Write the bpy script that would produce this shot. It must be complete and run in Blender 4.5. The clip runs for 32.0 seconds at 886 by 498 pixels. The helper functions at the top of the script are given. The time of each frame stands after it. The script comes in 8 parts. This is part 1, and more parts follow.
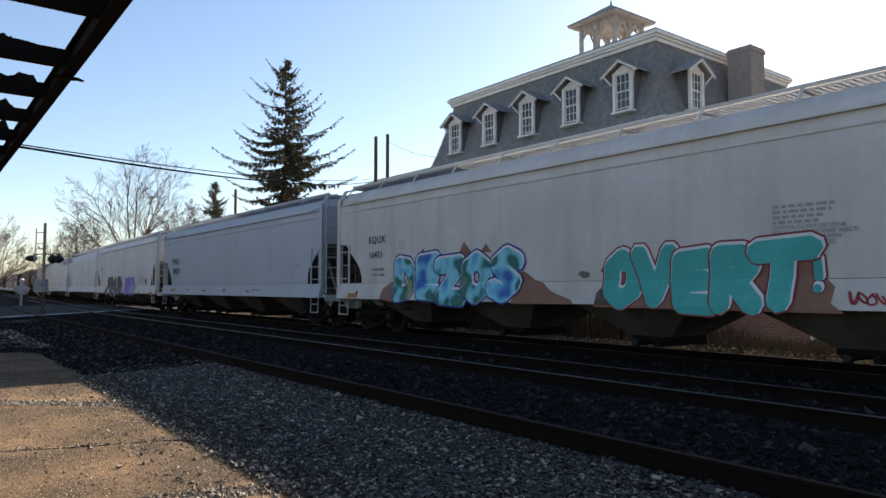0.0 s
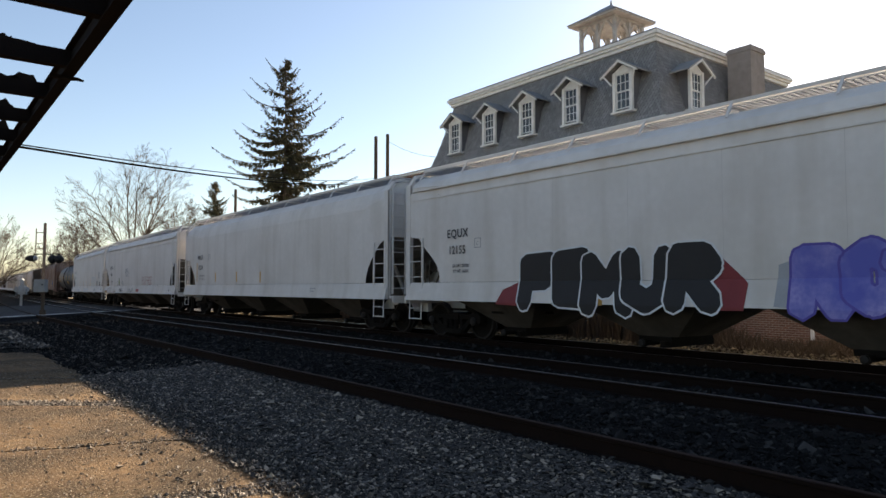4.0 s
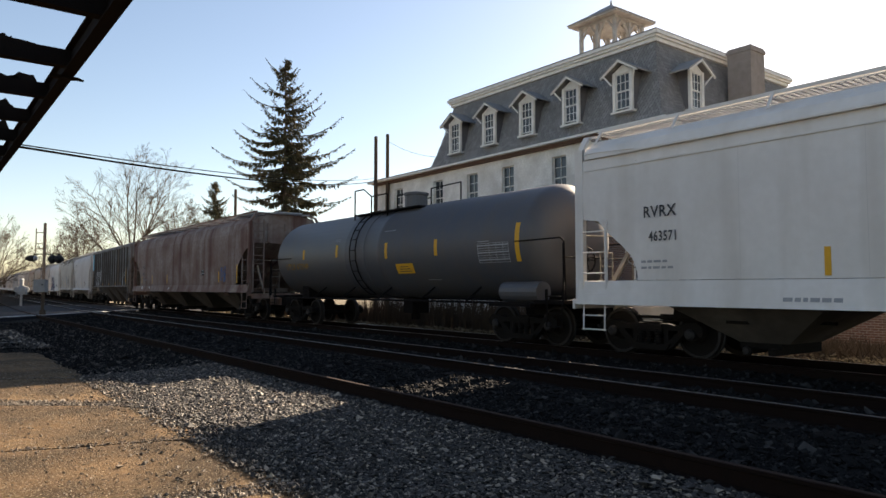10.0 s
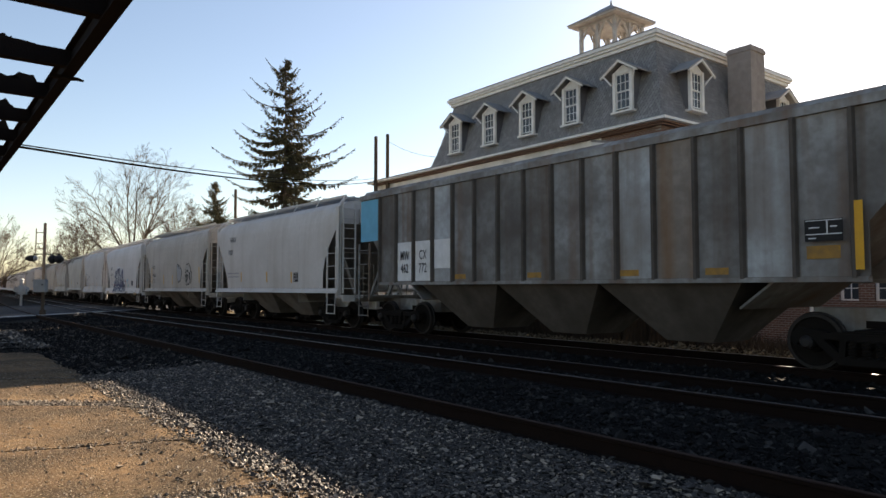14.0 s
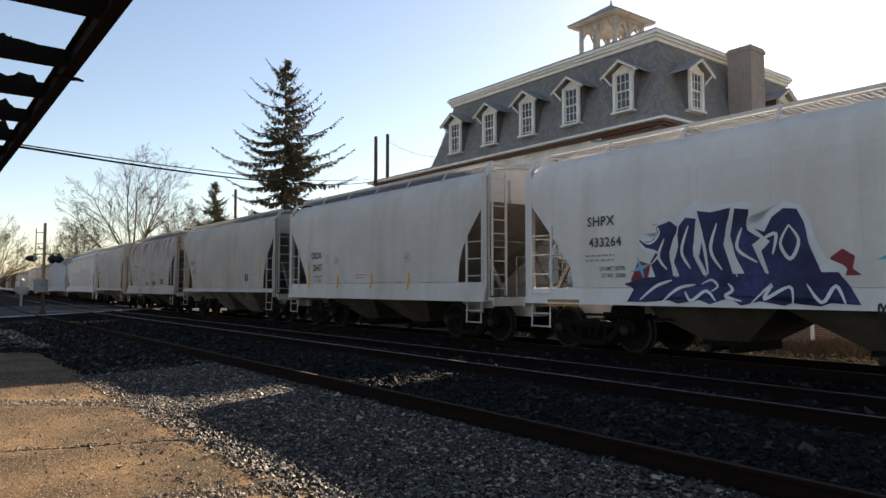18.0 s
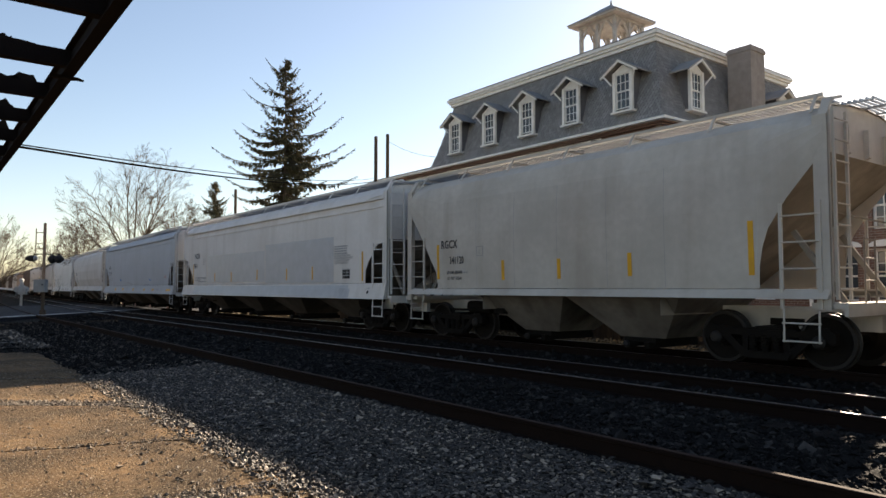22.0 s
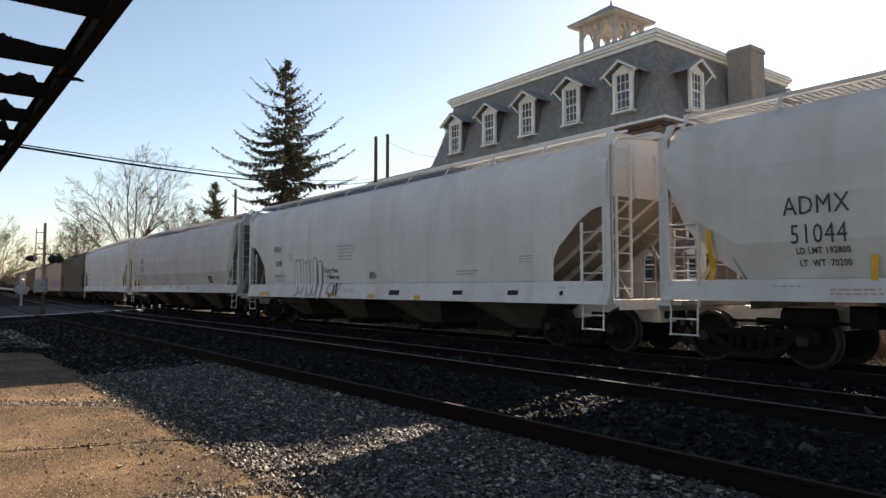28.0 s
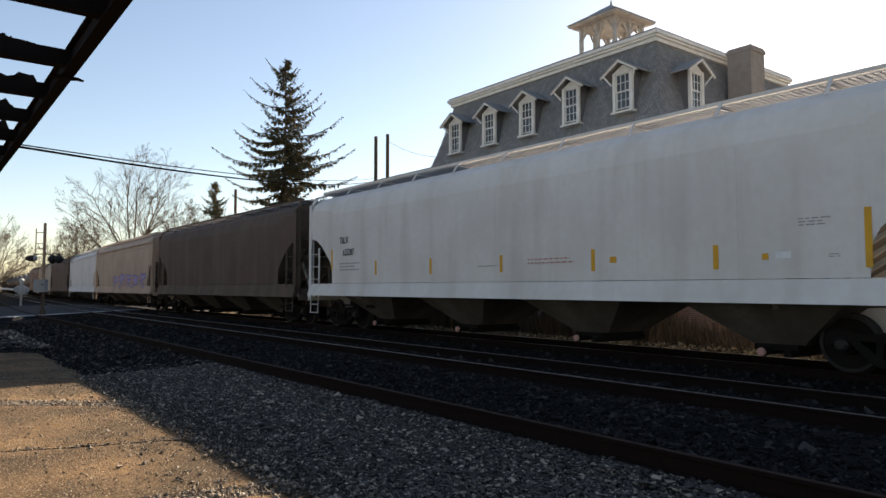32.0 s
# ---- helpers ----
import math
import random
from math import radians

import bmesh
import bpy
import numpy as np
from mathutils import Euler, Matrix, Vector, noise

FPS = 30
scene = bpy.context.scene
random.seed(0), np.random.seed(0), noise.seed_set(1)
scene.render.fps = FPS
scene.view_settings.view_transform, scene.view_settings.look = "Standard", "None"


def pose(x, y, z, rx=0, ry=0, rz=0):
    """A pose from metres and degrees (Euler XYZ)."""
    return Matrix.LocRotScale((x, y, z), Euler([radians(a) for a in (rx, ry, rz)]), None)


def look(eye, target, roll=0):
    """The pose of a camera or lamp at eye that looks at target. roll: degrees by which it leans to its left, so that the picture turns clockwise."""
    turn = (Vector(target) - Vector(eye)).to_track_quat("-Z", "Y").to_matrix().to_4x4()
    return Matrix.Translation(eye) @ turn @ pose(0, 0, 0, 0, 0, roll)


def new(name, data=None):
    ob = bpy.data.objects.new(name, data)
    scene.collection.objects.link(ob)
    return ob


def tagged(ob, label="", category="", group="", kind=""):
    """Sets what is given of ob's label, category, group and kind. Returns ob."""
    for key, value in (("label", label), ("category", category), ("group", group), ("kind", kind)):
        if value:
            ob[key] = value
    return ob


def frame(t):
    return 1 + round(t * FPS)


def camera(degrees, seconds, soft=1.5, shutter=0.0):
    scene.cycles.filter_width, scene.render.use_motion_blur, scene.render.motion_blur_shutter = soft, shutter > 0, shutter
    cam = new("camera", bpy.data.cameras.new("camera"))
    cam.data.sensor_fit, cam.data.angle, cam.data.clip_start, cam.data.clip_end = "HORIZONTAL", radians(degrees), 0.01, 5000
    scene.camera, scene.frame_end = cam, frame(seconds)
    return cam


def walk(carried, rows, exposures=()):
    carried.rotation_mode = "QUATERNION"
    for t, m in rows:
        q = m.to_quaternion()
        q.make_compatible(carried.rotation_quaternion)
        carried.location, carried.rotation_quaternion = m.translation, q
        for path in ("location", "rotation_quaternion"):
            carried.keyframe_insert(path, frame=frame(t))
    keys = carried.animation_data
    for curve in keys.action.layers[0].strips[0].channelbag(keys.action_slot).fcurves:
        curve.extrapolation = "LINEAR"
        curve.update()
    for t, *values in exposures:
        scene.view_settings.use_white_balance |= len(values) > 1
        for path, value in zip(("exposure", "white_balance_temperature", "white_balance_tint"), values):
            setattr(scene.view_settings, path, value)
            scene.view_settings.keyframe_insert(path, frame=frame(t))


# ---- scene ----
# The tracks run along x; the train comes from -x and goes to +x. Rail tops lie at z = 0.
cam = camera(65.0, 32.0, soft=1.5)
EYE = (0.0, 0.0, 1.33)
TURN = radians(37.36)
TILT = radians(3.21)
VIEW = look(EYE, (EYE[0] - 10 * math.cos(TURN) * math.cos(TILT), EYE[1] + 10 * math.sin(TURN) * math.cos(TILT), EYE[2] + 10 * math.sin(TILT)))
walk(cam, [(0.0, VIEW), (32.0, VIEW)], exposures=[(0.0, 1.98, 6500, 13), (1.0, 1.98, 6800, 13), (3.0, 1.98, 7000, 13), (6.0, 1.98, 7400, 14), (32.0, 1.98, 7400, 14)])

# ---- light ----
SUN_ELEV, SUN_ROT = radians(26.4), radians(344.8)
world = bpy.data.worlds.new("sky")
scene.world = world
world.use_nodes = True
wn = world.node_tree
wn.nodes.clear()
sky = wn.nodes.new("ShaderNodeTexSky")
sky.sky_type, sky.sun_disc, sky.sun_elevation, sky.sun_rotation = "NISHITA", False, SUN_ELEV, SUN_ROT
sky.air_density, sky.dust_density, sky.ozone_density = 1.0, 0.5, 1.6
bg = wn.nodes.new("ShaderNodeBackground")
bg.inputs["Strength"].default_value = 0.050
wo = wn.nodes.new("ShaderNodeOutputWorld")
wn.links.new(sky.outputs[0], bg.inputs[0])
wn.links.new(bg.outputs[0], wo.inputs[0])
sun_data = bpy.data.lights.new("sun", "SUN")
sun_data.energy, sun_data.angle, sun_data.color = 5.0, radians(0.5), (1.0, 0.90, 0.76)
sun = new("sun", sun_data)
SUN_DIR = Vector((math.sin(SUN_ROT) * math.cos(SUN_ELEV), math.cos(SUN_ROT) * math.cos(SUN_ELEV), math.sin(SUN_ELEV)))
sun.matrix_world = look(SUN_DIR * 100, (0, 0, 0))


# ---- materials ----
def material(name, color, rough=0.7, metal=0.0, color2=None, scale=4.0, amount=0.5, bump=0.0, bump_scale=60.0,
             streak=None, streak_color=(0.2, 0.1, 0.05), streak_amount=0.5, per_object=0.0, emit=0.0, per_island=0.0, brick=None, speckle=None, rust_top=None, spec=None):
    """A surface with two scales of variation; streak stretches stains down the z axis."""
    m = bpy.data.materials.new(name)
    m.use_nodes = True
    nt = m.node_tree
    b = nt.nodes["Principled BSDF"]
    b.inputs["Roughness"].default_value = rough
    b.inputs["Metallic"].default_value = metal
    b.inputs["Specular IOR Level"].default_value = spec if spec is not None else 0.1 if rough >= 0.8 else 0.3 if rough >= 0.5 else 0.5
    tc = nt.nodes.new("ShaderNodeTexCoord")

    def mix(fac, c1, c2):
        x = nt.nodes.new("ShaderNodeMix")
        x.data_type = "RGBA"
        for sock, val in ((x.inputs[0], fac), (x.inputs[6], c1), (x.inputs[7], c2)):
            if hasattr(val, "node"):
                nt.links.new(val, sock)
            else:
                sock.default_value = val
        return x.outputs[2]

    def noise_tex(sc, detail=6.0, stretch=None, lo=0.35, hi=0.65):
        n = nt.nodes.new("ShaderNodeTexNoise")
        n.inputs["Scale"].default_value = sc
        n.inputs["Detail"].default_value = detail
        mp = nt.nodes.new("ShaderNodeMapping")
        if stretch:
            mp.inputs["Scale"].default_value = stretch
        nt.links.new(tc.outputs["Object"], mp.inputs[0])
        nt.links.new(mp.outputs[0], n.inputs["Vector"])
        r = nt.nodes.new("ShaderNodeMapRange")
        r.inputs[1].default_value, r.inputs[2].default_value = lo, hi
        nt.links.new(n.outputs[0], r.inputs[0])
        return r.outputs[0]

    c1 = (*color, 1)
    c2 = (*(color2 or [0.7 * c for c in color]), 1)

    def scaled(fac_out, k):
        x = nt.nodes.new("ShaderNodeMath")
        x.operation = "MULTIPLY"
        nt.links.new(fac_out, x.inputs[0])
        x.inputs[1].default_value = k
        return x.outputs[0]

    col = mix(scaled(noise_tex(scale), amount), c1, c2)
    col = mix(scaled(noise_tex(scale * 9, 3.0), amount * 0.5), col, c2)
    if streak:
        col = mix(scaled(noise_tex(1.0, 5.0, streak, 0.48, 0.72), streak_amount), col, (*streak_color, 1))
    if per_object:
        oi = nt.nodes.new("ShaderNodeObjectInfo")
        col = mix(scaled(oi.outputs["Random"], per_object), col, c2)
    if rust_top:
        sep = nt.nodes.new("ShaderNodeSeparateXYZ")
        nt.links.new(tc.outputs["Object"], sep.inputs[0])
        mr = nt.nodes.new("ShaderNodeMapRange")
        mr.inputs[1].default_value, mr.inputs[2].default_value = 2.75, 3.7
        nt.links.new(sep.outputs[2], mr.inputs[0])
        mu = nt.nodes.new("ShaderNodeMath")
        mu.operation = "MULTIPLY"
        nt.links.new(mr.outputs[0], mu.inputs[0])
        nt.links.new(noise_tex(1.0, 8.0, (2.4, 2.4, 0.6), 0.42, 0.62), mu.inputs[1])
        col = mix(mu.outputs[0], col, (*rust_top, 1))
    if speckle:
        col = mix(scaled(noise_tex(55.0, 2.0, None, 0.56, 0.72), 0.8), col, (*speckle, 1))
        col = mix(scaled(noise_tex(38.0, 2.0, None, 0.58, 0.7), 0.7), col, c2)
    if per_island:
        geo = nt.nodes.new("ShaderNodeNewGeometry")
        col = mix(scaled(geo.outputs["Random Per Island"], per_island), col, c2)
    if brick:
        bt = nt.nodes.new("ShaderNodeTexBrick")
        mp = nt.nodes.new("ShaderNodeMapping")
        mp.inputs["Rotation"].default_value = (radians(90), 0, 0)
        nt.links.new(tc.outputs["Object"], mp.inputs[0])
        nt.links.new(mp.outputs[0], bt.inputs["Vector"])
        bt.inputs["Scale"].default_value = 1.0
        bt.inputs["Brick Width"].default_value, bt.inputs["Row Height"].default_value, bt.inputs["Mortar Size"].default_value = 0.21, 0.075, 0.008
        bt.inputs["Bias"].default_value = -0.2
        nt.links.new(col, bt.inputs["Color1"])
        bt.inputs["Color2"].default_value = c2
        bt.inputs["Mortar"].default_value = (*brick, 1)
        col = bt.outputs["Color"]
    nt.links.new(col, b.inputs["Base Color"])
    if bump:
        n = nt.nodes.new("ShaderNodeTexNoise")
        n.inputs["Scale"].default_value = bump_scale
        n.inputs["Detail"].default_value = 8
        nt.links.new(tc.outputs["Object"], n.inputs["Vector"])
        bp = nt.nodes.new("ShaderNodeBump")
        bp.inputs["Strength"].default_value = bump
        bp.inputs["Distance"].default_value = 0.02
        nt.links.new(n.outputs[0], bp.inputs["Height"])
        nt.links.new(bp.outputs[0], b.inputs["Normal"])
    if emit:
        b.inputs["Emission Color"].default_value = c1
        b.inputs["Emission Strength"].default_value = emit
    return m


M = {}
M["ground"] = material("dry_ground", (0.16, 0.13, 0.09), 0.95, color2=(0.09, 0.08, 0.055), scale=0.6, bump=0.6, bump_scale=12)
M["pavement"] = material("worn_brown_pavement", (0.195, 0.121, 0.062), 0.95, color2=(0.055, 0.037, 0.022), scale=0.9, amount=1.15, bump=0.9, bump_scale=110, speckle=(0.36, 0.29, 0.20))
# ballast colour set below real stone to deepen the shade round the train
M["ballast"] = material("shaded_dark_ballast", (0.010, 0.0095, 0.0095), 1.0, color2=(0.005, 0.005, 0.005), scale=9, amount=0.9, bump=1.0, bump_scale=26)
M["rail"] = material("rusty_rail_steel", (0.012, 0.0062, 0.0045), 0.95, 0.0, color2=(0.008, 0.005, 0.004), scale=7, bump=0.3)
M["rail_head"] = material("polished_rail_head", (0.20, 0.18, 0.165), 0.4, 1.0, color2=(0.09, 0.07, 0.06), scale=4)
M["rail_head_rust"] = material("rusted_rail_head", (0.032, 0.018, 0.013), 0.85, 0.0, color2=(0.018, 0.011, 0.008), scale=6)
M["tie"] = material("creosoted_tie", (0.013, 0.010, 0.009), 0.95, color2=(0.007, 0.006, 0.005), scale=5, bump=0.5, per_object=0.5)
M["asphalt"] = material("asphalt", (0.030, 0.033, 0.040), 0.85, color2=(0.012, 0.012, 0.014), scale=2, bump=0.4, bump_scale=90)
M["white_paint"] = material("weathered_white_paint", (0.72, 0.71, 0.68), 0.6, color2=(0.5, 0.49, 0.46), scale=3, amount=0.5, bump=0.15)
# belvedere white, lowered to grey for the shade on its near side
M["belv_paint"] = material("shaded_white_paint", (0.46, 0.44, 0.41), 0.8, color2=(0.30, 0.28, 0.26), scale=2.5, amount=0.7, bump=0.2)
# patchy white for the shimmer of sun on the road's edge
M["road_glint"] = material("road_edge_glint", (0.74, 0.74, 0.72), 0.8, color2=(0.16, 0.16, 0.165), scale=2, amount=0.9)
# stucco base is raised to take in the glare over the hotel
M["stucco"] = material("stained_white_stucco", (0.80, 0.79, 0.76), 0.9, color2=(0.46, 0.44, 0.41), scale=0.9, amount=0.75, bump=0.4, bump_scale=30)
M["brick"] = material("red_brick", (0.175, 0.092, 0.064), 0.9, color2=(0.10, 0.056, 0.042), scale=4, bump=0.3, brick=(0.24, 0.21, 0.185))
# dull grey for the unseen walls that block sky light
M["shade_wall"] = material("shade_wall_render", (0.12, 0.113, 0.105), 0.95, color2=(0.07, 0.066, 0.06), scale=0.8, amount=0.8, bump=0.4)
M["chimney"] = material("grey_brick", (0.30, 0.265, 0.245), 0.9, color2=(0.19, 0.165, 0.15), scale=3, bump=0.4)
# slate is lightened likewise, with the hotel's glare put into its colour
M["slate"] = material("grey_slate", (0.34, 0.335, 0.335), 0.8, color2=(0.19, 0.187, 0.188), scale=2, bump=0.2, per_island=0.8)
M["slate_back"] = material("dark_slate_underlay", (0.13, 0.13, 0.14), 0.85)
M["roof_tin"] = material("dull_roof_tin", (0.22, 0.20, 0.19), 0.6, color2=(0.15, 0.12, 0.11), scale=2)
M["red_trim"] = material("dull_red_trim", (0.16, 0.095, 0.075), 0.7, color2=(0.10, 0.065, 0.052), scale=4)
M["glass"] = material("dark_window_glass", (0.05, 0.06, 0.07), 0.08)
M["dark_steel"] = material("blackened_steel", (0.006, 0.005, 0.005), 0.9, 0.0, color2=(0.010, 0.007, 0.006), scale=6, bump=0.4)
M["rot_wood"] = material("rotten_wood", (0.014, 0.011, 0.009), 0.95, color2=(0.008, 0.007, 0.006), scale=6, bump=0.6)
M["pole_wood"] = material("weathered_pole_wood", (0.10, 0.075, 0.055), 0.9, color2=(0.06, 0.045, 0.035), scale=6, bump=0.4)
M["mast"] = material("rusty_mast_paint", (0.34, 0.24, 0.17), 0.7, color2=(0.22, 0.12, 0.07), scale=5)
M["galv"] = material("galvanised_steel", (0.45, 0.46, 0.47), 0.5, 0.6, color2=(0.3, 0.3, 0.31), scale=5)
M["case_white"] = material("chalky_white_paint", (0.46, 0.46, 0.45), 0.75, color2=(0.36, 0.35, 0.33), scale=5, amount=0.7)
# case grey, set darker for the shade on the relay case
M["case_grey"] = material("grey_case_paint", (0.30, 0.32, 0.325), 0.7, color2=(0.20, 0.21, 0.21), scale=4)
M["black"] = material("matt_black", (0.015, 0.015, 0.016), 0.7)
M["wire"] = material("black_wire", (0.004, 0.004, 0.004), 1.0, spec=0.0)
M["bark"] = material("grey_brown_bark", (0.10, 0.075, 0.055), 0.95, color2=(0.055, 0.042, 0.033), scale=6, bump=0.5)
M["needles"] = material("spruce_needles", (0.058, 0.060, 0.032), 0.9, color2=(0.095, 0.075, 0.042), scale=0.7, amount=0.8)
M["brush"] = material("dry_brown_brush", (0.085, 0.058, 0.037), 0.95, color2=(0.04, 0.029, 0.02), scale=1.2, per_island=0.6)
M["dry_grass"] = material("dry_grass", (0.15, 0.115, 0.07), 0.95, color2=(0.08, 0.062, 0.04), scale=1.5)
M["far_wood"] = material("far_bare_twigs", (0.115, 0.095, 0.082), 0.95, color2=(0.075, 0.062, 0.054), scale=0.2)
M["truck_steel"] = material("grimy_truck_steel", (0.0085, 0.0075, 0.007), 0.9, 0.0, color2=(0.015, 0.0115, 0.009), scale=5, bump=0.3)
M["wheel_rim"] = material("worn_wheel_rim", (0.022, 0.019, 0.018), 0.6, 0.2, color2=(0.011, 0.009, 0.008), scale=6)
M["yellow"] = material("yellow_reflective_tape", (0.70, 0.36, 0.02), 0.5, color2=(0.52, 0.26, 0.03), scale=5)
M["yellow_old"] = material("dirty_yellow_tape", (0.42, 0.22, 0.04), 0.7, color2=(0.22, 0.13, 0.05), scale=6, amount=0.8)
M["seam"] = material("faint_weld_seam", (0.56, 0.53, 0.50), 0.8, color2=(0.46, 0.435, 0.41), scale=2)
M["print"] = material("faded_small_print", (0.24, 0.24, 0.25), 0.7, color2=(0.34, 0.34, 0.35), scale=6, amount=0.6)
M["lettering"] = material("dark_grey_lettering", (0.035, 0.035, 0.038), 0.7, color2=(0.10, 0.10, 0.105), scale=6, amount=0.5)
M["yellow_letter"] = material("yellow_lettering", (0.36, 0.20, 0.035), 0.7, color2=(0.18, 0.11, 0.04), scale=4, amount=0.8)
M["red_paint"] = material("faded_red_paint", (0.42, 0.19, 0.16), 0.7, color2=(0.5, 0.3, 0.26), scale=5)
M["white_sheet"] = material("white_sticker", (0.75, 0.75, 0.74), 0.6)
M["rubber"] = material("black_hose", (0.02, 0.02, 0.02), 0.8)


def car_paint(name, color, dirt, amount, streak_color, streak_amount, rough=0.7, streak=(1.6, 1.6, 0.16), rust_top=None):
    return material(name, color, rough, 0.0, color2=dirt, scale=0.7, amount=amount, streak=streak, streak_color=streak_color,
                    streak_amount=streak_amount, bump=0.05, bump_scale=3, rust_top=rust_top, spec=0.5 if rough < 0.55 else 0.12)


P = {
    "light": car_paint("light_grey_car_paint", (0.61, 0.575, 0.545), (0.47, 0.435, 0.395), 0.5, (0.34, 0.29, 0.23), 0.34),
    "white": car_paint("white_car_paint", (0.70, 0.665, 0.635), (0.55, 0.515, 0.475), 0.45, (0.38, 0.33, 0.27), 0.30),
    "blue": car_paint("blue_grey_car_paint", (0.44, 0.465, 0.495), (0.37, 0.38, 0.39), 0.4, (0.28, 0.27, 0.26), 0.18),
    "warm": car_paint("dusty_grey_car_paint", (0.53, 0.49, 0.44), (0.38, 0.345, 0.30), 0.6, (0.28, 0.22, 0.17), 0.35),
    "tank": car_paint("black_tank_paint", (0.056, 0.061, 0.076), (0.078, 0.072, 0.070), 0.7, (0.085, 0.068, 0.055), 0.6, 0.5),
    "rust": car_paint("rust_streaked_grey_paint", (0.31, 0.265, 0.235), (0.17, 0.10, 0.078), 0.95, (0.105, 0.046, 0.036), 1.0, 0.75, (2.0, 2.0, 0.14)),
    "brown": car_paint("brown_car_paint", (0.125, 0.085, 0.068), (0.085, 0.06, 0.048), 0.8, (0.17, 0.13, 0.105), 0.4, 0.75),
    "rib_pale": car_paint("pale_blue_grey_panel_paint", (0.46, 0.49, 0.50), (0.24, 0.225, 0.21), 0.9, (0.13, 0.08, 0.05), 0.6, 0.8, (2.6, 2.6, 0.10)),
    "rib_rust": car_paint("rusted_panel_paint", (0.27, 0.235, 0.20), (0.15, 0.12, 0.10), 0.9, (0.19, 0.10, 0.045), 0.7, 0.8, (2.6, 2.6, 0.10)),
    "rib_dark": car_paint("sooty_panel_paint", (0.24, 0.24, 0.232), (0.11, 0.098, 0.088), 1.0, (0.10, 0.06, 0.035), 0.7, 0.8, (2.6, 2.6, 0.10)),
    "rib": car_paint("grimy_blue_grey_paint", (0.34, 0.35, 0.345), (0.14, 0.125, 0.113), 1.0, (0.15, 0.085, 0.05), 0.7, 0.75, (2.6, 2.6, 0.10)),
    "rusttop": car_paint("grey_paint_with_rust", (0.50, 0.48, 0.45), (0.40, 0.35, 0.30), 0.6, (0.34, 0.24, 0.17), 0.4, 0.7, rust_top=(0.25, 0.125, 0.065)),
    # bay grime, its colour lowered further for the shade below the sills
    "grime_shade": car_paint("grimy_shaded_bay_paint", (0.135, 0.118, 0.104), (0.065, 0.055, 0.047), 0.8, (0.045, 0.036, 0.03), 0.6, 0.8),
    "bay_grey": car_paint("grimy_shaded_light_bay_paint", (0.25, 0.225, 0.20), (0.13, 0.112, 0.097), 0.8, (0.06, 0.047, 0.038), 0.7, 0.8),
    # car ends: the shade under the slope sheets is put into this colour
    "slope": car_paint("shaded_slope_sheet_paint", (0.30, 0.265, 0.225), (0.19, 0.165, 0.14), 0.8, (0.09, 0.07, 0.055), 0.6, 0.8),
    "tan": car_paint("peach_tan_car_paint", (0.50, 0.37, 0.28), (0.38, 0.27, 0.2), 0.6, (0.28, 0.18, 0.12), 0.4, 0.7),
}


# ---- mesh helpers ----
def finish(name, bm, mat, smooth=False):
    me = bpy.data.meshes.new(name)
    bmesh.ops.recalc_face_normals(bm, faces=bm.faces)
    bm.to_mesh(me)
    bm.free()
    me.materials.append(mat)
    if smooth:
        for poly in me.polygons:
            poly.use_smooth = True
    return me


def put(name, me, parent=None, m=None, label="", mat=None):
    """One object on a mesh, under a thing or a part; mat replaces the mesh's own material on this object alone."""
    ob = new(name, me)
    if parent is not None:
        ob.parent = parent
    if m is not None:
        ob.matrix_basis = m
    if mat is not None:
        ob.material_slots[0].link = "OBJECT"
        ob.material_slots[0].material = mat
    if label:
        ob["label"] = label
    return ob


def part(name, bm, mat, parent, label="", m=None, smooth=False):
    return put(name, finish(name, bm, mat, smooth), parent, m, label)


def thing(name, m, label, category, group="", kind=""):
    e = new(name)
    e.matrix_basis = m
    return tagged(e, label, category, group, kind)


def box(bm, x0, x1, y0, y1, z0, z1):
    v = [bm.verts.new((x, y, z)) for x in (x0, x1) for y in (y0, y1) for z in (z0, z1)]
    for f in ((0, 1, 3, 2), (4, 6, 7, 5), (0, 4, 5, 1), (2, 3, 7, 6), (0, 2, 6, 4), (1, 5, 7, 3)):
        bm.faces.new([v[i] for i in f])
    return v


def bar(bm, a, b, r, n=6, r2=None, caps=True):
    """A round bar from a to b."""
    a, b = Vector(a), Vector(b)
    d = (b - a).normalized()
    q = d.to_track_quat("Z", "Y").to_matrix()
    rings = []
    for c, rad in ((a, r), (b, r if r2 is None else r2)):
        rings.append([bm.verts.new(c + q @ Vector((rad * math.cos(2 * math.pi * i / n), rad * math.sin(2 * math.pi * i / n), 0))) for i in range(n)])
    for i in range(n):
        bm.faces.new((rings[0][i], rings[0][(i + 1) % n], rings[1][(i + 1) % n], rings[1][i]))
    if caps:
        bm.faces.new(rings[0][::-1])
        bm.faces.new(rings[1])


def beam(bm, a, b, w, h):
    """A square bar from a to b, w across and h along the most upright normal."""
    a, b = Vector(a), Vector(b)
    d = (b - a).normalized()
    side = d.cross(Vector((0, 0, 1)))
    side = Vector((1, 0, 0)) if side.length < 1e-4 else side.normalized()
    up = side.cross(d).normalized()
    v = [bm.verts.new(c + side * sx * w / 2 + up * sz * h / 2) for c in (a, b) for sx, sz in ((-1, -1), (1, -1), (1, 1), (-1, 1))]
    for f in ((0, 1, 2, 3), (7, 6, 5, 4), (0, 4, 5, 1), (1, 5, 6, 2), (2, 6, 7, 3), (3, 7, 4, 0)):
        bm.faces.new([v[i] for i in f])


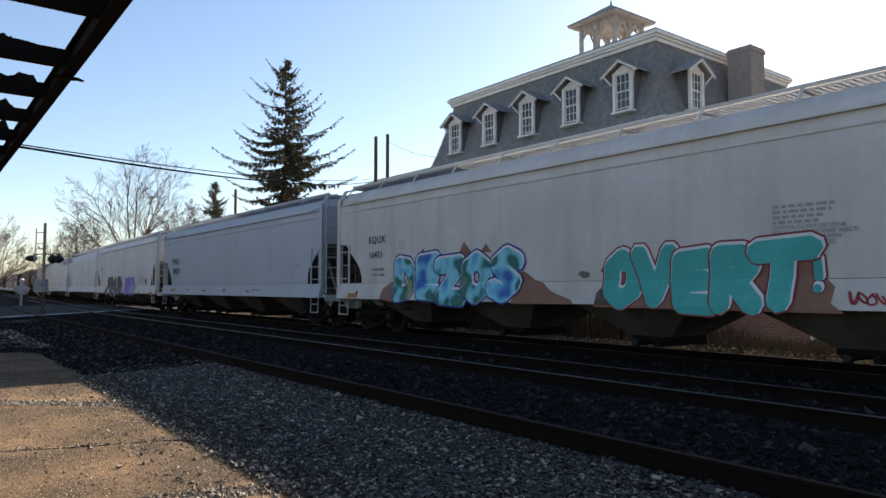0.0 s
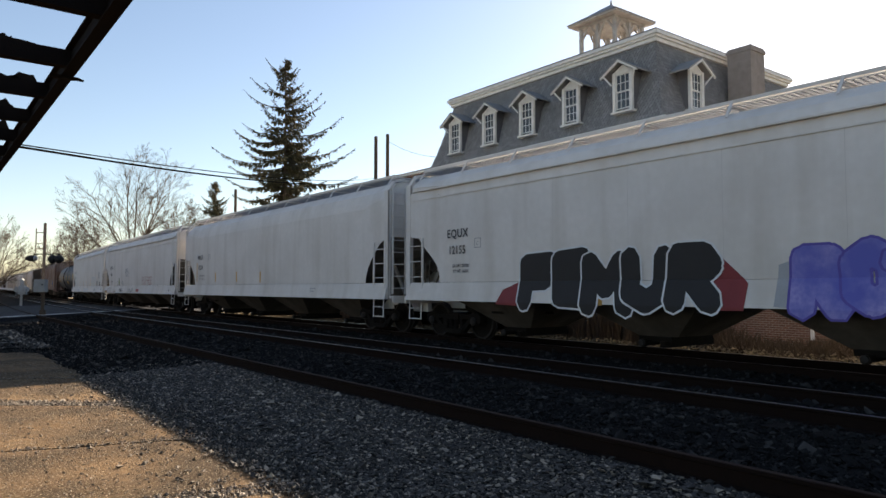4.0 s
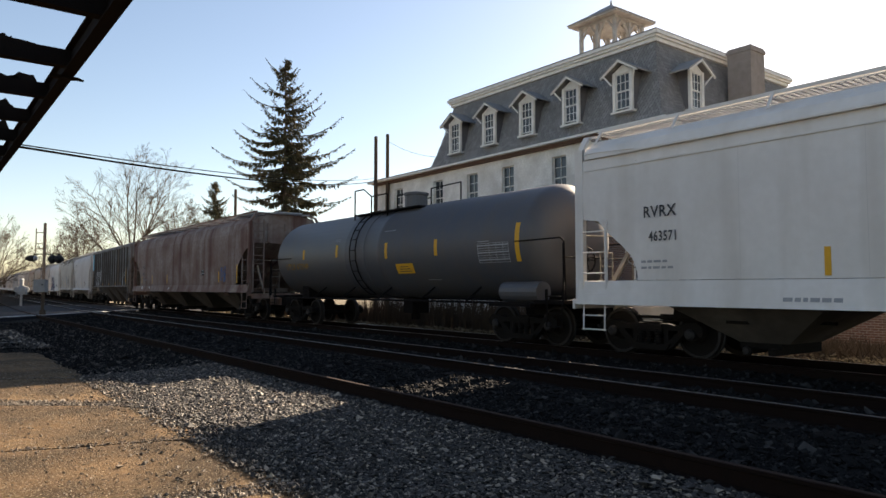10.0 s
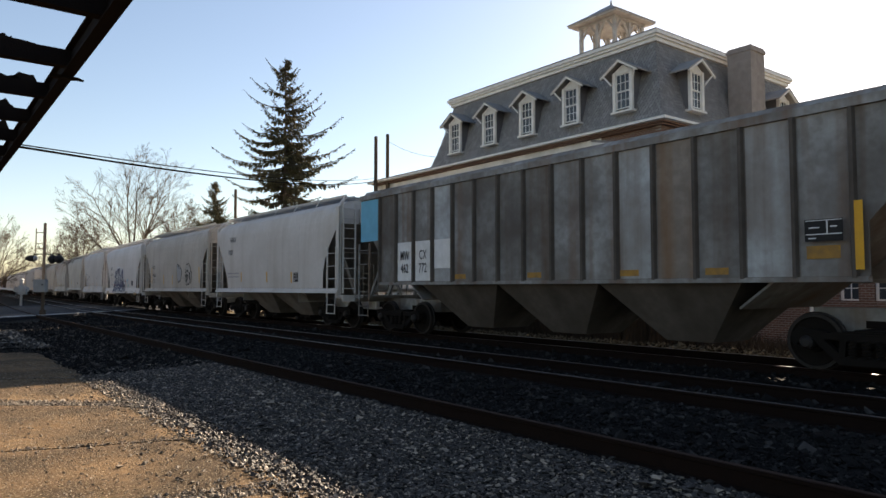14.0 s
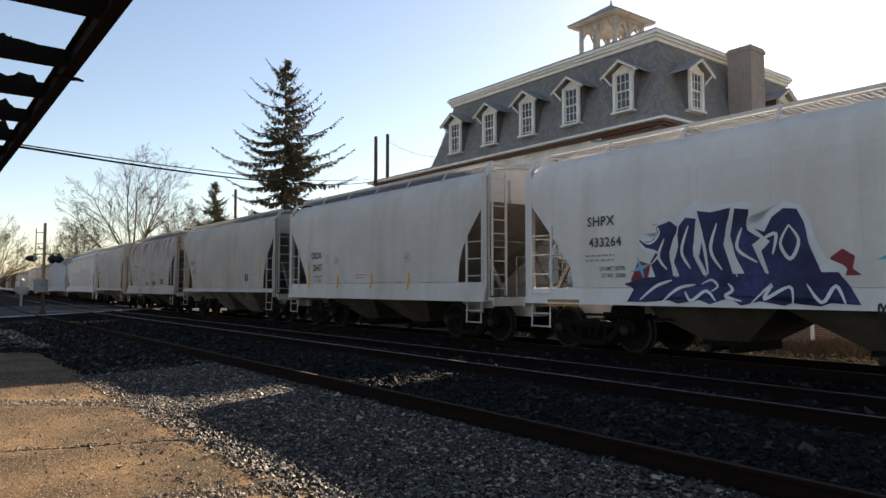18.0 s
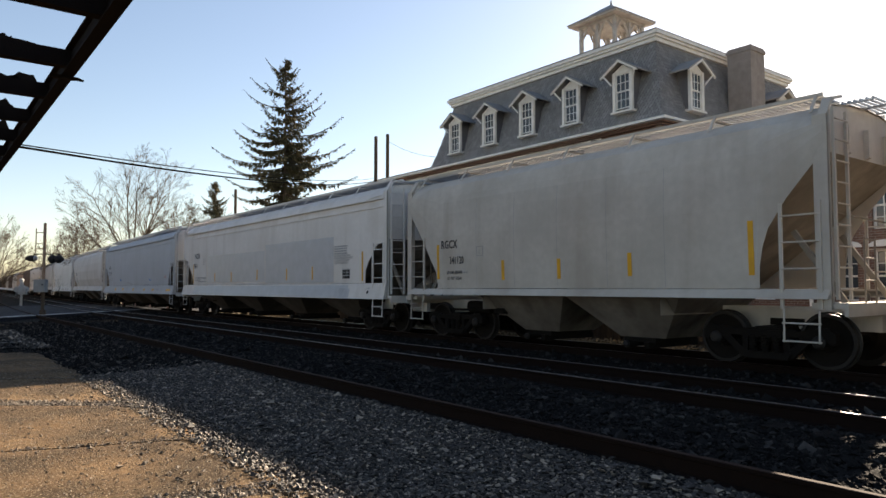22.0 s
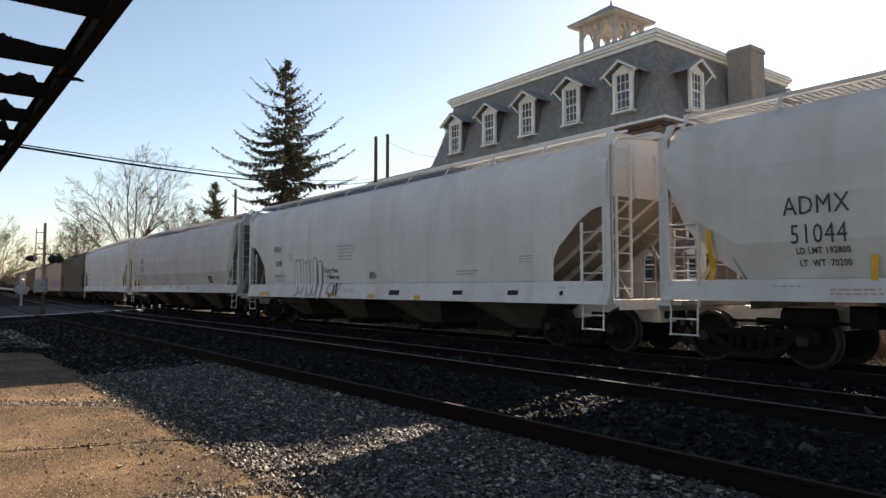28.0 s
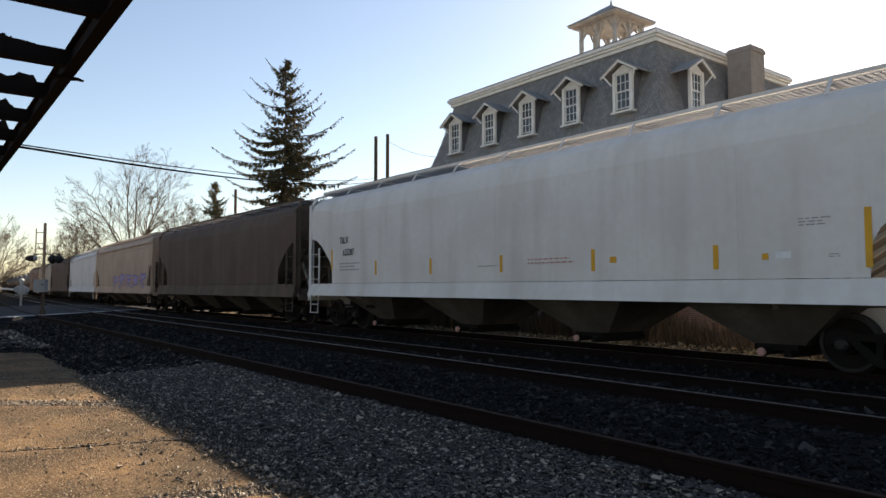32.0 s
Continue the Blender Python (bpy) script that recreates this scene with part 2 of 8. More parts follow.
def prism(bm, pts, y0, y1, axis="y"):
    """An outline of (u, z) pairs pushed from y0 to y1 (or along x)."""
    def at(u, w, z):
        return (u, w, z) if axis == "y" else (w, u, z)
    a = [bm.verts.new(at(u, y0, z)) for u, z in pts]
    b = [bm.verts.new(at(u, y1, z)) for u, z in pts]
    n = len(pts)
    bm.faces.new(a)
    bm.faces.new(b[::-1])
    for i in range(n):
        bm.faces.new((a[i], b[i], b[(i + 1) % n], a[(i + 1) % n]))


def loft(bm, rows, close=False):
    """Skin a list of rows of points; returns the vertex rows."""
    vs = [[bm.verts.new(p) for p in r] for r in rows]
    for i in range(len(vs) - 1):
        n = len(vs[i])
        for j in range(n if close else n - 1):
            bm.faces.new((vs[i][j], vs[i][(j + 1) % n], vs[i + 1][(j + 1) % n], vs[i + 1][j]))
    return vs


def lathe(bm, prof, n=24, axis="y", center=(0, 0, 0)):
    """Turn a profile of (radius, along) round an axis."""
    cx, cy, cz = center
    rows = []
    for r, w in prof:
        row = []
        for i in range(n):
            c, s = r * math.cos(2 * math.pi * i / n), r * math.sin(2 * math.pi * i / n)
            row.append((cx + c, cy + w, cz + s) if axis == "y" else (cx + w, cy + c, cz + s) if axis == "x" else (cx + c, cy + s, cz + w))
        rows.append(row)
    vs = loft(bm, rows, True)
    if prof[0][0] > 1e-4:
        bm.faces.new(vs[0])
    if prof[-1][0] > 1e-4:
        bm.faces.new(vs[-1][::-1])


def quad_solid(bm, pts, depth):
    """A thick slab from four corners, pushed along -normal."""
    a = [Vector(p) for p in pts]
    n = (a[1] - a[0]).cross(a[3] - a[0]).normalized() * depth
    va = [bm.verts.new(p) for p in a]
    vb = [bm.verts.new(p - n) for p in a]
    bm.faces.new(va)
    bm.faces.new(vb[::-1])
    for i in range(4):
        bm.faces.new((va[i], vb[i], vb[(i + 1) % 4], va[(i + 1) % 4]))


def bend(x):
    """The tracks' sideways drift and its slope, far out at -x."""
    d = -35 - x
    if d <= 0:
        return 0.0, 0.0
    if d <= 25:
        return 0.0011 * d * d, -0.0022 * d
    return 0.6875 + 0.055 * (d - 25), -0.055


MAIN, SECOND, SIDING = 12.6, 8.72, 5.0


# ---- ground and tracks ----
def sheet(name, x0, x1, y0, y1, z, mat, label, category, step=0, rough=0.0):
    bm = bmesh.new()
    nx = max(1, int((x1 - x0) / step)) if step else 1
    ny = max(1, int((y1 - y0) / step)) if step else 1
    rows = [[(x0 + (x1 - x0) * i / nx, y0 + (y1 - y0) * j / ny,
              z + (rough * noise.noise((x0 + (x1 - x0) * i / nx, y0 + (y1 - y0) * j / ny, 3.3)) if rough else 0)) for j in range(ny + 1)] for i in range(nx + 1)]
    loft(bm, rows)
    ob = put(name, finish(name, bm, mat))
    return tagged(ob, label, category, kind="structure")


sheet("ground", -900, 300, -250, 900, -0.62, M["ground"], "dry bare winter ground reaching the horizon", "ground")


def swept(bm, xs, center, outline):
    """An outline of (y, z) swept along the tracks."""
    rows = []
    for x in xs:
        d, _ = bend(x)
        rows.append([(x, center + d + y, z) for y, z in outline])
    vs = loft(bm, rows, True)
    bm.faces.new(vs[0])
    bm.faces.new(vs[-1][::-1])


XS = [-400, -300, -220, -160, -120, -95, -80, -68, -60, -55, -50, -47, -44, -41, -38, -35, -25, -15, -5, 5, 20, 40, 80]
bm = bmesh.new()
swept(bm, XS, 0, [(1.95, -0.6), (1.95, -0.27), (4.4, -0.21), (4.8, -0.17), (5.2, -0.18), (6.3, -0.24), (7.4, -0.2), (8.7, -0.16), (10.4, -0.22), (11.2, -0.17), (13.9, -0.16), (15.4, -0.30), (16.2, -0.45), (16.6, -0.62)])
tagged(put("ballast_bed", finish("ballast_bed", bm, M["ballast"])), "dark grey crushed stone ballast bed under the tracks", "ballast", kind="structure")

RAIL = [(-0.07, -0.185), (0.07, -0.185), (0.07, -0.172), (0.012, -0.155), (0.009, -0.045), (0.036, -0.032), (0.036, -0.006), (0.03, -0.003), (-0.03, -0.003), (-0.036, -0.006), (-0.036, -0.032), (-0.009, -0.045), (-0.012, -0.155), (-0.07, -0.172)]


def rail(name, y, label, head):
    e = thing(name, pose(0, 0, 0), label, "rail", "rails of the tracks")
    bm = bmesh.new()
    swept(bm, XS, y, RAIL)
    part("rail_web", bm, M["rail"], e)
    bm = bmesh.new()
    swept(bm, XS, y, [(-0.031, -0.004), (0.031, -0.004), (0.026, 0.0), (-0.026, 0.0)])
    part("rail_head", bm, head, e)
    return e


rail("rail", SIDING, "rusty unused steel rail half sunk in gravel", M["rail_head_rust"])
for cy in (SECOND, MAIN):
    for dy in (-0.72, 0.72):
        rail("rail", cy + dy, "steel rail with a shiny worn head on dark ties", M["rail_head"])

TIE = bmesh.new()
box(TIE, -0.115, 0.115, -1.3, 1.3, -0.36, -0.178)
bmesh.ops.bevel(TIE, geom=TIE.edges[:], offset=0.012, segments=1)
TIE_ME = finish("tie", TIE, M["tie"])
for cy in (SECOND, MAIN):
    e = thing("tie_row", pose(0, cy, 0), "dark creosoted wooden ties under a main track", "railway ties", kind="structure")
    for i in range(76):
        x = 3.5 - 0.53 * i
        put("tie", TIE_ME, e, pose(x, bend(x)[0], random.uniform(-0.008, 0.012), 0, 0, random.uniform(-1.2, 1.2)))


# loose stones: one mesh of many small rough pieces
def stones(name, count, region, size, seed, mat, label, zf, skew=0.0, flat=0.62, tilt=0.45):
    rng = np.random.default_rng(seed)
    base = np.array([(1, 0, 0), (-1, 0, 0), (0, 1, 0), (0, -1, 0), (0, 0, 1), (0, 0, -1)], float)
    tri = np.array([(0, 2, 4), (2, 1, 4), (1, 3, 4), (3, 0, 4), (2, 0, 5), (1, 2, 5), (3, 1, 5), (0, 3, 5)])
    x0, x1, y0, y1 = region
    u = rng.random(count)
    x = x1 - (x1 - x0) * u ** 1.25
    y = y0 + (y1 - y0) * rng.random(count)
    x = x + skew * (y - 2.3)
    s = size * rng.lognormal(0, 0.38, count)
    v = base[None] * (s[:, None, None] * rng.uniform(0.55, 1.25, (count, 6, 1))) * np.array([1, 0.9, flat])
    v += rng.normal(0, 0.16, (count, 6, 3)) * s[:, None, None]
    ang = rng.uniform(0, 2 * np.pi, count)
    til = rng.normal(0, tilt, count)
    ca, sa, ct, st = np.cos(ang), np.sin(ang), np.cos(til), np.sin(til)
    X = v[..., 0] * ct[:, None] + v[..., 2] * st[:, None]
    Z = -v[..., 0] * st[:, None] + v[..., 2] * ct[:, None]
    v = np.stack([X * ca[:, None] - v[..., 1] * sa[:, None], X * sa[:, None] + v[..., 1] * ca[:, None], Z], -1)
    z = np.array([zf(b) for b in y]) + rng.uniform(-0.2, 0.45, count) * s
    v += np.stack([x, y, z], -1)[:, None, :]
    faces = (tri[None] + 6 * np.arange(count)[:, None, None]).reshape(-1, 3)
    me = bpy.data.meshes.new(name)
    me.from_pydata(v.reshape(-1, 3).tolist(), [], faces.tolist())
    me.materials.append(mat)
    return tagged(put(name, me), label, "gravel", kind="stuff")


def stone_material(name, dark, mid, pale, rough=0.85, spec=None):
    m = material(name, mid, rough, spec=spec, color2=dark, scale=8, amount=0.6, bump=0.3, bump_scale=90)
    nt = m.node_tree
    b = nt.nodes["Principled BSDF"]
    geo = nt.nodes.new("ShaderNodeNewGeometry")
    ramp = nt.nodes.new("ShaderNodeValToRGB")
    ramp.color_ramp.elements[0].color, ramp.color_ramp.elements[1].color = (*dark, 1), (*pale, 1)
    e = ramp.color_ramp.elements.new(0.76)
    e.color = (*mid, 1)
    nt.links.new(geo.outputs["Random Per Island"], ramp.inputs[0])
    x = nt.nodes.new("ShaderNodeMix")
    x.data_type = "RGBA"
    x.inputs[0].default_value = 0.75
    old = b.inputs["Base Color"].links[0].from_socket
    nt.links.new(old, x.inputs[6])
    nt.links.new(ramp.outputs[0], x.inputs[7])
    nt.links.new(x.outputs[2], b.inputs["Base Color"])
    return m


# dark and mid tones are lowered so that shaded stones fall near black
M["gravel"] = stone_material("mixed_gravel", (0.005, 0.0045, 0.004), (0.038, 0.031, 0.024), (0.42, 0.345, 0.26), 0.66, 0.46)
M["gravel_far"] = stone_material("shaded_gravel", (0.005, 0.005, 0.005), (0.014, 0.013, 0.0125), (0.115, 0.102, 0.09))
M["gravel_dark"] = stone_material("grimy_shaded_ballast_stone", (0.004, 0.004, 0.004), (0.013, 0.0123, 0.0118), (0.066, 0.061, 0.056))


def bed(y):
    return float(np.interp(y, [1.95, 4.4, 4.8, 5.2, 6.3, 7.4, 8.7, 10.4, 11.2, 13.9, 15.4], [-0.27, -0.21, -0.17, -0.18, -0.24, -0.2, -0.16, -0.22, -0.17, -0.16, -0.3]))


M["grit"] = stone_material("pale_grit", (0.07, 0.06, 0.05), (0.18, 0.15, 0.12), (0.42, 0.36, 0.29))
stones("gravel", 85000, (-15, -0.3, 2.2, 4.92), 0.0175, 1, M["gravel"], "loose grey and tan gravel beside the platform", bed, 0.0, 0.40, 0.22)
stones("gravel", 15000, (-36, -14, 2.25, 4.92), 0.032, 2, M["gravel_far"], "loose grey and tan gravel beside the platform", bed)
stones("ballast_stones", 30000, (-20, 2, 5.1, 7.9), 0.03, 3, M["gravel_dark"], "grimy ballast stones between the rails, darkened for shade", bed)
stones("ballast_stones", 14000, (-46, -18, 5.1, 7.9), 0.045, 6, M["gravel_dark"], "grimy ballast stones between the rails, darkened for shade", bed)
stones("ballast_stones", 20000, (-46, 3, 8.0, 12.0), 0.042, 4, M["gravel_dark"], "grimy ballast stones between the rails, darkened for shade", bed)

# the platform: worn slabs with open joints, each with an uneven edge towards the gravel
bm = bmesh.new()
box(bm, -75, 12, -9, 1.94, -0.6, -0.185)
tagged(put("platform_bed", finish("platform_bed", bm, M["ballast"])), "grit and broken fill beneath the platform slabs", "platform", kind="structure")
platform = thing("platform", pose(0, 0, 0), "worn brown station platform of cracked paving slabs", "platform", kind="structure")
SEAMS = [(5.2, 0.1), (1.9, 0.1), (-1.6, 0.1), (-4.85, 0.2), (-6.92, 0.3), (-9.4, 0.8), (-12.6, 0.6), (-15.6, 0.4), (-18.6, 0.3)]
for i in range(len(SEAMS) - 1):
    (xa, sa), (xb, sb) = SEAMS[i + 1], SEAMS[i]
    bm = bmesh.new()
    n = 14
    top, ny = [], 14
    for k in range(n + 1):
        f = k / n
        ye = 2.36 + 0.12 * noise.noise(((xa + (xb - xa) * f) * 1.3, 0, 0)) + 0.07 * noise.noise(((xa + (xb - xa) * f) * 5, 1, 0))
        row = []
        for j in range(ny + 1):
            y = -6 + (ye + 6) * (j / ny) ** 0.6 if j else -6.0
            x = (xa + sa * (y - 2.3) + 0.02) * (1 - f) + (xb + sb * (y - 2.3) - 0.02) * f
            x += 0.05 * noise.noise((y * 2.3, i, 5)) if k in (0, n) else 0
            row.append((x, y, -0.125 + 0.012 * noise.noise((x * 1.1, y * 0.8, 0)) - (0.035 if j == ny else 0) - (0.012 if k in (0, n) else 0)))
        top.append(row)
    loft(bm, top)
    res = bmesh.ops.extrude_face_region(bm, geom=bm.faces[:])
    for v in [q for q in res["geom"] if isinstance(q, bmesh.types.BMVert)]:
        v.co.z = -0.3
    part("paving_slab", bm, M["pavement"], platform)
stones("platform_grit", 15000, (-16, -1, -0.4, 2.35), 0.0066, 5, M["grit"], "scattered pale grit lying on the platform slabs", lambda y: -0.122)
stones("edge_gravel", 8000, (-13, -1, 2.15, 2.85), 0.015, 8, M["gravel"], "gravel spilling over the edge of the platform", lambda y: -0.12 - 0.12 * max(0, y - 2.3))
stones("edge_gravel", 1500, (-12, -1, 1.55, 2.3), 0.011, 31, M["grit"], "loose stones scattered on the platform edge", lambda y: -0.118)
stones("end_gravel", 5000, (-36, -18.3, 0.8, 2.3), 0.04, 9, M["gravel_dark"], "dark gravel beyond the end of the platform", lambda y: -0.17)
stones("end_gravel", 1300, (-29, -20, 1.7, 2.9), 0.04, 10, M["gravel"], "pale crushed stone beyond the end of the platform", lambda y: -0.16)
for sx, skew, cnt, wd, y0, size in ((-9.4, 0.8, 4200, 0.24, -0.6, 0.013), (-6.92, 0.3, 420, 0.06, -0.6, 0.011), (-4.85, 0.2, 700, 0.16, 1.35, 0.011), (-12.6, 0.6, 260, 0.08, 0.2, 0.012)):
    stones("joint_gravel", cnt, (sx - wd, sx + wd, y0, 2.35), size, int(-sx * 10), M["grit"], "pale gravel caught in an open platform joint", lambda y: -0.128, skew)

# an unseen plain wall on the camera's own side of the tracks, past the platform, added to shade far cars
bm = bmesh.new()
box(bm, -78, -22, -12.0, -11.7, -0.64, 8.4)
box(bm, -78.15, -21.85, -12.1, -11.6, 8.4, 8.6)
tagged(put("wall_south", finish("wall_south", bm, M["shade_wall"])), "plain grey unseen wall added to shade the far cars", "wall", kind="structure")

# a second unseen wall, added to cut the sky light on distant cars
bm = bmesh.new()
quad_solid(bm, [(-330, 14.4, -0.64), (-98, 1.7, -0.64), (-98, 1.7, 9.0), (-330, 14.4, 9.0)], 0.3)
tagged(put("wall_west", finish("wall_west", bm, M["shade_wall"])), "plain grey unseen wall added beside the far track to shade distant cars", "wall", kind="structure")

# the road across the tracks
bm = bmesh.new()
prism(bm, [(-9, -0.6), (28, -0.6), (28, -0.12), (20, -0.05), (6, -0.05), (-9, -0.1)], -5.0, 9.5, axis="x")
ROAD = pose(-45.13, -3.25, 0, 0, 0, 46)
road = put("road", finish("road", bm, M["asphalt"]), None, ROAD)
tagged(road, "grey asphalt road crossing the tracks on a slant", "road", kind="structure")
# a pale strip laid where the road's edge shimmers in the sun
bm = bmesh.new()
box(bm, 8.95, 9.3, -4.0, 12.5, -0.1, -0.035)
tagged(put("road_line", finish("road_line", bm, M["road_glint"]), None, ROAD), "white strip painted for the sunlit shimmer along the road's edge", "road marking", kind="structure")


# ---- the hotel behind the tracks ----
HX1, HY = -18.2, 26.1          # the near corner of the mansard storey
HX0, HYB = -35.75, 40.7
EAVE, TOP = 8.78, 13.20
IN_T = 1.15                    # how far the slope leans in

hotel = thing("hotel", pose(0, 0, 0), "old brick and stucco hotel with slate mansard roof and belvedere", "building")


def wall_with_openings(name, length, height, t, holes, mat, parent, m, label=""):
    """An upright wall along x from 0, its face at y = 0, holes (x0, x1, z0, z1) cut right through."""
    bm = bmesh.new()
    xs = sorted({0, length, *[h[0] for h in holes], *[h[1] for h in holes]})
    zs = sorted({0, height, *[h[2] for h in holes], *[h[3] for h in holes]})
    for i in range(len(xs) - 1):
        for j in range(len(zs) - 1):
            cx, cz = (xs[i] + xs[i + 1]) / 2, (zs[j] + zs[j + 1]) / 2
            if any(h[0] < cx < h[1] and h[2] < cz < h[3] for h in holes):
                continue
            box(bm, xs[i], xs[i + 1], 0, t, zs[j], zs[j + 1])
    bmesh.ops.remove_doubles(bm, verts=bm.verts, dist=1e-4)
    return part(name, bm, mat, parent, label, m)


def sash_window(parent, m, w, h, cols=2, rows=4, mat=None):
    """A double-hung window, its outer face at y = 0, centred in x, sill at z = 0."""
    mat = mat or M["white_paint"]
    bm = bmesh.new()
    f = 0.11
    for x0, x1, z0, z1 in ((-w / 2 - f, -w / 2, -0.02, h + f), (w / 2, w / 2 + f, -0.02, h + f), (-w / 2, w / 2, h, h + f)):
        box(bm, x0, x1, -0.03, 0.12, z0, z1)
    box(bm, -w / 2 - f - 0.05, w / 2 + f + 0.05, -0.09, 0.12, -0.1, -0.02)
    win = part("window", bm, mat, parent, "white-painted sash window", m)
    bm = bmesh.new()
    for z0, z1, dy in ((0, h / 2, 0.05), (h / 2 - 0.03, h, 0.02)):
        s = 0.045
        box(bm, -w / 2, -w / 2 + s, dy, dy + 0.04, z0, z1)
        box(bm, w / 2 - s, w / 2, dy, dy + 0.04, z0, z1)
        box(bm, -w / 2 + s, w / 2 - s, dy, dy + 0.04, z0, z0 + s)
        box(bm, -w / 2 + s, w / 2 - s, dy, dy + 0.04, z1 - s, z1)
        for c in range(1, cols):
            x = -w / 2 + w * c / cols
            box(bm, x - 0.014, x + 0.014, dy + 0.004, dy + 0.036, z0 + s, z1 - s)
        for r in range(1, rows // 2):
            z = z0 + (z1 - z0) * r / (rows // 2)
            box(bm, -w / 2 + s, w / 2 - s, dy + 0.006, dy + 0.034, z - 0.014, z + 0.014)
    part("sash", bm, mat, win)
    bm = bmesh.new()
    box(bm, -w / 2 + 0.01, w / 2 - 0.01, 0.075, 0.085, 0.01, h - 0.01)
    part("pane", bm, M["glass"], win)
    return win


# lower walls: the long front runs on past the mansard to -x
FX0 = -42.5
front_w = HX1 - 0.25 - FX0
split = -21.9 - FX0
fw = []
for x in (-39.6, -35.1, -31.7, -28.6, -24.7):
    fw.append(x - FX0)
stucco_holes = [(x - 0.5, x + 0.5, 6.55, 8.75) for x in fw if x < split - 0.8] + [(x - 0.5, x + 0.5, 1.3, 3.4) for x in fw if x < split - 0.8]
wall_with_openings("wall", split, EAVE + 0.6 - 0.15, 0.35, stucco_holes, M["stucco"], hotel, pose(FX0, HY + 0.3, -0.6), "stained white stucco wall")
for h in stucco_holes:
    sash_window(hotel, pose(FX0 + (h[0] + h[1]) / 2, HY + 0.42, -0.6 + h[2]), 0.98, h[3] - h[2])
brick_holes = [(x - 0.5, x + 0.5, z, z + 2.1) for x in (1.3, 2.6) for z in (1.3,)]
wall_with_openings("wall", front_w - split - 0.404, EAVE + 0.6 - 0.15, 0.35, brick_holes, M["brick"], hotel, pose(FX0 + split, HY + 0.3, -0.6), "red brick wall")
for h in brick_holes:
    sash_window(hotel, pose(FX0 + split + (h[0] + h[1]) / 2, HY + 0.42, -0.6 + h[2]), 0.98, h[3] - h[2])
side_len = HYB - HY - 0.6
side_holes = [(x - 0.5, x + 0.5, z, z + 2.1) for x in (1.6, 4.3, 8.8, 11.0) for z in (1.3, 5.3) if (x, z) != (1.6, 5.3)]
SIDE = pose(HX1 - 0.3, HY + 0.3, -0.6, 0, 0, 90)
wall_with_openings("wall", side_len, EAVE + 0.45, 0.35, side_holes, M["brick"], hotel, SIDE @ pose(0, 0, 0), "red brick side wall")
for h in side_holes:
    sash_window(hotel, SIDE @ pose((h[0] + h[1]) / 2, 0.12, h[2]), 0.98, h[3] - h[2])
bm = bmesh.new()
box(bm, FX0, FX0 + 0.35, HY + 0.65, HYB - 3, -0.6, EAVE - 0.15)
box(bm, FX0 + 0.35, HX1 - 0.65, HYB - 0.35, HYB - 0.02, -0.6, EAVE - 0.15)
part("back_wall", bm, M["stucco"], hotel)

# the eaves: a moulded cornice in steps
def cornice(name, x0, x1, y0, y1, z, steps, mat, label=""):
    bm = bmesh.new()
    for out, z0, z1 in steps:
        box(bm, x0 - out, x1 + out, y0 - out, y1 + out, z + z0, z + z1)
    return part(name, bm, mat, hotel, label)


cornice("eave_roof", FX0, HX1, HY, HYB, EAVE, [(0.30, -0.02, 0.10)], M["white_paint"], "weathered white eave")
cornice("eave_soffit", FX0 + 0.1, HX1 - 0.1, HY + 0.1, HYB - 0.1, EAVE, [(0.16, -0.10, -0.024), (0.02, -0.17, -0.104)], M["red_trim"], "dull red wooden eave moulding")
cornice("top_cornice", HX0 + IN_T, HX1 - IN_T, HY + IN_T, HYB - IN_T, TOP, [(0.28, -0.04, 0.12), (0.20, -0.16, -0.044), (0.1, -0.34, -0.164)], M["white_paint"], "white moulded cornice under the flat roof")
cornice("flat_roof", HX0 + IN_T, HX1 - IN_T, HY + IN_T, HYB - IN_T, TOP, [(0.2, 0.124, 0.22)], M["roof_tin"])
bm = bmesh.new()
box(bm, FX0, HX0 + 1.2, HY, HYB - 3, EAVE + 0.104, EAVE + 0.25)
part("low_roof", bm, M["roof_tin"], hotel)

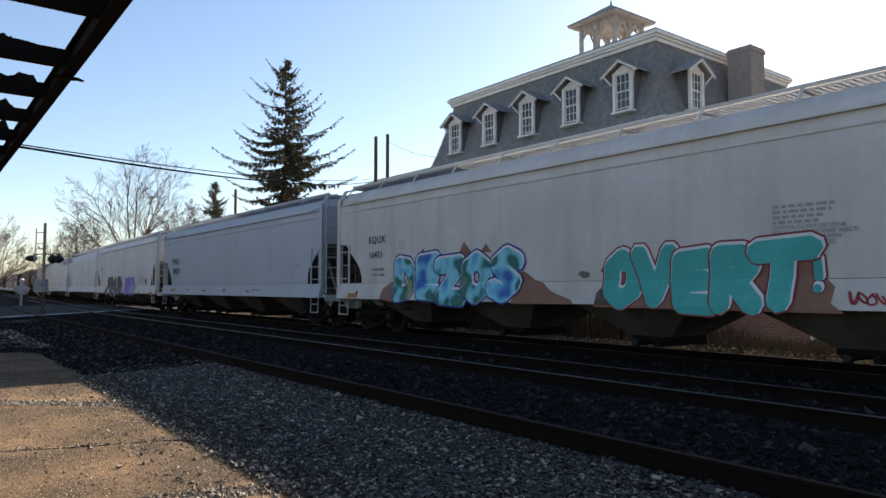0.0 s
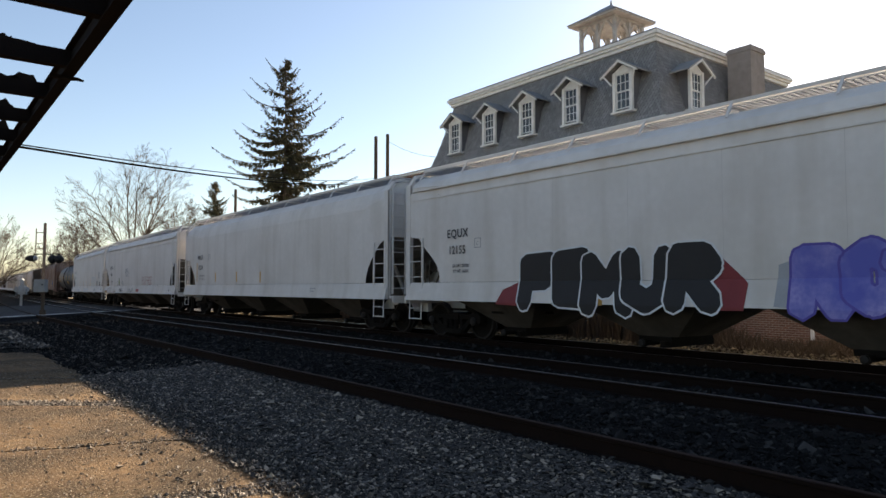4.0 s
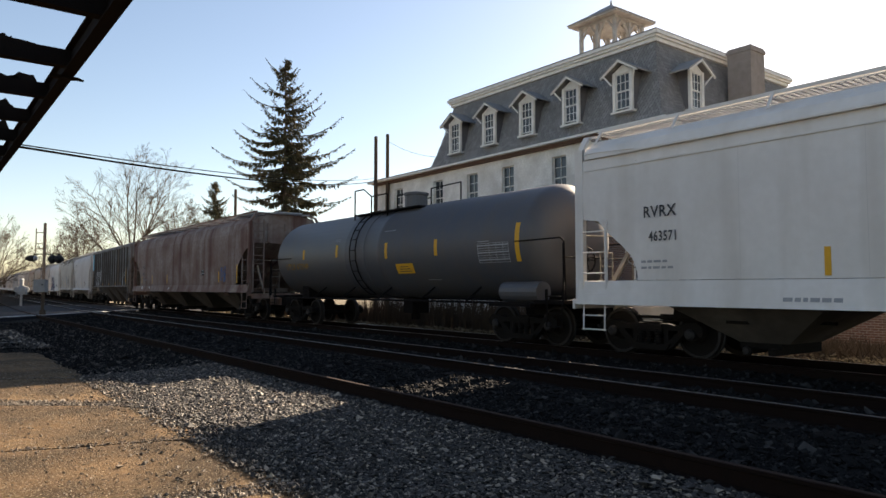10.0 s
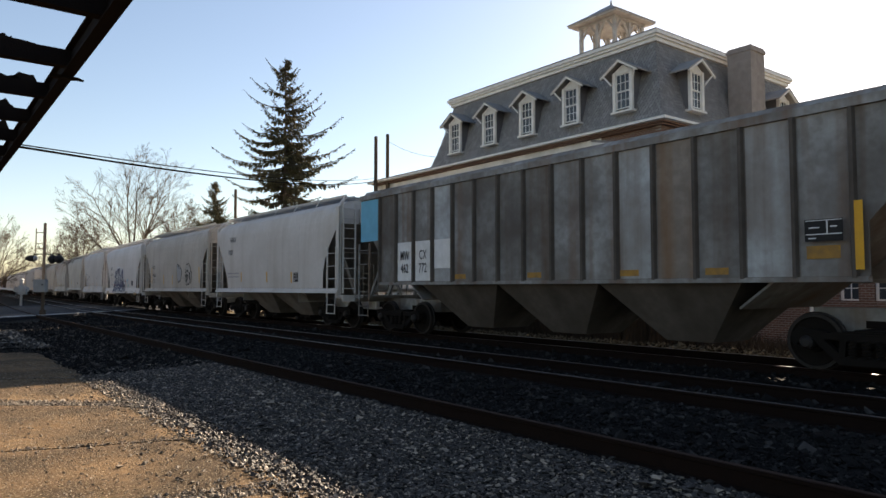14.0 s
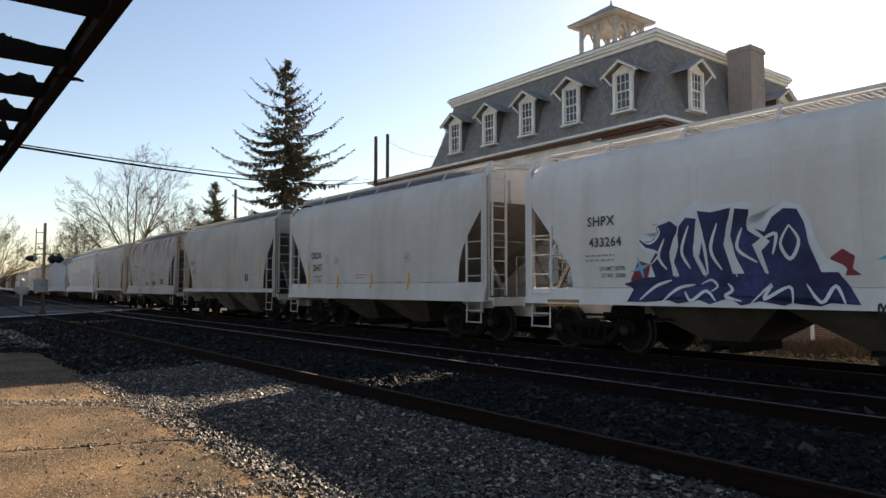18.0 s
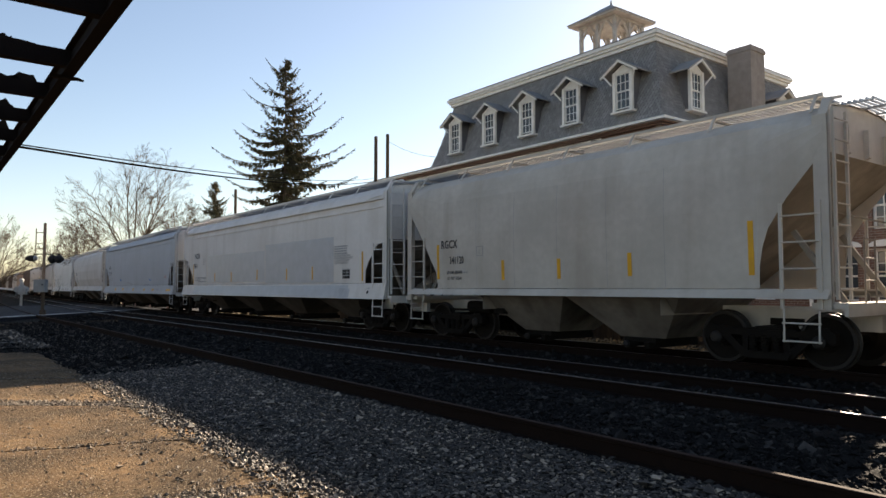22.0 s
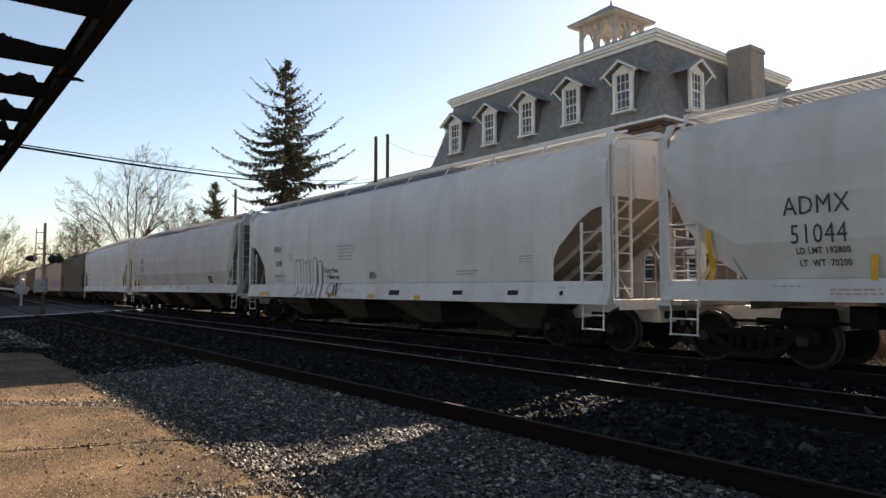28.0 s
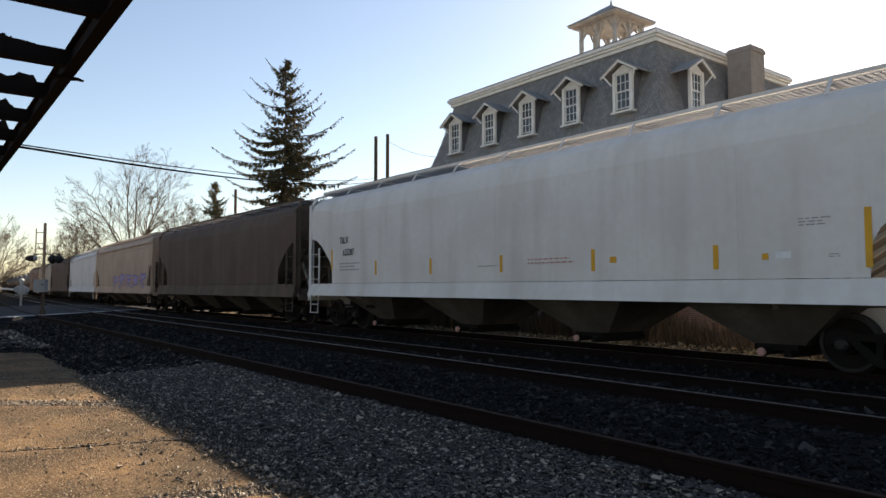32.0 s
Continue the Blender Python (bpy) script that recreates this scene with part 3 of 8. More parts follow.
# mansard slopes: a dark underlay with slate courses lying on it
def slopes():
    bm = bmesh.new()
    rows = []
    for k in [i / 8 for i in range(9)]:
        lean = IN_T * (k ** 0.8)
        z = EAVE + 0.1 + (TOP - 0.34 - EAVE - 0.1) * k
        a = 0.06
        rows.append([(HX0 + lean + a, HY + lean + a, z), (HX1 - lean - a, HY + lean + a, z), (HX1 - lean - a, HYB - lean - a, z), (HX0 + lean + a, HYB - lean - a, z)])
    loft(bm, rows, True)
    roof = part("mansard_roof", bm, M["slate_back"], hotel, "grey slate mansard slope")
    n_rows = 25
    bm = bmesh.new()
    for k in range(n_rows):
        k0, k1 = k / n_rows, min(1, (k + 1.12) / n_rows)
        for face, length in (("front", HX1 - HX0), ("side", HYB - HY)):
            l0, l1 = IN_T * k0 ** 0.8, IN_T * k1 ** 0.8
            z0 = EAVE + 0.1 + (TOP - 0.34 - EAVE - 0.1) * k0
            z1 = EAVE + 0.1 + (TOP - 0.34 - EAVE - 0.1) * k1
            w = 0.19
            n = int(length / w) + 1
            for i in range(n):
                u0, u1 = (i + 0.5 * (k % 2) - 0.5) * w, (i + 0.5 * (k % 2) + 0.5) * w - 0.02
                u0, u1 = max(u0, l0 + 0.02), min(u1, length - l0 - 0.02)
                if u1 - u0 < 0.05:
                    continue
                j = random.uniform(0, 0.006)
                cut = random.uniform(0, 0.015)
                um, sc = (u0 + u1) / 2, (z1 - z0) * 0.28
                # a slate with clipped lower corners
                if face == "front":
                    def at(u, z, q):
                        f_ = (z - z0) / (z1 - z0)
                        return bm.verts.new((HX0 + u, HY + (l0 - 0.004 - j) * (1 - f_) + (l1 + 0.035) * f_ - q, z))
                else:
                    def at(u, z, q):
                        f_ = (z - z0) / (z1 - z0)
                        return bm.verts.new((HX1 - (l0 - 0.004 - j) * (1 - f_) - (l1 + 0.035) * f_ + q, HY + u, z))
                ring = [(u0 + 0.045, z0 - cut), (u1 - 0.045, z0 - cut), (u1, z0 + sc), (u1, z1), (u0, z1), (u0, z0 + sc)]
                va = [at(u, z, 0.0) for u, z in ring]
                bm.faces.new(va)
                vb = [at(u, z, -0.012) for u, z in ring[:2]]
                bm.faces.new((va[0], vb[0], vb[1], va[1]))
    cover = part("slate_covering", bm, M["slate"], roof, "clipped grey slates in even courses")
    cover["kind"] = "stuff"
    return roof


slopes()


def dormer_body(w, h):
    bm = bmesh.new()
    f = 0.16
    box(bm, -w / 2 - f, -w / 2 - 0.002, 0, 0.14, -0.12, h + 0.1)
    box(bm, w / 2 + 0.002, w / 2 + f, 0, 0.14, -0.12, h + 0.1)
    box(bm, -w / 2 - f - 0.06, w / 2 + f + 0.06, -0.1, 0.3, -0.22, -0.124)
    box(bm, -w / 2, w / 2, 0.02, 0.3, h, h + 0.1)
    prism(bm, [(-w / 2 - f, h + 0.1), (w / 2 + f, h + 0.1), (0, h + 0.42)], 0.05, 0.2)
    return bm, M["white_paint"]


def dormer_set(m):
    w, h = 0.80, 1.66
    bm, mat = dormer_body(w, h)
    d = part("dormer", bm, mat, hotel, "white gabled dormer", m)
    bm = bmesh.new()
    for s in (-1, 1):
        a = [(0, h + 0.60), (s * 1.06, h - 0.06), (s * 1.06, h - 0.16), (0, h + 0.48)]
        prism(bm, a if s > 0 else a[::-1], -0.30, -0.22)
        beam(bm, (s * 0.60, -0.02, h - 0.48), (s * 0.88, -0.24, h - 0.04), 0.07, 0.07)
    part("bargeboard", bm, M["white_paint"], d, "white bargeboards on small brackets")
    bm = bmesh.new()
    for s in (-1, 1):
        a = [(0, h + 0.66), (s * 1.12, h - 0.04), (s * 1.10, h - 0.10), (0, h + 0.60)]
        prism(bm, a if s > 0 else a[::-1], -0.32, 1.6)
    part("dormer_roof", bm, M["slate"], d, "dark slate gable roof")
    bm = bmesh.new()
    for s in (-1, 1):
        box(bm, min(s * (w / 2 + 0.03), s * (w / 2 + 0.13)), max(s * (w / 2 + 0.03), s * (w / 2 + 0.13)), 0.144, 1.2, -0.1, h + 0.05)
    prism(bm, [(-w / 2 - 0.13, h + 0.05), (w / 2 + 0.13, h + 0.05), (0, h + 0.4)], 0.204, 1.5)
    part("dormer_cheek", bm, M["slate_back"], d, "slate-clad dormer cheeks")
    bm = bmesh.new()
    s_ = 0.05
    for z0, z1, dy in ((0, h / 2, 0.09), (h / 2 - 0.03, h, 0.06)):
        box(bm, -w / 2, -w / 2 + s_, dy, dy + 0.04, z0, z1)
        box(bm, w / 2 - s_, w / 2, dy, dy + 0.04, z0, z1)
        box(bm, -w / 2 + s_, w / 2 - s_, dy, dy + 0.04, z0, z0 + s_)
        box(bm, -w / 2 + s_, w / 2 - s_, dy, dy + 0.04, z1 - s_, z1)
        for c in (1, 2):
            x = -w / 2 + w * c / 3
            box(bm, x - 0.014, x + 0.014, dy + 0.004, dy + 0.036, z0 + s_, z1 - s_)
        z = (z0 + z1) / 2
        box(bm, -w / 2 + s_, w / 2 - s_, dy + 0.006, dy + 0.034, z - 0.014, z + 0.014)
    part("sash", bm, M["white_paint"], d)
    bm = bmesh.new()
    box(bm, -w / 2, w / 2, 0.115, 0.125, 0, h)
    part("pane", bm, M["glass"], d)


for x in (-33.06, -29.91, -26.81, -23.64, -20.41):
    dormer_set(pose(x, HY + 0.02, 9.72))
for y in (28.86, 37.02):
    dormer_set(pose(HX1 - 0.02, y, 9.72, 0, 0, 90))

# chimney on the side
bm = bmesh.new()
box(bm, -18.60, -17.62, 32.45, 33.6, -0.6, 9.3)
prism(bm, [(-18.60, 9.3), (-17.62, 9.3), (-17.49, 9.62), (-18.67, 9.62)], 32.42, 33.6)
part("chimney_base", bm, M["stucco"], hotel, "pale rendered foot of the chimney")
bm = bmesh.new()
box(bm, -18.69, -17.47, 32.3, 33.6, 9.62, 13.0)
box(bm, -18.74, -17.42, 32.25, 33.65, 13.0, 13.18)
box(bm, -18.69, -17.47, 32.3, 33.6, 13.18, 13.28)
bmesh.ops.bevel(bm, geom=bm.edges[:], offset=0.02, segments=1)
part("chimney", bm, M["chimney"], hotel, "broad grey brick chimney")

# the belvedere on the roof
BX, BY, BZ = -25.3, 31.5, TOP + 0.22
belv = None
bm = bmesh.new()
box(bm, BX - 1.35, BX + 1.35, BY - 1.35, BY + 1.35, BZ, BZ + 0.3)
belv = part("belvedere", bm, M["belv_paint"], hotel, "open white belvedere with a low pyramid roof")
for i in (-1, 0, 1):
    for j in (-1, 0, 1):
        if i == 0 and j == 0:
            continue
        bm = bmesh.new()
        x, y = BX + 1.2 * i, BY + 1.2 * j
        box(bm, x - 0.09, x + 0.09, y - 0.09, y + 0.09, BZ + 0.3, BZ + 2.85)
        for dx, dy in ((0.5, 0), (-0.5, 0), (0, 0.5), (0, -0.5)):
            if abs(x + dx - BX) < 1.3 and abs(y + dy - BY) < 1.3:
                beam(bm, (x, y, BZ + 2.1), (x + dx, y + dy, BZ + 2.8), 0.07, 0.09)
        bar(bm, (x, y, BZ + 0.8), (x, y, BZ + 0.95), 0.13, 8)
        part("belvedere_post", bm, M["belv_paint"], belv)
bm = bmesh.new()
box(bm, BX - 1.75, BX + 1.75, BY - 1.75, BY + 1.75, BZ + 2.95, BZ + 3.06)
box(bm, BX - 1.32, BX + 1.32, BY - 1.32, BY + 1.32, BZ + 2.8, BZ + 2.95)
part("belvedere_eave", bm, M["belv_paint"], belv)
bm = bmesh.new()
rows = [[(BX + s * r, BY + t * r, BZ + z) for s, t in ((-1, -1), (1, -1), (1, 1), (-1, 1))] for r, z in ((1.8, 3.064), (1.0, 3.55), (0.2, 4.1), (0.05, 4.18))]
vs = loft(bm, rows, True)
bm.faces.new(vs[0])
bm.faces.new(vs[-1])
bar(bm, (BX, BY, BZ + 4.1), (BX, BY, BZ + 4.55), 0.09, 6, 0.01)
part("belvedere_roof", bm, M["slate"], belv, "grey slate pyramid roof with a finial")

# the brick annex in front of the side wall, seen between and under the cars
annex = thing("brick_annex", pose(0, 0, 0), "two-storey red brick annex with sloping white-edged roof", "building")
AX0, AX1, AY = -18.9, -2.5, 22.5


def roof_line(x):
    return 7.1 - 0.21 * (x + 18.6)


holes = [(x - w, x + w, z, z + h) for x, w in ((-16.75, 0.46), (-14.4, 0.46), (-12.0, 0.46), (-9.28, 0.27), (-8.3, 0.27), (-6.0, 0.46)) for z, h in ((0.95, 1.5), (3.07, 1.45))]
bm = bmesh.new()
xs = sorted({AX0, AX1, *[h[0] for h in holes], *[h[1] for h in holes]})
for a, b in zip(xs, xs[1:]):
    mine = sorted([h for h in holes if h[0] < (a + b) / 2 < h[1]], key=lambda h: h[2])
    lo = -0.62
    for h in mine:
        box(bm, a, b, AY, AY + 0.35, lo, h[2])
        lo = h[3]
    prism(bm, [(a, lo), (b, lo), (b, roof_line(b)), (a, roof_line(a))], AY, AY + 0.35)
part("wall", bm, M["brick"], annex, "red brick front wall")
bm = bmesh.new()
prism(bm, [(AY + 0.36, -0.62), (30.0, -0.62), (30.0, roof_line(AX1)), (AY + 0.36, roof_line(AX1))], AX1 - 0.35, AX1, axis="x")
part("end_wall", bm, M["brick"], annex)
for h in holes:
    w = sash_window(annex, pose((h[0] + h[1]) / 2, AY + 0.12, h[2]), h[1] - h[0] - 0.02, h[3] - h[2])
    bm = bmesh.new()
    n = 8
    arc = [((h[0] + h[1]) / 2 + ((h[1] - h[0]) / 2 + 0.14) * math.cos(math.pi * i / n), h[3] + 0.1 + 0.2 * math.sin(math.pi * i / n)) for i in range(n + 1)]
    prism(bm, arc, AY - 0.03, AY + 0.05)
    part("window_head", bm, M["white_paint"], annex, "white curved window head")
bm = bmesh.new()
prism(bm, [(AX0 - 0.1, roof_line(AX0 - 0.1) - 0.02), (AX1 + 0.3, roof_line(AX1 + 0.3) - 0.02), (AX1 + 0.3, roof_line(AX1 + 0.3) + 0.2), (AX0 - 0.1, roof_line(AX0 - 0.1) + 0.2)], AY - 0.25, AY - 0.02)
part("bargeboard", bm, M["white_paint"], annex, "white sloping roof edge")
bm = bmesh.new()
prism(bm, [(AX0 - 0.1, roof_line(AX0) + 0.22), (AX1 + 0.3, roof_line(AX1 + 0.3) + 0.2), (AX1 + 0.3, roof_line(AX1 + 0.3) + 0.3), (AX0 - 0.1, roof_line(AX0) + 0.32)], AY - 0.27, 30.2)
part("roof", bm, M["roof_tin"], annex)
bm = bmesh.new()
bar(bm, (-10.35, AY - 0.08, -0.3), (-10.35, AY - 0.08, roof_line(-10.35) - 0.3), 0.06, 8)
bar(bm, (-10.35, AY - 0.08, roof_line(-10.35) - 0.3), (-10.2, AY - 0.2, roof_line(-10.35) - 0.05), 0.06, 8)
part("downpipe", bm, M["white_paint"], annex, "white downpipe")


# ---- trees ----
def limb(bm, p, d, length, r, level, rng, curl):
    """A gently wandering limb with alternate side branches, which carry branches in turn."""
    n = (2, 3, 5, 7, 8)[level]
    q, d = Vector(p), Vector(d).normalized()
    side = d.cross(Vector((rng.gauss(0, 1), rng.gauss(0, 1), rng.gauss(0, 1)))).normalized()
    bar_n = 6 if level > 2 else 4 if level == 2 else 3
    for i in range(n):
        t = i / n
        d = (d + Vector((rng.gauss(0, 0.07), rng.gauss(0, 0.07), rng.gauss(0, 0.05) + curl))).normalized()
        e = q + d * length / n
        bar(bm, q, e, max(0.012, r * (1 - 0.85 * t)), bar_n, max(0.010, r * (1 - 0.85 * (t + 1 / n))), caps=False)
        if level and t > 0.2:
            for _ in range(3 if level == 3 else 2):
                side = (-side + Vector((rng.gauss(0, 0.5), rng.gauss(0, 0.5), rng.gauss(0, 0.35)))).normalized()
                flat = side - d * side.dot(d)
                if flat.length < 0.1:
                    continue
                limb(bm, q.lerp(e, rng.random()), d + flat.normalized() * rng.uniform(0.45, 0.85), length * (0.60 - 0.28 * t) * rng.uniform(0.6, 1.0), r * (1 - 0.75 * t) * 0.5, level - 1, rng, curl * 0.5)
        q = e


def bare_tree(x, y, height, seed, levels=3, fork=0.28, width=1.0, label="tall bare deciduous tree with fine winter twigs"):
    rng = random.Random(seed)
    e = thing("bare_tree", pose(x, y, -0.62), label, "tree", "bare trees")
    bm = bmesh.new()
    bar(bm, (0, 0, -0.3), (0, 0, height * 0.1), height * 0.026, 10, height * 0.02)
    bar(bm, (0, 0, height * 0.1), (0, 0, height * fork), height * 0.02, 10, height * 0.016)
    part("trunk", bm, M["bark"], e, smooth=True)
    bm = bmesh.new()
    for k, lean in enumerate((0.05, 0.2, 0.3, 0.42, 0.52, 0.66, 0.8, 0.95, 1.15, 1.4, 1.7, 2.1)):
        # limbs leave by turns to one side and the other
        ang = 0.92 + math.pi * (k % 2) + rng.gauss(0, 0.75)
        reach = height * (1 - fork) * 0.80 * float(np.interp(k, (0, 4, 8, 11), (1.0, 0.98, 0.86, 0.66))) * rng.uniform(0.93, 1.05)
        limb(bm, (0, 0, height * (fork - 0.012 * k)), (math.cos(ang) * lean * width, math.sin(ang) * lean * width, 1), reach, height * 0.0075, levels, rng, 0.03)
    part("crown", bm, M["bark"], e)
    return e


# the long boughs that give the tall spruce its outline: metres below the tip, side of the trunk, reach
BOUGHS = [(1.1, -1, 1.5), (1.3, 1, 0.95), (2.2, 1, 1.2), (2.5, -1, 2.5), (3.4, -1, 3.0), (3.6, 1, 2.6), (4.0, 1, 2.8), (5.2, -1, 3.1), (5.3, 1, 4.1), (5.6, -1, 4.2), (6.6, 1, 4.2), (7.0, -1, 4.9), (7.1, 1, 5.1), (7.7, -1, 4.1), (8.2, 1, 5.0), (8.5, -1, 4.3), (9.2, -1, 4.3), (9.4, 1, 4.6)]


def spruce(x, y, height, seed, slim=1.0, boughs=()):
    rng = random.Random(seed)
    e = thing("spruce", pose(x, y, -0.62), "tall ragged spruce with drooping upturned boughs", "tree")
    bm = bmesh.new()
    bar(bm, (0, 0, -0.3), (0, 0, height * 0.985), height * 0.014, 8, 0.02)
    part("trunk", bm, M["bark"], e)
    wood, green = bmesh.new(), bmesh.new()

    def spray(c, d, size, drop):
        """Hanging needle twigs round one place on a bough."""
        side = d.cross(Vector((0, 0, 1)))
        side = side.normalized() if side.length > 1e-3 else Vector((1, 0, 0))
        for _ in range(6):
            q = c + side * rng.gauss(0, 0.40) * size + Vector((0, 0, rng.gauss(-0.12 * drop, 0.12))) * size
            w = (d * rng.uniform(0.1, 0.9) + side * rng.uniform(-0.8, 0.8) + Vector((0, 0, rng.uniform(-1.3, 0.12) * drop))).normalized() * size * rng.uniform(0.6, 1.3)
            n = w.cross(Vector((rng.gauss(0, 1), rng.gauss(0, 1), rng.gauss(0, 1)))).normalized() * size * 0.15
            green.faces.new([green.verts.new(q - n * 0.6), green.verts.new(q + w * 0.5 - n), green.verts.new(q + w), green.verts.new(q + w * 0.5 + n)])

    def bough(below, ang, L, thick):
        h = below / height
        up = float(np.interp(h, (0.0, 0.06, 0.13, 0.19, 0.30, 0.40, 0.47, 0.60, 0.9), (0.75, 0.62, 0.34, 0.22, 0.02, -0.12, -0.19, -0.30, -0.36)))
        out = Vector((math.cos(ang), math.sin(ang), 0))
        tip = rng.uniform(0.20, 0.30)
        pts = [Vector((0, 0, height - below)) + out * L * t + Vector((0, 0, L * (up * t - 0.05 * math.sin(t * math.pi) + tip * t ** 3.0))) for t in [i / 7 for i in range(8)]]
        for i in range(7):
            bar(wood, pts[i], pts[i + 1], 0.05 * (1 - i / 8), 4, 0.05 * (1 - (i + 1) / 8), caps=False)
            d = (pts[i + 1] - pts[i]).normalized()
            n = max(2, int(L * 1.25 * thick))
            for j in range(n):
                size = float(np.interp(i, (0, 2, 4, 6), (0.36, 0.42, 0.30, 0.17))) * (1.0 if h > 0.2 else 0.72)
                spray(pts[i].lerp(pts[i + 1], (j + rng.random()) / n), d, size, 1.0 if i < 5 else 0.5)

    for below, s, reach in boughs:
        bough(below, math.atan2(0.795 * s, 0.607 * s) + rng.gauss(0, 0.22), reach, 1.0)
    below = height * 0.012
    while below < height * 0.86:
        h = below / height
        reach = slim * height * float(np.interp(h, (0.0, 0.06, 0.13, 0.19, 0.30, 0.40, 0.50, 0.70, 0.86), (0.012, 0.07, 0.12, 0.155, 0.215, 0.265, 0.275, 0.26, 0.23)))
        for b in range(3 if h > 0.3 else 2):
            bough(below, rng.uniform(0, 2 * math.pi), reach * (rng.uniform(0.40, 0.72) if boughs else rng.uniform(0.5, 1.1)), 1.2)
        below += height * rng.uniform(0.013, 0.021)
    part("crown_wood", wood, M["bark"], e)
    part("needle_sprays", green, M["needles"], e, "dark olive-green needle sprays")
    return e


def spot(side, depth):
    """A place from its distance along the view and its share to the side."""
    r = side * depth
    return -0.795 * depth + 0.607 * r, 0.607 * depth + 0.795 * r


spruce(*spot(-0.229, 48), 17.9, 7, 1.0, BOUGHS)
bare_tree(*spot(-0.447, 75), 17.4, 3, 3, 0.27)
bare_tree(*spot(-0.372, 80), 12.0, 11, 3, 0.25)
bare_tree(*spot(-0.525, 95), 12.5, 12, 3, 0.25, 0.7)
bare_tree(*spot(-0.560, 110), 11.0, 14, 2)
bare_tree(*spot(-0.645, 95), 12.0, 15, 3, 0.25)
bare_tree(*spot(-0.345, 92), 12.5, 17, 2)
spruce(*spot(-0.329, 70), 12.6, 9, 0.8)

# the far belt of bare woods
bm = bmesh.new()
rng = random.Random(31)
for i in range(340):
    x = -150 - rng.random() ** 0.7 * 160
    y = rng.uniform(-20, 160)
    h = rng.uniform(6, 11)
    for k in range(9):
        a = Vector((x + rng.gauss(0, 0.5), y + rng.gauss(0, 0.5), -0.6))
        b = a + Vector((rng.gauss(0, 1.3), rng.gauss(0, 1.3), h * rng.uniform(0.6, 1)))
        bar(bm, a, b, 0.11, 3, 0.015, caps=False)
        for s in range(4):
            c = a.lerp(b, rng.uniform(0.35, 0.95))
            bar(bm, c, c + Vector((rng.gauss(0, 1.1), rng.gauss(0, 1.1), rng.uniform(0.6, 2.2))), 0.045, 3, 0.01, caps=False)
tagged(put("far_woods", finish("far_woods", bm, M["far_wood"])), "distant belt of bare brown winter trees", "woods", kind="stuff")


# ---- the ruined canopy over the platform ----
canopy = thing("canopy_frame", pose(0, 0, 0), "rusted steel skeleton of a roofless platform canopy", "canopy")
CY, CZ = 1.28, 3.59
bm = bmesh.new()
prism(bm, [(CY - 0.09, CZ), (CY + 0.03, CZ), (CY + 0.03, CZ + 0.02), (CY - 0.02, CZ + 0.02), (CY - 0.02, CZ + 0.21), (CY + 0.03, CZ + 0.21), (CY + 0.03, CZ + 0.23), (CY - 0.09, CZ + 0.23), (CY - 0.09, CZ + 0.21), (CY - 0.04, CZ + 0.21), (CY - 0.04, CZ + 0.02), (CY - 0.09, CZ + 0.02)], -17.0, 0.6, axis="x")
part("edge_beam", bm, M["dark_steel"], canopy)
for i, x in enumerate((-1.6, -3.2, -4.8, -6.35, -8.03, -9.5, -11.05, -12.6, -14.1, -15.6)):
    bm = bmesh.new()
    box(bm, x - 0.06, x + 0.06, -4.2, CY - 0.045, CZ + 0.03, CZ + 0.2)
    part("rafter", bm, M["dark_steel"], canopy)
    bm = bmesh.new()
    rr = random.Random(i)
    for k in range(3):
        y0 = rr.uniform(-1.2, 0.7)
        n = 7
        pts = []
        w = rr.uniform(0.25, 0.7)
        for j in range(n):
            pts.append((y0 + w * j / (n - 1), CZ + 0.2 + (rr.uniform(0.01, 0.05) if 0 < j < n - 1 else 0.0)))
        prism(bm, [(y0, CZ + 0.196)] + [(p[0], p[1] + 0.006) for p in pts] + [(y0 + w, CZ + 0.196)], x - 0.05, x + 0.05, axis="x")
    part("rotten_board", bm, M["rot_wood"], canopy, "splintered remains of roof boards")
bm = bmesh.new()
prism(bm, [(CY - 0.2, CZ - 0.035), (CY + 0.02, CZ - 0.03), (CY + 0.07, CZ - 0.022), (CY + 0.13, CZ - 0.026), (CY + 0.06, CZ - 0.004), (CY - 0.2, CZ - 0.004)], -8.30, -8.22, axis="x")
part("splinter", bm, M["rot_wood"], canopy, "splintered board end under the edge beam")
rr = random.Random(12)
for x, y, w, h in ((-8.03, 0.66, 0.13, 0.07), (-9.5, 0.98, 0.26, 0.10), (-9.5, 0.70, 0.5, 0.045), (-11.05, 0.86, 0.34, 0.13), (-12.6, 0.95, 0.34, 0.14)):
    bm = bmesh.new()
    top = [(y - w / 2 + w * k / 7, CZ + 0.206 + h * (rr.uniform(0.35, 1.0) if 0 < k < 7 else 0.1)) for k in range(8)]
    prism(bm, [(y - w / 2, CZ + 0.204)] + top + [(y + w / 2, CZ + 0.204)], x - 0.07, x + 0.03, axis="x")
    part("rotten_lump", bm, M["rot_wood"], canopy, "crumbling lump of old roof board")
for x in (1.2, -16.0):
    bm = bmesh.new()
    box(bm, x - 0.08, x + 0.08, -2.6, -2.44, -0.13, CZ + 0.03)
    part("canopy_column", bm, M["dark_steel"], canopy)
bm = bmesh.new()
box(bm, -16.2, 1.4, -2.62, -2.42, CZ - 0.16, CZ + 0.026)
part("purlin", bm, M["dark_steel"], canopy)


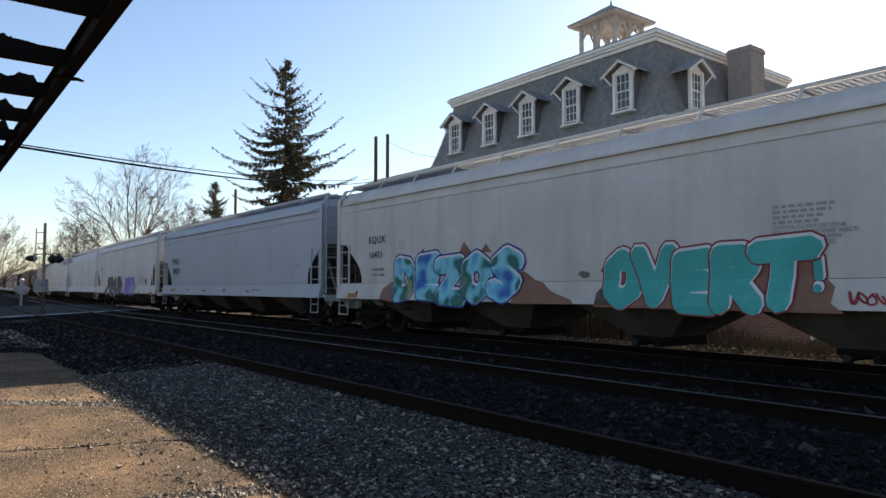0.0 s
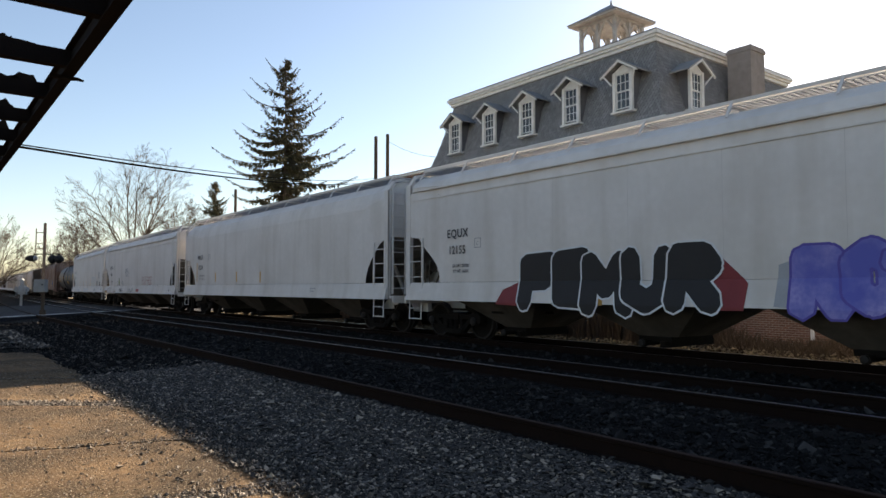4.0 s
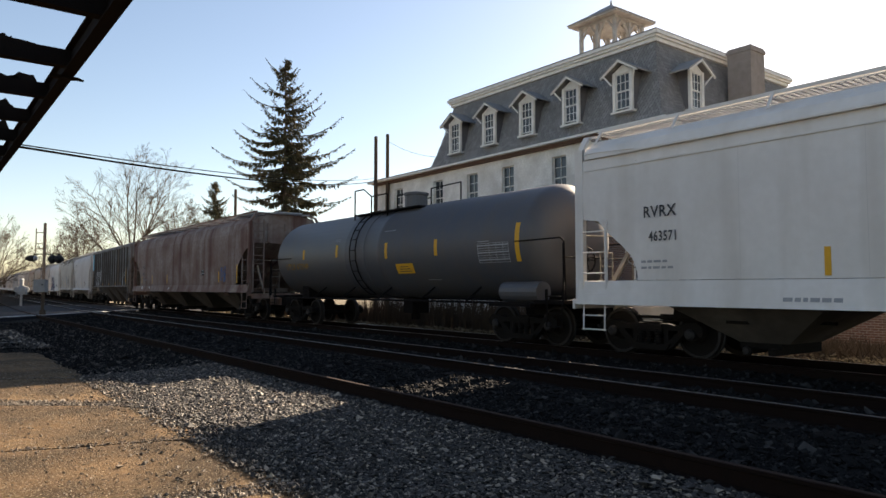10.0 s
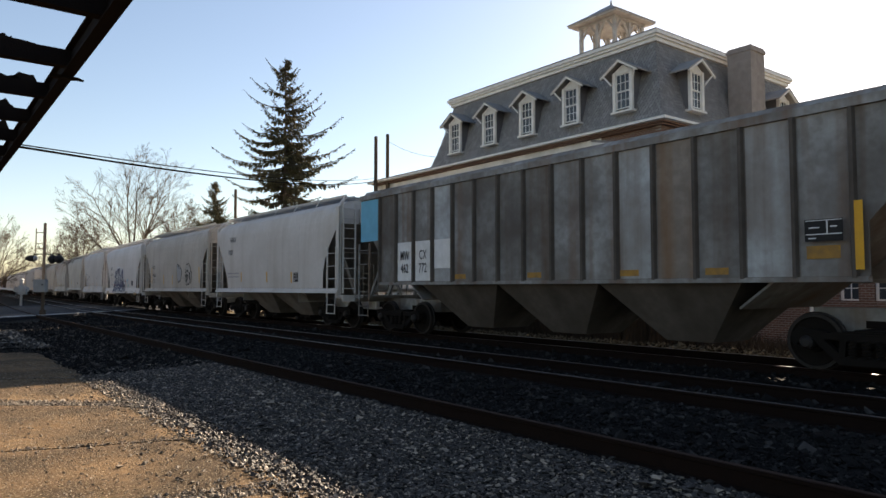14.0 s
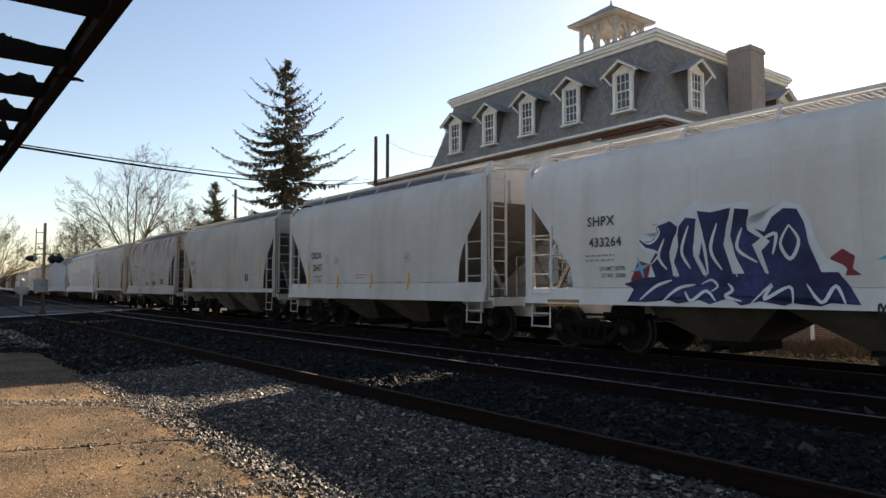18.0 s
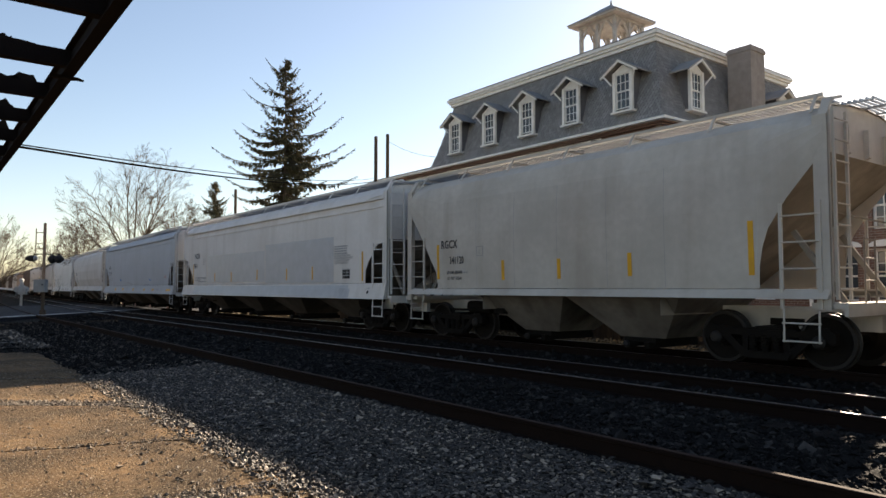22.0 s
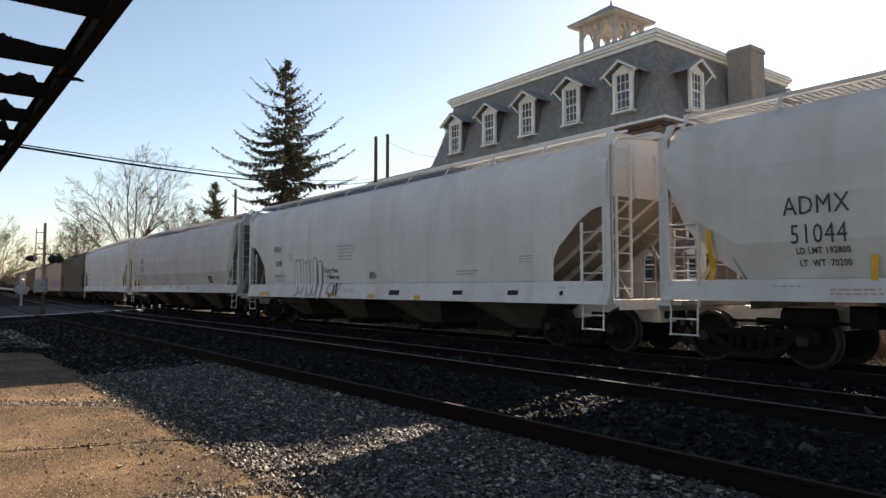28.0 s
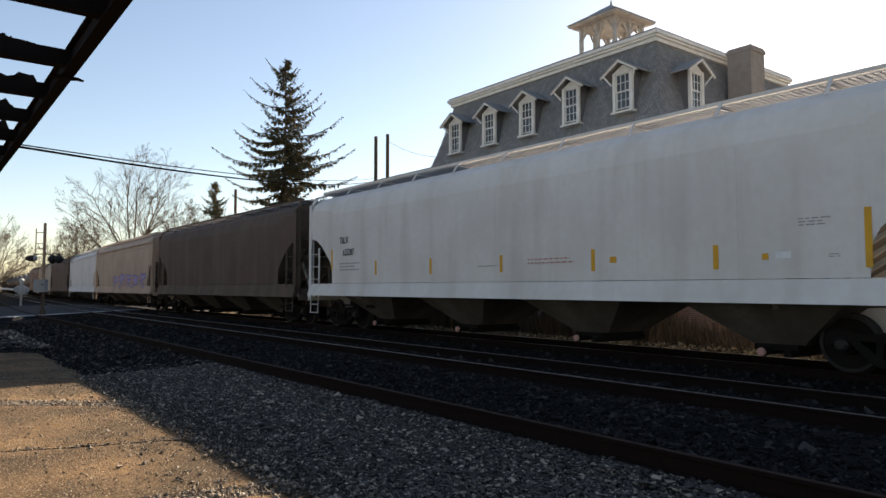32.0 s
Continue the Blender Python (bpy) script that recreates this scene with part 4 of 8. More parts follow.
# ---- crossing signals, poles and wires ----
sig = thing("crossing_signal", pose(-41.0, 5.4, -0.2, 0, 0, 52.6), "railway crossing signal mast with lamp arms and a grey case", "signal")
bm = bmesh.new()
bar(bm, (0, 0, 1.45), (0, 0, 4.88), 0.072, 10)
part("mast", bm, M["mast"], sig, "rust-stained mast")
# the lower mast gets a dark brown in place of the shade there
bm = bmesh.new()
bar(bm, (0, 0, 0), (0, 0, 1.45), 0.08, 10)
bar(bm, (0, 0, 0), (0, 0, 0.4), 0.15, 10)
part("mast_foot", bm, M["pole_wood"], sig, "lower mast, coloured dark for the shade on it")
bm = bmesh.new()
box(bm, -0.26, 0.30, -0.42, -0.09, 1.32, 1.97)
bmesh.ops.bevel(bm, geom=bm.edges[:], offset=0.03, segments=1)
case = part("relay_case", bm, M["case_grey"], sig, "grey relay case")
bm = bmesh.new()
bar(bm, (0.2, -0.43, 1.7), (0.2, -0.46, 1.7), 0.035, 8)
part("latch", bm, M["black"], case)
bm = bmesh.new()
bar(bm, (-0.55, 0, 3.28), (0.82, 0, 3.28), 0.032, 6)
for x in (-0.42, 0.42, 0.76):
    bar(bm, (x, 0, 3.28), (x, 0, 3.1), 0.025, 6)
part("lamp_arm", bm, M["dark_steel"], sig, "dark crossarm that carries the lamps")
bm = bmesh.new()
lathe(bm, [(0.02, -0.98), (0.09, -0.92), (0.16, -0.72), (0.17, -0.50), (0.15, -0.47)], 14, "x", (0, 0, 3.06))
lamp = part("signal_lamp", bm, M["black"], sig, "long dark hooded lamp")
bm = bmesh.new()
lathe(bm, [(0.145, -0.47), (0.13, -0.40), (0.05, -0.35), (0.005, -0.345)], 14, "x", (0, 0, 3.06))
part("lamp_back", bm, M["galv"], lamp, "pale round lamp back")
for x, rr_ in ((0.42, 0.21), (0.76, 0.20)):
    bm = bmesh.new()
    lathe(bm, [(0.02, -0.22), (0.12, -0.2), (rr_, -0.06), (rr_ + 0.03, 0.0), (rr_, 0.04), (rr_ * 0.8, 0.22)], 16, "y", (x, 0, 3.02))
    part("signal_lamp", bm, M["black"], sig, "hooded black lamp housing")
for z in (3.57, 3.83, 4.39):
    bm = bmesh.new()
    bar(bm, (-0.05, 0, z), (-0.45, 0, z), 0.022, 5)
    part("side_arm", bm, M["mast"], sig)
bm = bmesh.new()
bar(bm, (-0.45, 0, 3.35), (-0.45, 0, 4.6), 0.028, 5)
part("arm_upright", bm, M["mast"], sig)

gate = thing("gate_mechanism", pose(-62.8, 6.8, -0.2), "grey crossing gate mechanism on a short post", "gate")
bm = bmesh.new()
bar(bm, (0, 0, 0), (0, 0, 1.15), 0.09, 8)
box(bm, -0.2, 0.2, -0.2, 0.2, 0, 0.12)
part("post", bm, M["galv"], gate)
bm = bmesh.new()
box(bm, -0.2, 0.2, -0.24, 0.24, 1.02, 1.72)
bmesh.ops.bevel(bm, geom=bm.edges[:], offset=0.05, segments=1)
part("drive_case", bm, M["case_white"], gate, "chalky white drive case")
bm = bmesh.new()
bar(bm, (0, 0, 1.7), (0, 0, 2.1), 0.13, 10, 0.15)
lathe(bm, [(0.17, 2.1), (0.18, 2.16), (0.11, 2.26), (0.001, 2.3)], 10, "z", (0, 0, 0))
part("capped_post", bm, M["case_white"], gate, "short white capped post top")
for s_ in (-1, 1):
    bm = bmesh.new()
    lathe(bm, [(0.001, 0.2), (0.2, 0.2), (0.23, 0.24), (0.23, 0.36), (0.2, 0.4), (0.001, 0.4)], 12, "x", (0 if s_ > 0 else -0.6, s_ * 0.28, 1.42))
    part("drive_hub", bm, M["case_white"], gate, "round white hub of the gate drive")
    bm = bmesh.new()
    beam(bm, (s_ * 0.42, s_ * 0.28, 1.46), (s_ * 0.56, s_ * 0.28, 1.02), 0.1, 0.16)
    part("counterweight_arm", bm, M["case_grey"], gate, "grey counterweight arm")
bm = bmesh.new()
beam(bm, (-0.3, -0.34, 1.4), (-3.6, -3.4, 1.75), 0.05, 0.14)
part("gate_arm", bm, M["white_paint"], gate)


def pole(x, y, h, label, arms=True):
    e = thing("utility_pole", pose(x, y, -0.62), label, "pole", "utility poles")
    bm = bmesh.new()
    bar(bm, (0, 0, -0.2), (0, 0, h), 0.17, 9, 0.12)
    part("pole_shaft", bm, M["pole_wood"], e)
    if arms:
        bm = bmesh.new()
        box(bm, -0.06, 0.06, -0.9, 0.9, h - 4.3, h - 4.18)
        part("crossarm", bm, M["pole_wood"], e)
        for y_ in (-0.8, 0.8):
            bm = bmesh.new()
            lathe(bm, [(0.03, -4.18), (0.06, -4.1), (0.03, -4.04), (0.06, -3.98), (0.01, -3.94)], 8, "z", (0, y_, h))
            part("insulator", bm, M["galv"], e)
    return e


PA, PB = spot(-0.0975, 48.0), spot(-0.0805, 48.2)
pole(*PA, 12.5, "dark weathered wooden utility pole without crossarms", False)
pole(*PB, 12.7, "dark weathered wooden utility pole with a service drop", False)
pole(*spot(-0.300, 60), 10.5, "slim wooden pole among the trees", True)


def wire(a, b, sag, r=0.012, label="black overhead wire"):
    bm = bmesh.new()
    a, b = Vector(a), Vector(b)
    n = 22
    pts = [a.lerp(b, i / n) - Vector((0, 0, 4 * sag * (i / n) * (1 - i / n))) for i in range(n + 1)]
    loft(bm, [[p + Vector((0, r * math.cos(k * 1.2566), r * math.sin(k * 1.2566))) for k in range(5)] for p in pts], True)
    return tagged(put("overhead_wire", finish("overhead_wire", bm, M["wire"])), label, "wire", "overhead wires")


wire((-13.5, 1.3, 3.70), (PA[0], PA[1], 8.75), 0.42, 0.022, "thick black overhead cable from canopy to pole")
wire((-13.5, 1.3, 3.74), (PA[0], PA[1], 8.95), 0.36, 0.012, "thin black overhead wire from canopy to pole")
wire((PB[0], PB[1], 11.6), (-33.4, 26.9, 9.6), 0.5, 0.012, "thin service drop wire to the hotel")

# ---- behind the tracks: dry grass and brush ----
bm = bmesh.new()
rng = random.Random(77)
for i in range(19000):
    x, y = rng.uniform(-48, 4), rng.uniform(19.6, 22.1)
    tall = float(np.interp(x, (-48, -36, -33, -15, -12, -6, -4.5, -3, -1.5, 4), (1.0, 1.2, 2.1, 2.1, 0.7, 0.7, 2.0, 2.0, 0.8, 0.8)))
    h = rng.uniform(0.25, 1.0) * tall * (0.7 + 0.3 * math.sin(x * 0.9) ** 2)
    a = Vector((x, y, -0.64))
    b = a + Vector((rng.gauss(0, 0.25), rng.gauss(0, 0.22), h))
    w = Vector((rng.uniform(0.015, 0.04), rng.uniform(-0.02, 0.02), 0))
    bm.faces.new([bm.verts.new(a - w), bm.verts.new(a + w), bm.verts.new(b)])
tagged(put("dry_brush", finish("dry_brush", bm, M["brush"])), "dry brown brush along the foot of the buildings", "brush", kind="stuff")
stones("dry_grass_tufts", 9000, (-60, 6, 15.6, 20.5), 0.05, 21, M["dry_grass"], "tufts of dry winter grass behind the tracks", lambda y: -0.5)


# ---- the freight train ----
MESH = {}


def shared(key, build):
    """Build a mesh once and share it."""
    if key not in MESH:
        MESH[key] = build()
    return MESH[key]


def wheelset_mesh():
    bm = bmesh.new()
    for s in (-1, 1):
        prof = [(0.05, 0.66), (0.16, 0.665), (0.18, 0.69), (0.36, 0.672), (0.385, 0.655), (0.485, 0.655), (0.488, 0.69), (0.459, 0.70), (0.456, 0.79), (0.40, 0.795), (0.375, 0.765), (0.18, 0.745), (0.15, 0.80), (0.08, 0.81)]
        lathe(bm, [(r, s * w) for r, w in prof], 28, "y")
    bar(bm, (0, -1.08, 0), (0, 1.08, 0), 0.08, 12)
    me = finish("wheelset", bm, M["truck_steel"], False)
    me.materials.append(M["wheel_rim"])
    for poly in me.polygons:
        c = poly.center
        if math.hypot(c.x, c.z) > 0.41:
            poly.material_index = 1
    return me


def side_frame_mesh():
    bm = bmesh.new()
    prism(bm, [(-1.14, -0.05), (-1.14, 0.10), (-1.02, 0.19), (-0.80, 0.17), (-0.55, 0.12), (-0.40, 0.15), (0.40, 0.15), (0.55, 0.12), (0.80, 0.17), (1.02, 0.19), (1.14, 0.10), (1.14, -0.05),
               (1.06, -0.09), (0.98, 0.02), (0.80, 0.02), (0.72, -0.04), (0.62, 0.02), (-0.62, 0.02), (-0.72, -0.04), (-0.80, 0.02), (-0.98, 0.02), (-1.06, -0.09)], -0.07, 0.07)
    for s in (-1, 1):
        a = [(s * 0.78, -0.02), (s * 0.66, 0.03), (s * 0.34, -0.24), (s * 0.34, -0.34), (s * 0.44, -0.34)]
        prism(bm, a if s < 0 else a[::-1], -0.068, 0.068)
        a = [(s * 0.40, 0.03), (s * 0.30, 0.03), (s * 0.32, -0.25), (s * 0.42, -0.28)]
        prism(bm, a if s < 0 else a[::-1], -0.066, 0.066)
    prism(bm, [(-0.46, -0.235), (0.46, -0.235), (0.38, -0.36), (-0.38, -0.36)], -0.11, 0.11)
    prism(bm, [(-0.30, 0.0), (0.30, 0.0), (0.30, 0.12), (-0.30, 0.12)], -0.13, 0.13)
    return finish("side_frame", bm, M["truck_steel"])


def spring_mesh():
    bm = bmesh.new()
    prof = []
    for k in range(6):
        z = -0.21 + 0.05 * k
        prof += [(0.045, z), (0.07, z + 0.01), (0.07, z + 0.03), (0.045, z + 0.04)]
    lathe(bm, prof, 8, "z")
    return finish("spring", bm, M["truck_steel"])


def cap_mesh():
    bm = bmesh.new()
    lathe(bm, [(0.02, -0.14), (0.07, -0.135), (0.11, -0.10), (0.115, 0.05)], 12, "y")
    return finish("bearing_cap", bm, M["wheel_rim"])


def bolster_mesh():
    bm = bmesh.new()
    box(bm, -0.2, 0.2, -1.0, 1.0, -0.05, 0.22)
    box(bm, -0.3, 0.3, -0.3, 0.3, 0.22, 0.34)
    for s in (-1, 1):
        box(bm, s * 0.36 - 0.05, s * 0.36 + 0.05, -0.75, 0.75, -0.12, -0.02)
    return finish("bolster", bm, M["truck_steel"])


WHEELS = []      # (wheelset, +1 or -1): every rolling axle of the train


def truck(car, x):
    t = put("truck", shared("bolster", bolster_mesh), car, pose(x, 0, 0.457), "grimy two-axle truck")
    for s in (-1, 1):
        w = put("wheelset", shared("wheelset", wheelset_mesh), t, pose(0.89 * s, 0, 0))
        WHEELS.append((w, s))
        f = put("side_frame", shared("side_frame", side_frame_mesh), t, pose(0, 0.99 * s, 0.04, 0, 0, 0 if s < 0 else 180))
        for q in range(3):
            put("spring", shared("spring", spring_mesh), t, pose(-0.2 + 0.2 * q, 1.08 * s, 0))
        for q in (-1, 1):
            put("bearing_cap", shared("cap", cap_mesh), t, pose(0.89 * q, 1.0 * s, 0, 0, 0, 0 if s < 0 else 180))
    return t


def ladder(name, parent, m, width, z0, z1, rungs, mat, stirrup=True):
    """A ladder in the plane y = 0, from x = 0 to width: two stiles, and rungs of their own."""
    def stiles():
        bm = bmesh.new()
        for x in (0, width):
            box(bm, x - 0.025, x + 0.025, -0.012, 0.03, z0, z1)
        if stirrup:
            for x in (0.03, width - 0.03):
                bar(bm, (x, 0, z0), (x, -0.02, z0 - 0.52), 0.016, 5)
        return finish(name, bm, P["light"])

    def rung():
        bm = bmesh.new()
        bar(bm, (0, -0.02, 0), (width, -0.02, 0), 0.015, 5)
        return finish("rung", bm, P["light"])
    ob = put(name, shared((name, width, z0, z1, stirrup), stiles), parent, m, mat=mat)
    zz = [z0 + (z1 - z0) * (i + 0.5) / rungs for i in range(rungs)] + ([z0 - 0.5, z0 - 0.22] if stirrup else [])
    for z in zz:
        put("rung", shared(("rung", width), rung), ob, pose(0, 0, z), mat=mat)
    return ob


def cut_height(style, d, zs, right=True):
    """How high the side sheet is cut away at the distance d from its end; zs is the top of the sill."""
    if right and style in ("oval", "pent", "flat", "long", "tall"):
        ds, hs = {"oval": ((0, 0.3, 0.45, 0.9, 1.05, 1.15, 1.2, 1.205), (2.76, 2.72, 2.6, 2.16, 1.96, 1.76, 1.6, zs)),
                  "pent": ((0, 0.1, 0.9, 1.0, 1.005), (2.74, 2.70, 2.0, 1.8, zs)),
                  "flat": ((0, 0.45, 0.6, 1.0, 1.15, 1.155), (2.68, 2.64, 2.52, 2.1, 1.85, zs)),
                  "long": ((0, 0.3, 0.6, 0.9, 1.0, 1.05, 1.06), (3.45, 3.1, 2.75, 2.3, 2.0, 1.7, zs)),
                  "tall": ((0, 0.3, 0.6, 1.0, 1.15, 1.2, 1.205), (3.3, 3.05, 2.76, 2.42, 2.15, 1.85, zs))}[style]
        return max(zs, float(np.interp(d, ds, hs)))
    if style in ("oval", "pent", "flat"):
        return max(zs, float(np.interp(d, (0, 0.45, 0.6, 1.05, 1.25, 1.36, 1.385, 1.39), (2.74, 2.68, 2.5, 2.14, 1.94, 1.72, 1.6, zs))))
    if style == "long":
        return max(zs, float(np.interp(d, (0, 0.3, 0.6, 0.9, 1.15, 1.25), (3.3, 2.95, 2.55, 2.1, 1.75, zs))))
    if style == "tall":
        return max(zs, float(np.interp(d, (0, 0.3, 0.6, 0.9, 1.15, 1.25), (3.2, 2.85, 2.5, 2.15, 1.8, zs))))
    if style == "diag":
        return zs + (3.35 - zs) * max(0, 1 - d / 1.75) ** 1.0
    if style == "round":
        if right:
            return max(zs, float(np.interp(d, (0, 0.1, 0.3, 0.45, 0.75, 1.05, 1.25, 1.31), (4.1, 4.05, 3.85, 3.5, 2.77, 2.2, 1.9, zs))))
        return max(zs, float(np.interp(d, (0, 0.1, 0.3, 0.6, 0.9, 1.25, 1.4), (3.2, 2.85, 2.45, 2.1, 1.85, 1.6, zs))))
    if style == "poly":
        return max(zs, float(np.interp(d, (0, 0.4, 0.75, 1.36, 1.5, 1.51), (3.0, 2.95, 2.75, 2.2, 1.95, zs))))
    return zs


def body_mesh(L, zs, ze, zr, style, bulge, seam, tuck=0.0):
    """The side sheets, roof and ends of a covered hopper; L long, sill top zs, eave ze, ridge zr."""
    bm = bmesh.new()
    ds = [0, 0.1, 0.3, 0.45, 0.6, 0.75, 0.9, 1.0, 1.005, 1.05, 1.06, 1.155, 1.2, 1.205, 1.15, 1.25, 1.31, 1.36, 1.385, 1.392, 1.5, 1.512, 1.7, 1.92, 2.05, 2.2, 2.3, 2.4, 2.5, 2.6]
    xs = sorted({-L / 2 + d for d in ds} | {L / 2 - d for d in ds} | {-L / 2 + 2.6 + (L - 5.2) * i / 6 for i in range(7)})
    W = 1.58
    side = [(zs, -tuck), (zs + 0.45 * (ze - zs) * 0.5, bulge * 0.6), (zs + 0.5 * (ze - zs), bulge), (ze - 0.75, bulge * 0.6), (ze - 0.45, 0.0)]
    if seam:
        side += [(ze - 0.445, -0.045), (ze - 0.2, -0.06), (ze - 0.19, -0.035)]
    else:
        side += [(ze - 0.3, -0.03), (ze - 0.12, -0.08)]
    roof = [(-W + 0.12, ze), (-1.2, ze + (zr - ze) * 0.62), (-0.6, ze + (zr - ze) * 0.9), (0, zr), (0.6, ze + (zr - ze) * 0.9), (1.2, ze + (zr - ze) * 0.62), (W - 0.12, ze)]
    rows = []
    for x in xs:
        d = L / 2 - abs(x)
        zb = cut_height(style, d, zs, x > 0)
        row = []
        for z, o in side:
            zz = zb + (z - zs) * (ze - zb) / (ze - zs) if zb > zs else z
            row.append((x, -W - o, zz))
        row += [(x, y, z) for y, z in roof]
        for z, o in side[::-1]:
            zz = zb + (z - zs) * (ze - zb) / (ze - zs) if zb > zs else z
            row.append((x, W + o, zz))
        rows.append(row)
    loft(bm, rows)
    me = finish("hopper_body", bm, P["light"])
    for poly in me.polygons:
        poly.use_smooth = False
    return me


def end_top(style):
    return {"oval": 2.84, "pent": 2.84, "flat": 2.78, "poly": 3.2, "long": 3.45, "tall": 3.35, "round": 4.0}.get(style, 3.3)


def end_sheet_mesh(zs, ze, zr, style):
    """An upright end sheet, then a slope sheet that runs in to the bays; x = 0 is the body's end, +x outward."""
    bm = bmesh.new()
    W, e, z1 = 1.56, -0.03, end_top(style)
    top = [bm.verts.new((e, y, z - 0.01)) for y, z in ((-W + 0.12, ze), (-1.2, ze + (zr - ze) * 0.62), (-0.6, ze + (zr - ze) * 0.9), (0, zr), (0.6, ze + (zr - ze) * 0.9), (1.2, ze + (zr - ze) * 0.62), (W - 0.12, ze))]
    low = [bm.verts.new((e, -W, z1)), bm.verts.new((e, W, z1))]
    bm.faces.new([low[0], *top, low[1]])
    return finish("end_sheet", bm, P["light"])


def slope_sheet_mesh(zs, style):
    """The sheet that runs in and down from the foot of the end sheet."""
    bm = bmesh.new()
    W, e, z1 = 1.56, -0.03, end_top(style)
    run = 1.55 if style == "round" else 3.0
    loft(bm, [[(e, -W, z1 - 0.004), (e, W, z1 - 0.004)], [(-run, -W * 0.985, zs - 0.15), (-run, W * 0.985, zs - 0.15)], [(-run, -W * 0.985, zs - 0.5), (-run, W * 0.985, zs - 0.5)]])
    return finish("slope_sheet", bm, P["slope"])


def end_rib_mesh(zs, ze, style):
    bm = bmesh.new()
    z1 = end_top(style)
    if style not in ("poly", "round"):
        bm = bmesh.new()
        prism(bm, [(-0.05, ze - 0.05), (0.05, ze - 0.05), (0.05, z1 + 0.04), (-0.05, z1)], -0.05, 0.05)
        return finish("end_rib", bm, P["light"])
    run = 1.55 if style == "round" else 3.0
    a = [(-0.05, ze - 0.05), (0.05, ze - 0.05), (0.05, z1 + 0.04), (0.05 - run, zs - 0.24), (0.02 - run, zs - 0.14), (-0.05, z1)]
    prism(bm, a, -0.05, 0.05)
    return finish("end_rib", bm, P["light"])


def sill_mesh(L, z0, z1):
    bm = bmesh.new()
    for s in (-1, 1):
        a = [(s * 1.70, z0), (s * 1.60, z1 - 0.012), (s * 1.50, z1 - 0.004), (s * 1.50, z1 - 0.05), (s * 1.57, z1 - 0.055), (s * 1.66, z0 + 0.03), (s * 1.47, z0 + 0.03), (s * 1.47, z0)]
        prism(bm, a if s > 0 else a[::-1], -L / 2 - 0.04, L / 2 + 0.04, axis="x")
    return finish("side_sill", bm, P["light"])


def lip_mesh(L):
    bm = bmesh.new()
    for s in (-1, 1):
        box(bm, -L / 2 + 0.12, L / 2 - 0.12, min(s * 1.50, s * 1.605), max(s * 1.50, s * 1.605), -0.018, 0.018)
    return finish("side_lip", bm, P["light"])


def bay_mesh(length, z0, z1, foot):
    """A discharge bay: an upside-down pyramid below the sills."""
    bm = bmesh.new()
    rows = [[(-length / 2, -1.42, z1), (length / 2, -1.42, z1), (length / 2, 1.42, z1), (-length / 2, 1.42, z1)],
            [(-foot / 2, -0.62, z0), (foot / 2, -0.62, z0), (foot / 2, 0.62, z0), (-foot / 2, 0.62, z0)]]
    vs = loft(bm, rows, True)
    bm.faces.new(vs[1])
    return finish("discharge_bay", bm, P["light"])


def gate_mesh():
    bm = bmesh.new()
    box(bm, -0.38, 0.38, -0.72, 0.72, -0.10, 0.0)
    bar(bm, (-0.1, -0.95, -0.12), (-0.1, 0.95, -0.12), 0.06, 10)
    bar(bm, (-0.1, -1.0, -0.12), (-0.1, -0.95, -0.12), 0.09, 10)
    box(bm, 0.2, 0.32, -0.85, 0.85, -0.2, -0.08)
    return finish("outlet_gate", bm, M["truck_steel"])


def cap_disc_mesh():
    bm = bmesh.new()
    lathe(bm, [(0.02, -1.06), (0.06, -1.055), (0.075, -1.03), (0.075, -0.96), (0.02, -0.95)], 12, "y", (-0.1, 0, -0.12))
    return finish("outlet_cap", bm, M["wheel_rim"])


def walk_mesh(L):
    """The roof running boards: two open gratings along the sides, carried on short posts."""
    bm = bmesh.new()
    n = int(L / 0.11)
    for s in (-1, 1):
        for y in (0.62, 0.71, 0.80, 0.89, 0.98, 1.07, 1.16):
            box(bm, -L / 2, L / 2, s * y - 0.012, s * y + 0.012, 0, 0.035)
        for i in range(n + 1):
            x = -L / 2 + L * i / n
            box(bm, x - 0.012, x + 0.012, s * 0.63 if s > 0 else -1.15, 1.15 if s > 0 else -0.63, 0.004, 0.03)
    for e in (-1, 1):
        for k in range(8):
            x = e * (L / 2 + 0.48 - 0.09 * k)
            box(bm, x - 0.012, x + 0.012, -0.6, 0.6, 0, 0.035)
        for y in (-0.58, 0.0, 0.58):
            box(bm, min(e * (L / 2 - 0.2), e * (L / 2 + 0.5)), max(e * (L / 2 - 0.2), e * (L / 2 + 0.5)), y - 0.015, y + 0.015, -0.03, 0.004)
    return finish("running_board", bm, P["light"])


def stanchion_mesh():
    bm = bmesh.new()
    beam(bm, (0, -1.42, -0.22), (0, -1.20, 0.10), 0.05, 0.02)
    beam(bm, (0, -1.22, 0.0), (0, -0.6, 0.0), 0.06, 0.03)
    return finish("running_board_bracket", bm, P["light"])


def edge_rail_mesh(L):
    bm = bmesh.new()
    for s in (-1, 1):
        box(bm, -L / 2, L / 2, s * 1.2 - 0.012, s * 1.2 + 0.012, 0.02, 0.085)
    return finish("running_board_edge", bm, P["light"])


def hatch_mesh(L):
    bm = bmesh.new()
    box(bm, -L / 2, L / 2, -0.36, 0.36, 0, 0.13)
    n = int(L / 1.1)
    for i in range(n + 1):
        x = -L / 2 + L * i / n
        box(bm, x - 0.04, x + 0.04, -0.44, 0.44, 0.02, 0.17)
    return finish("hatch_cover", bm, P["light"])


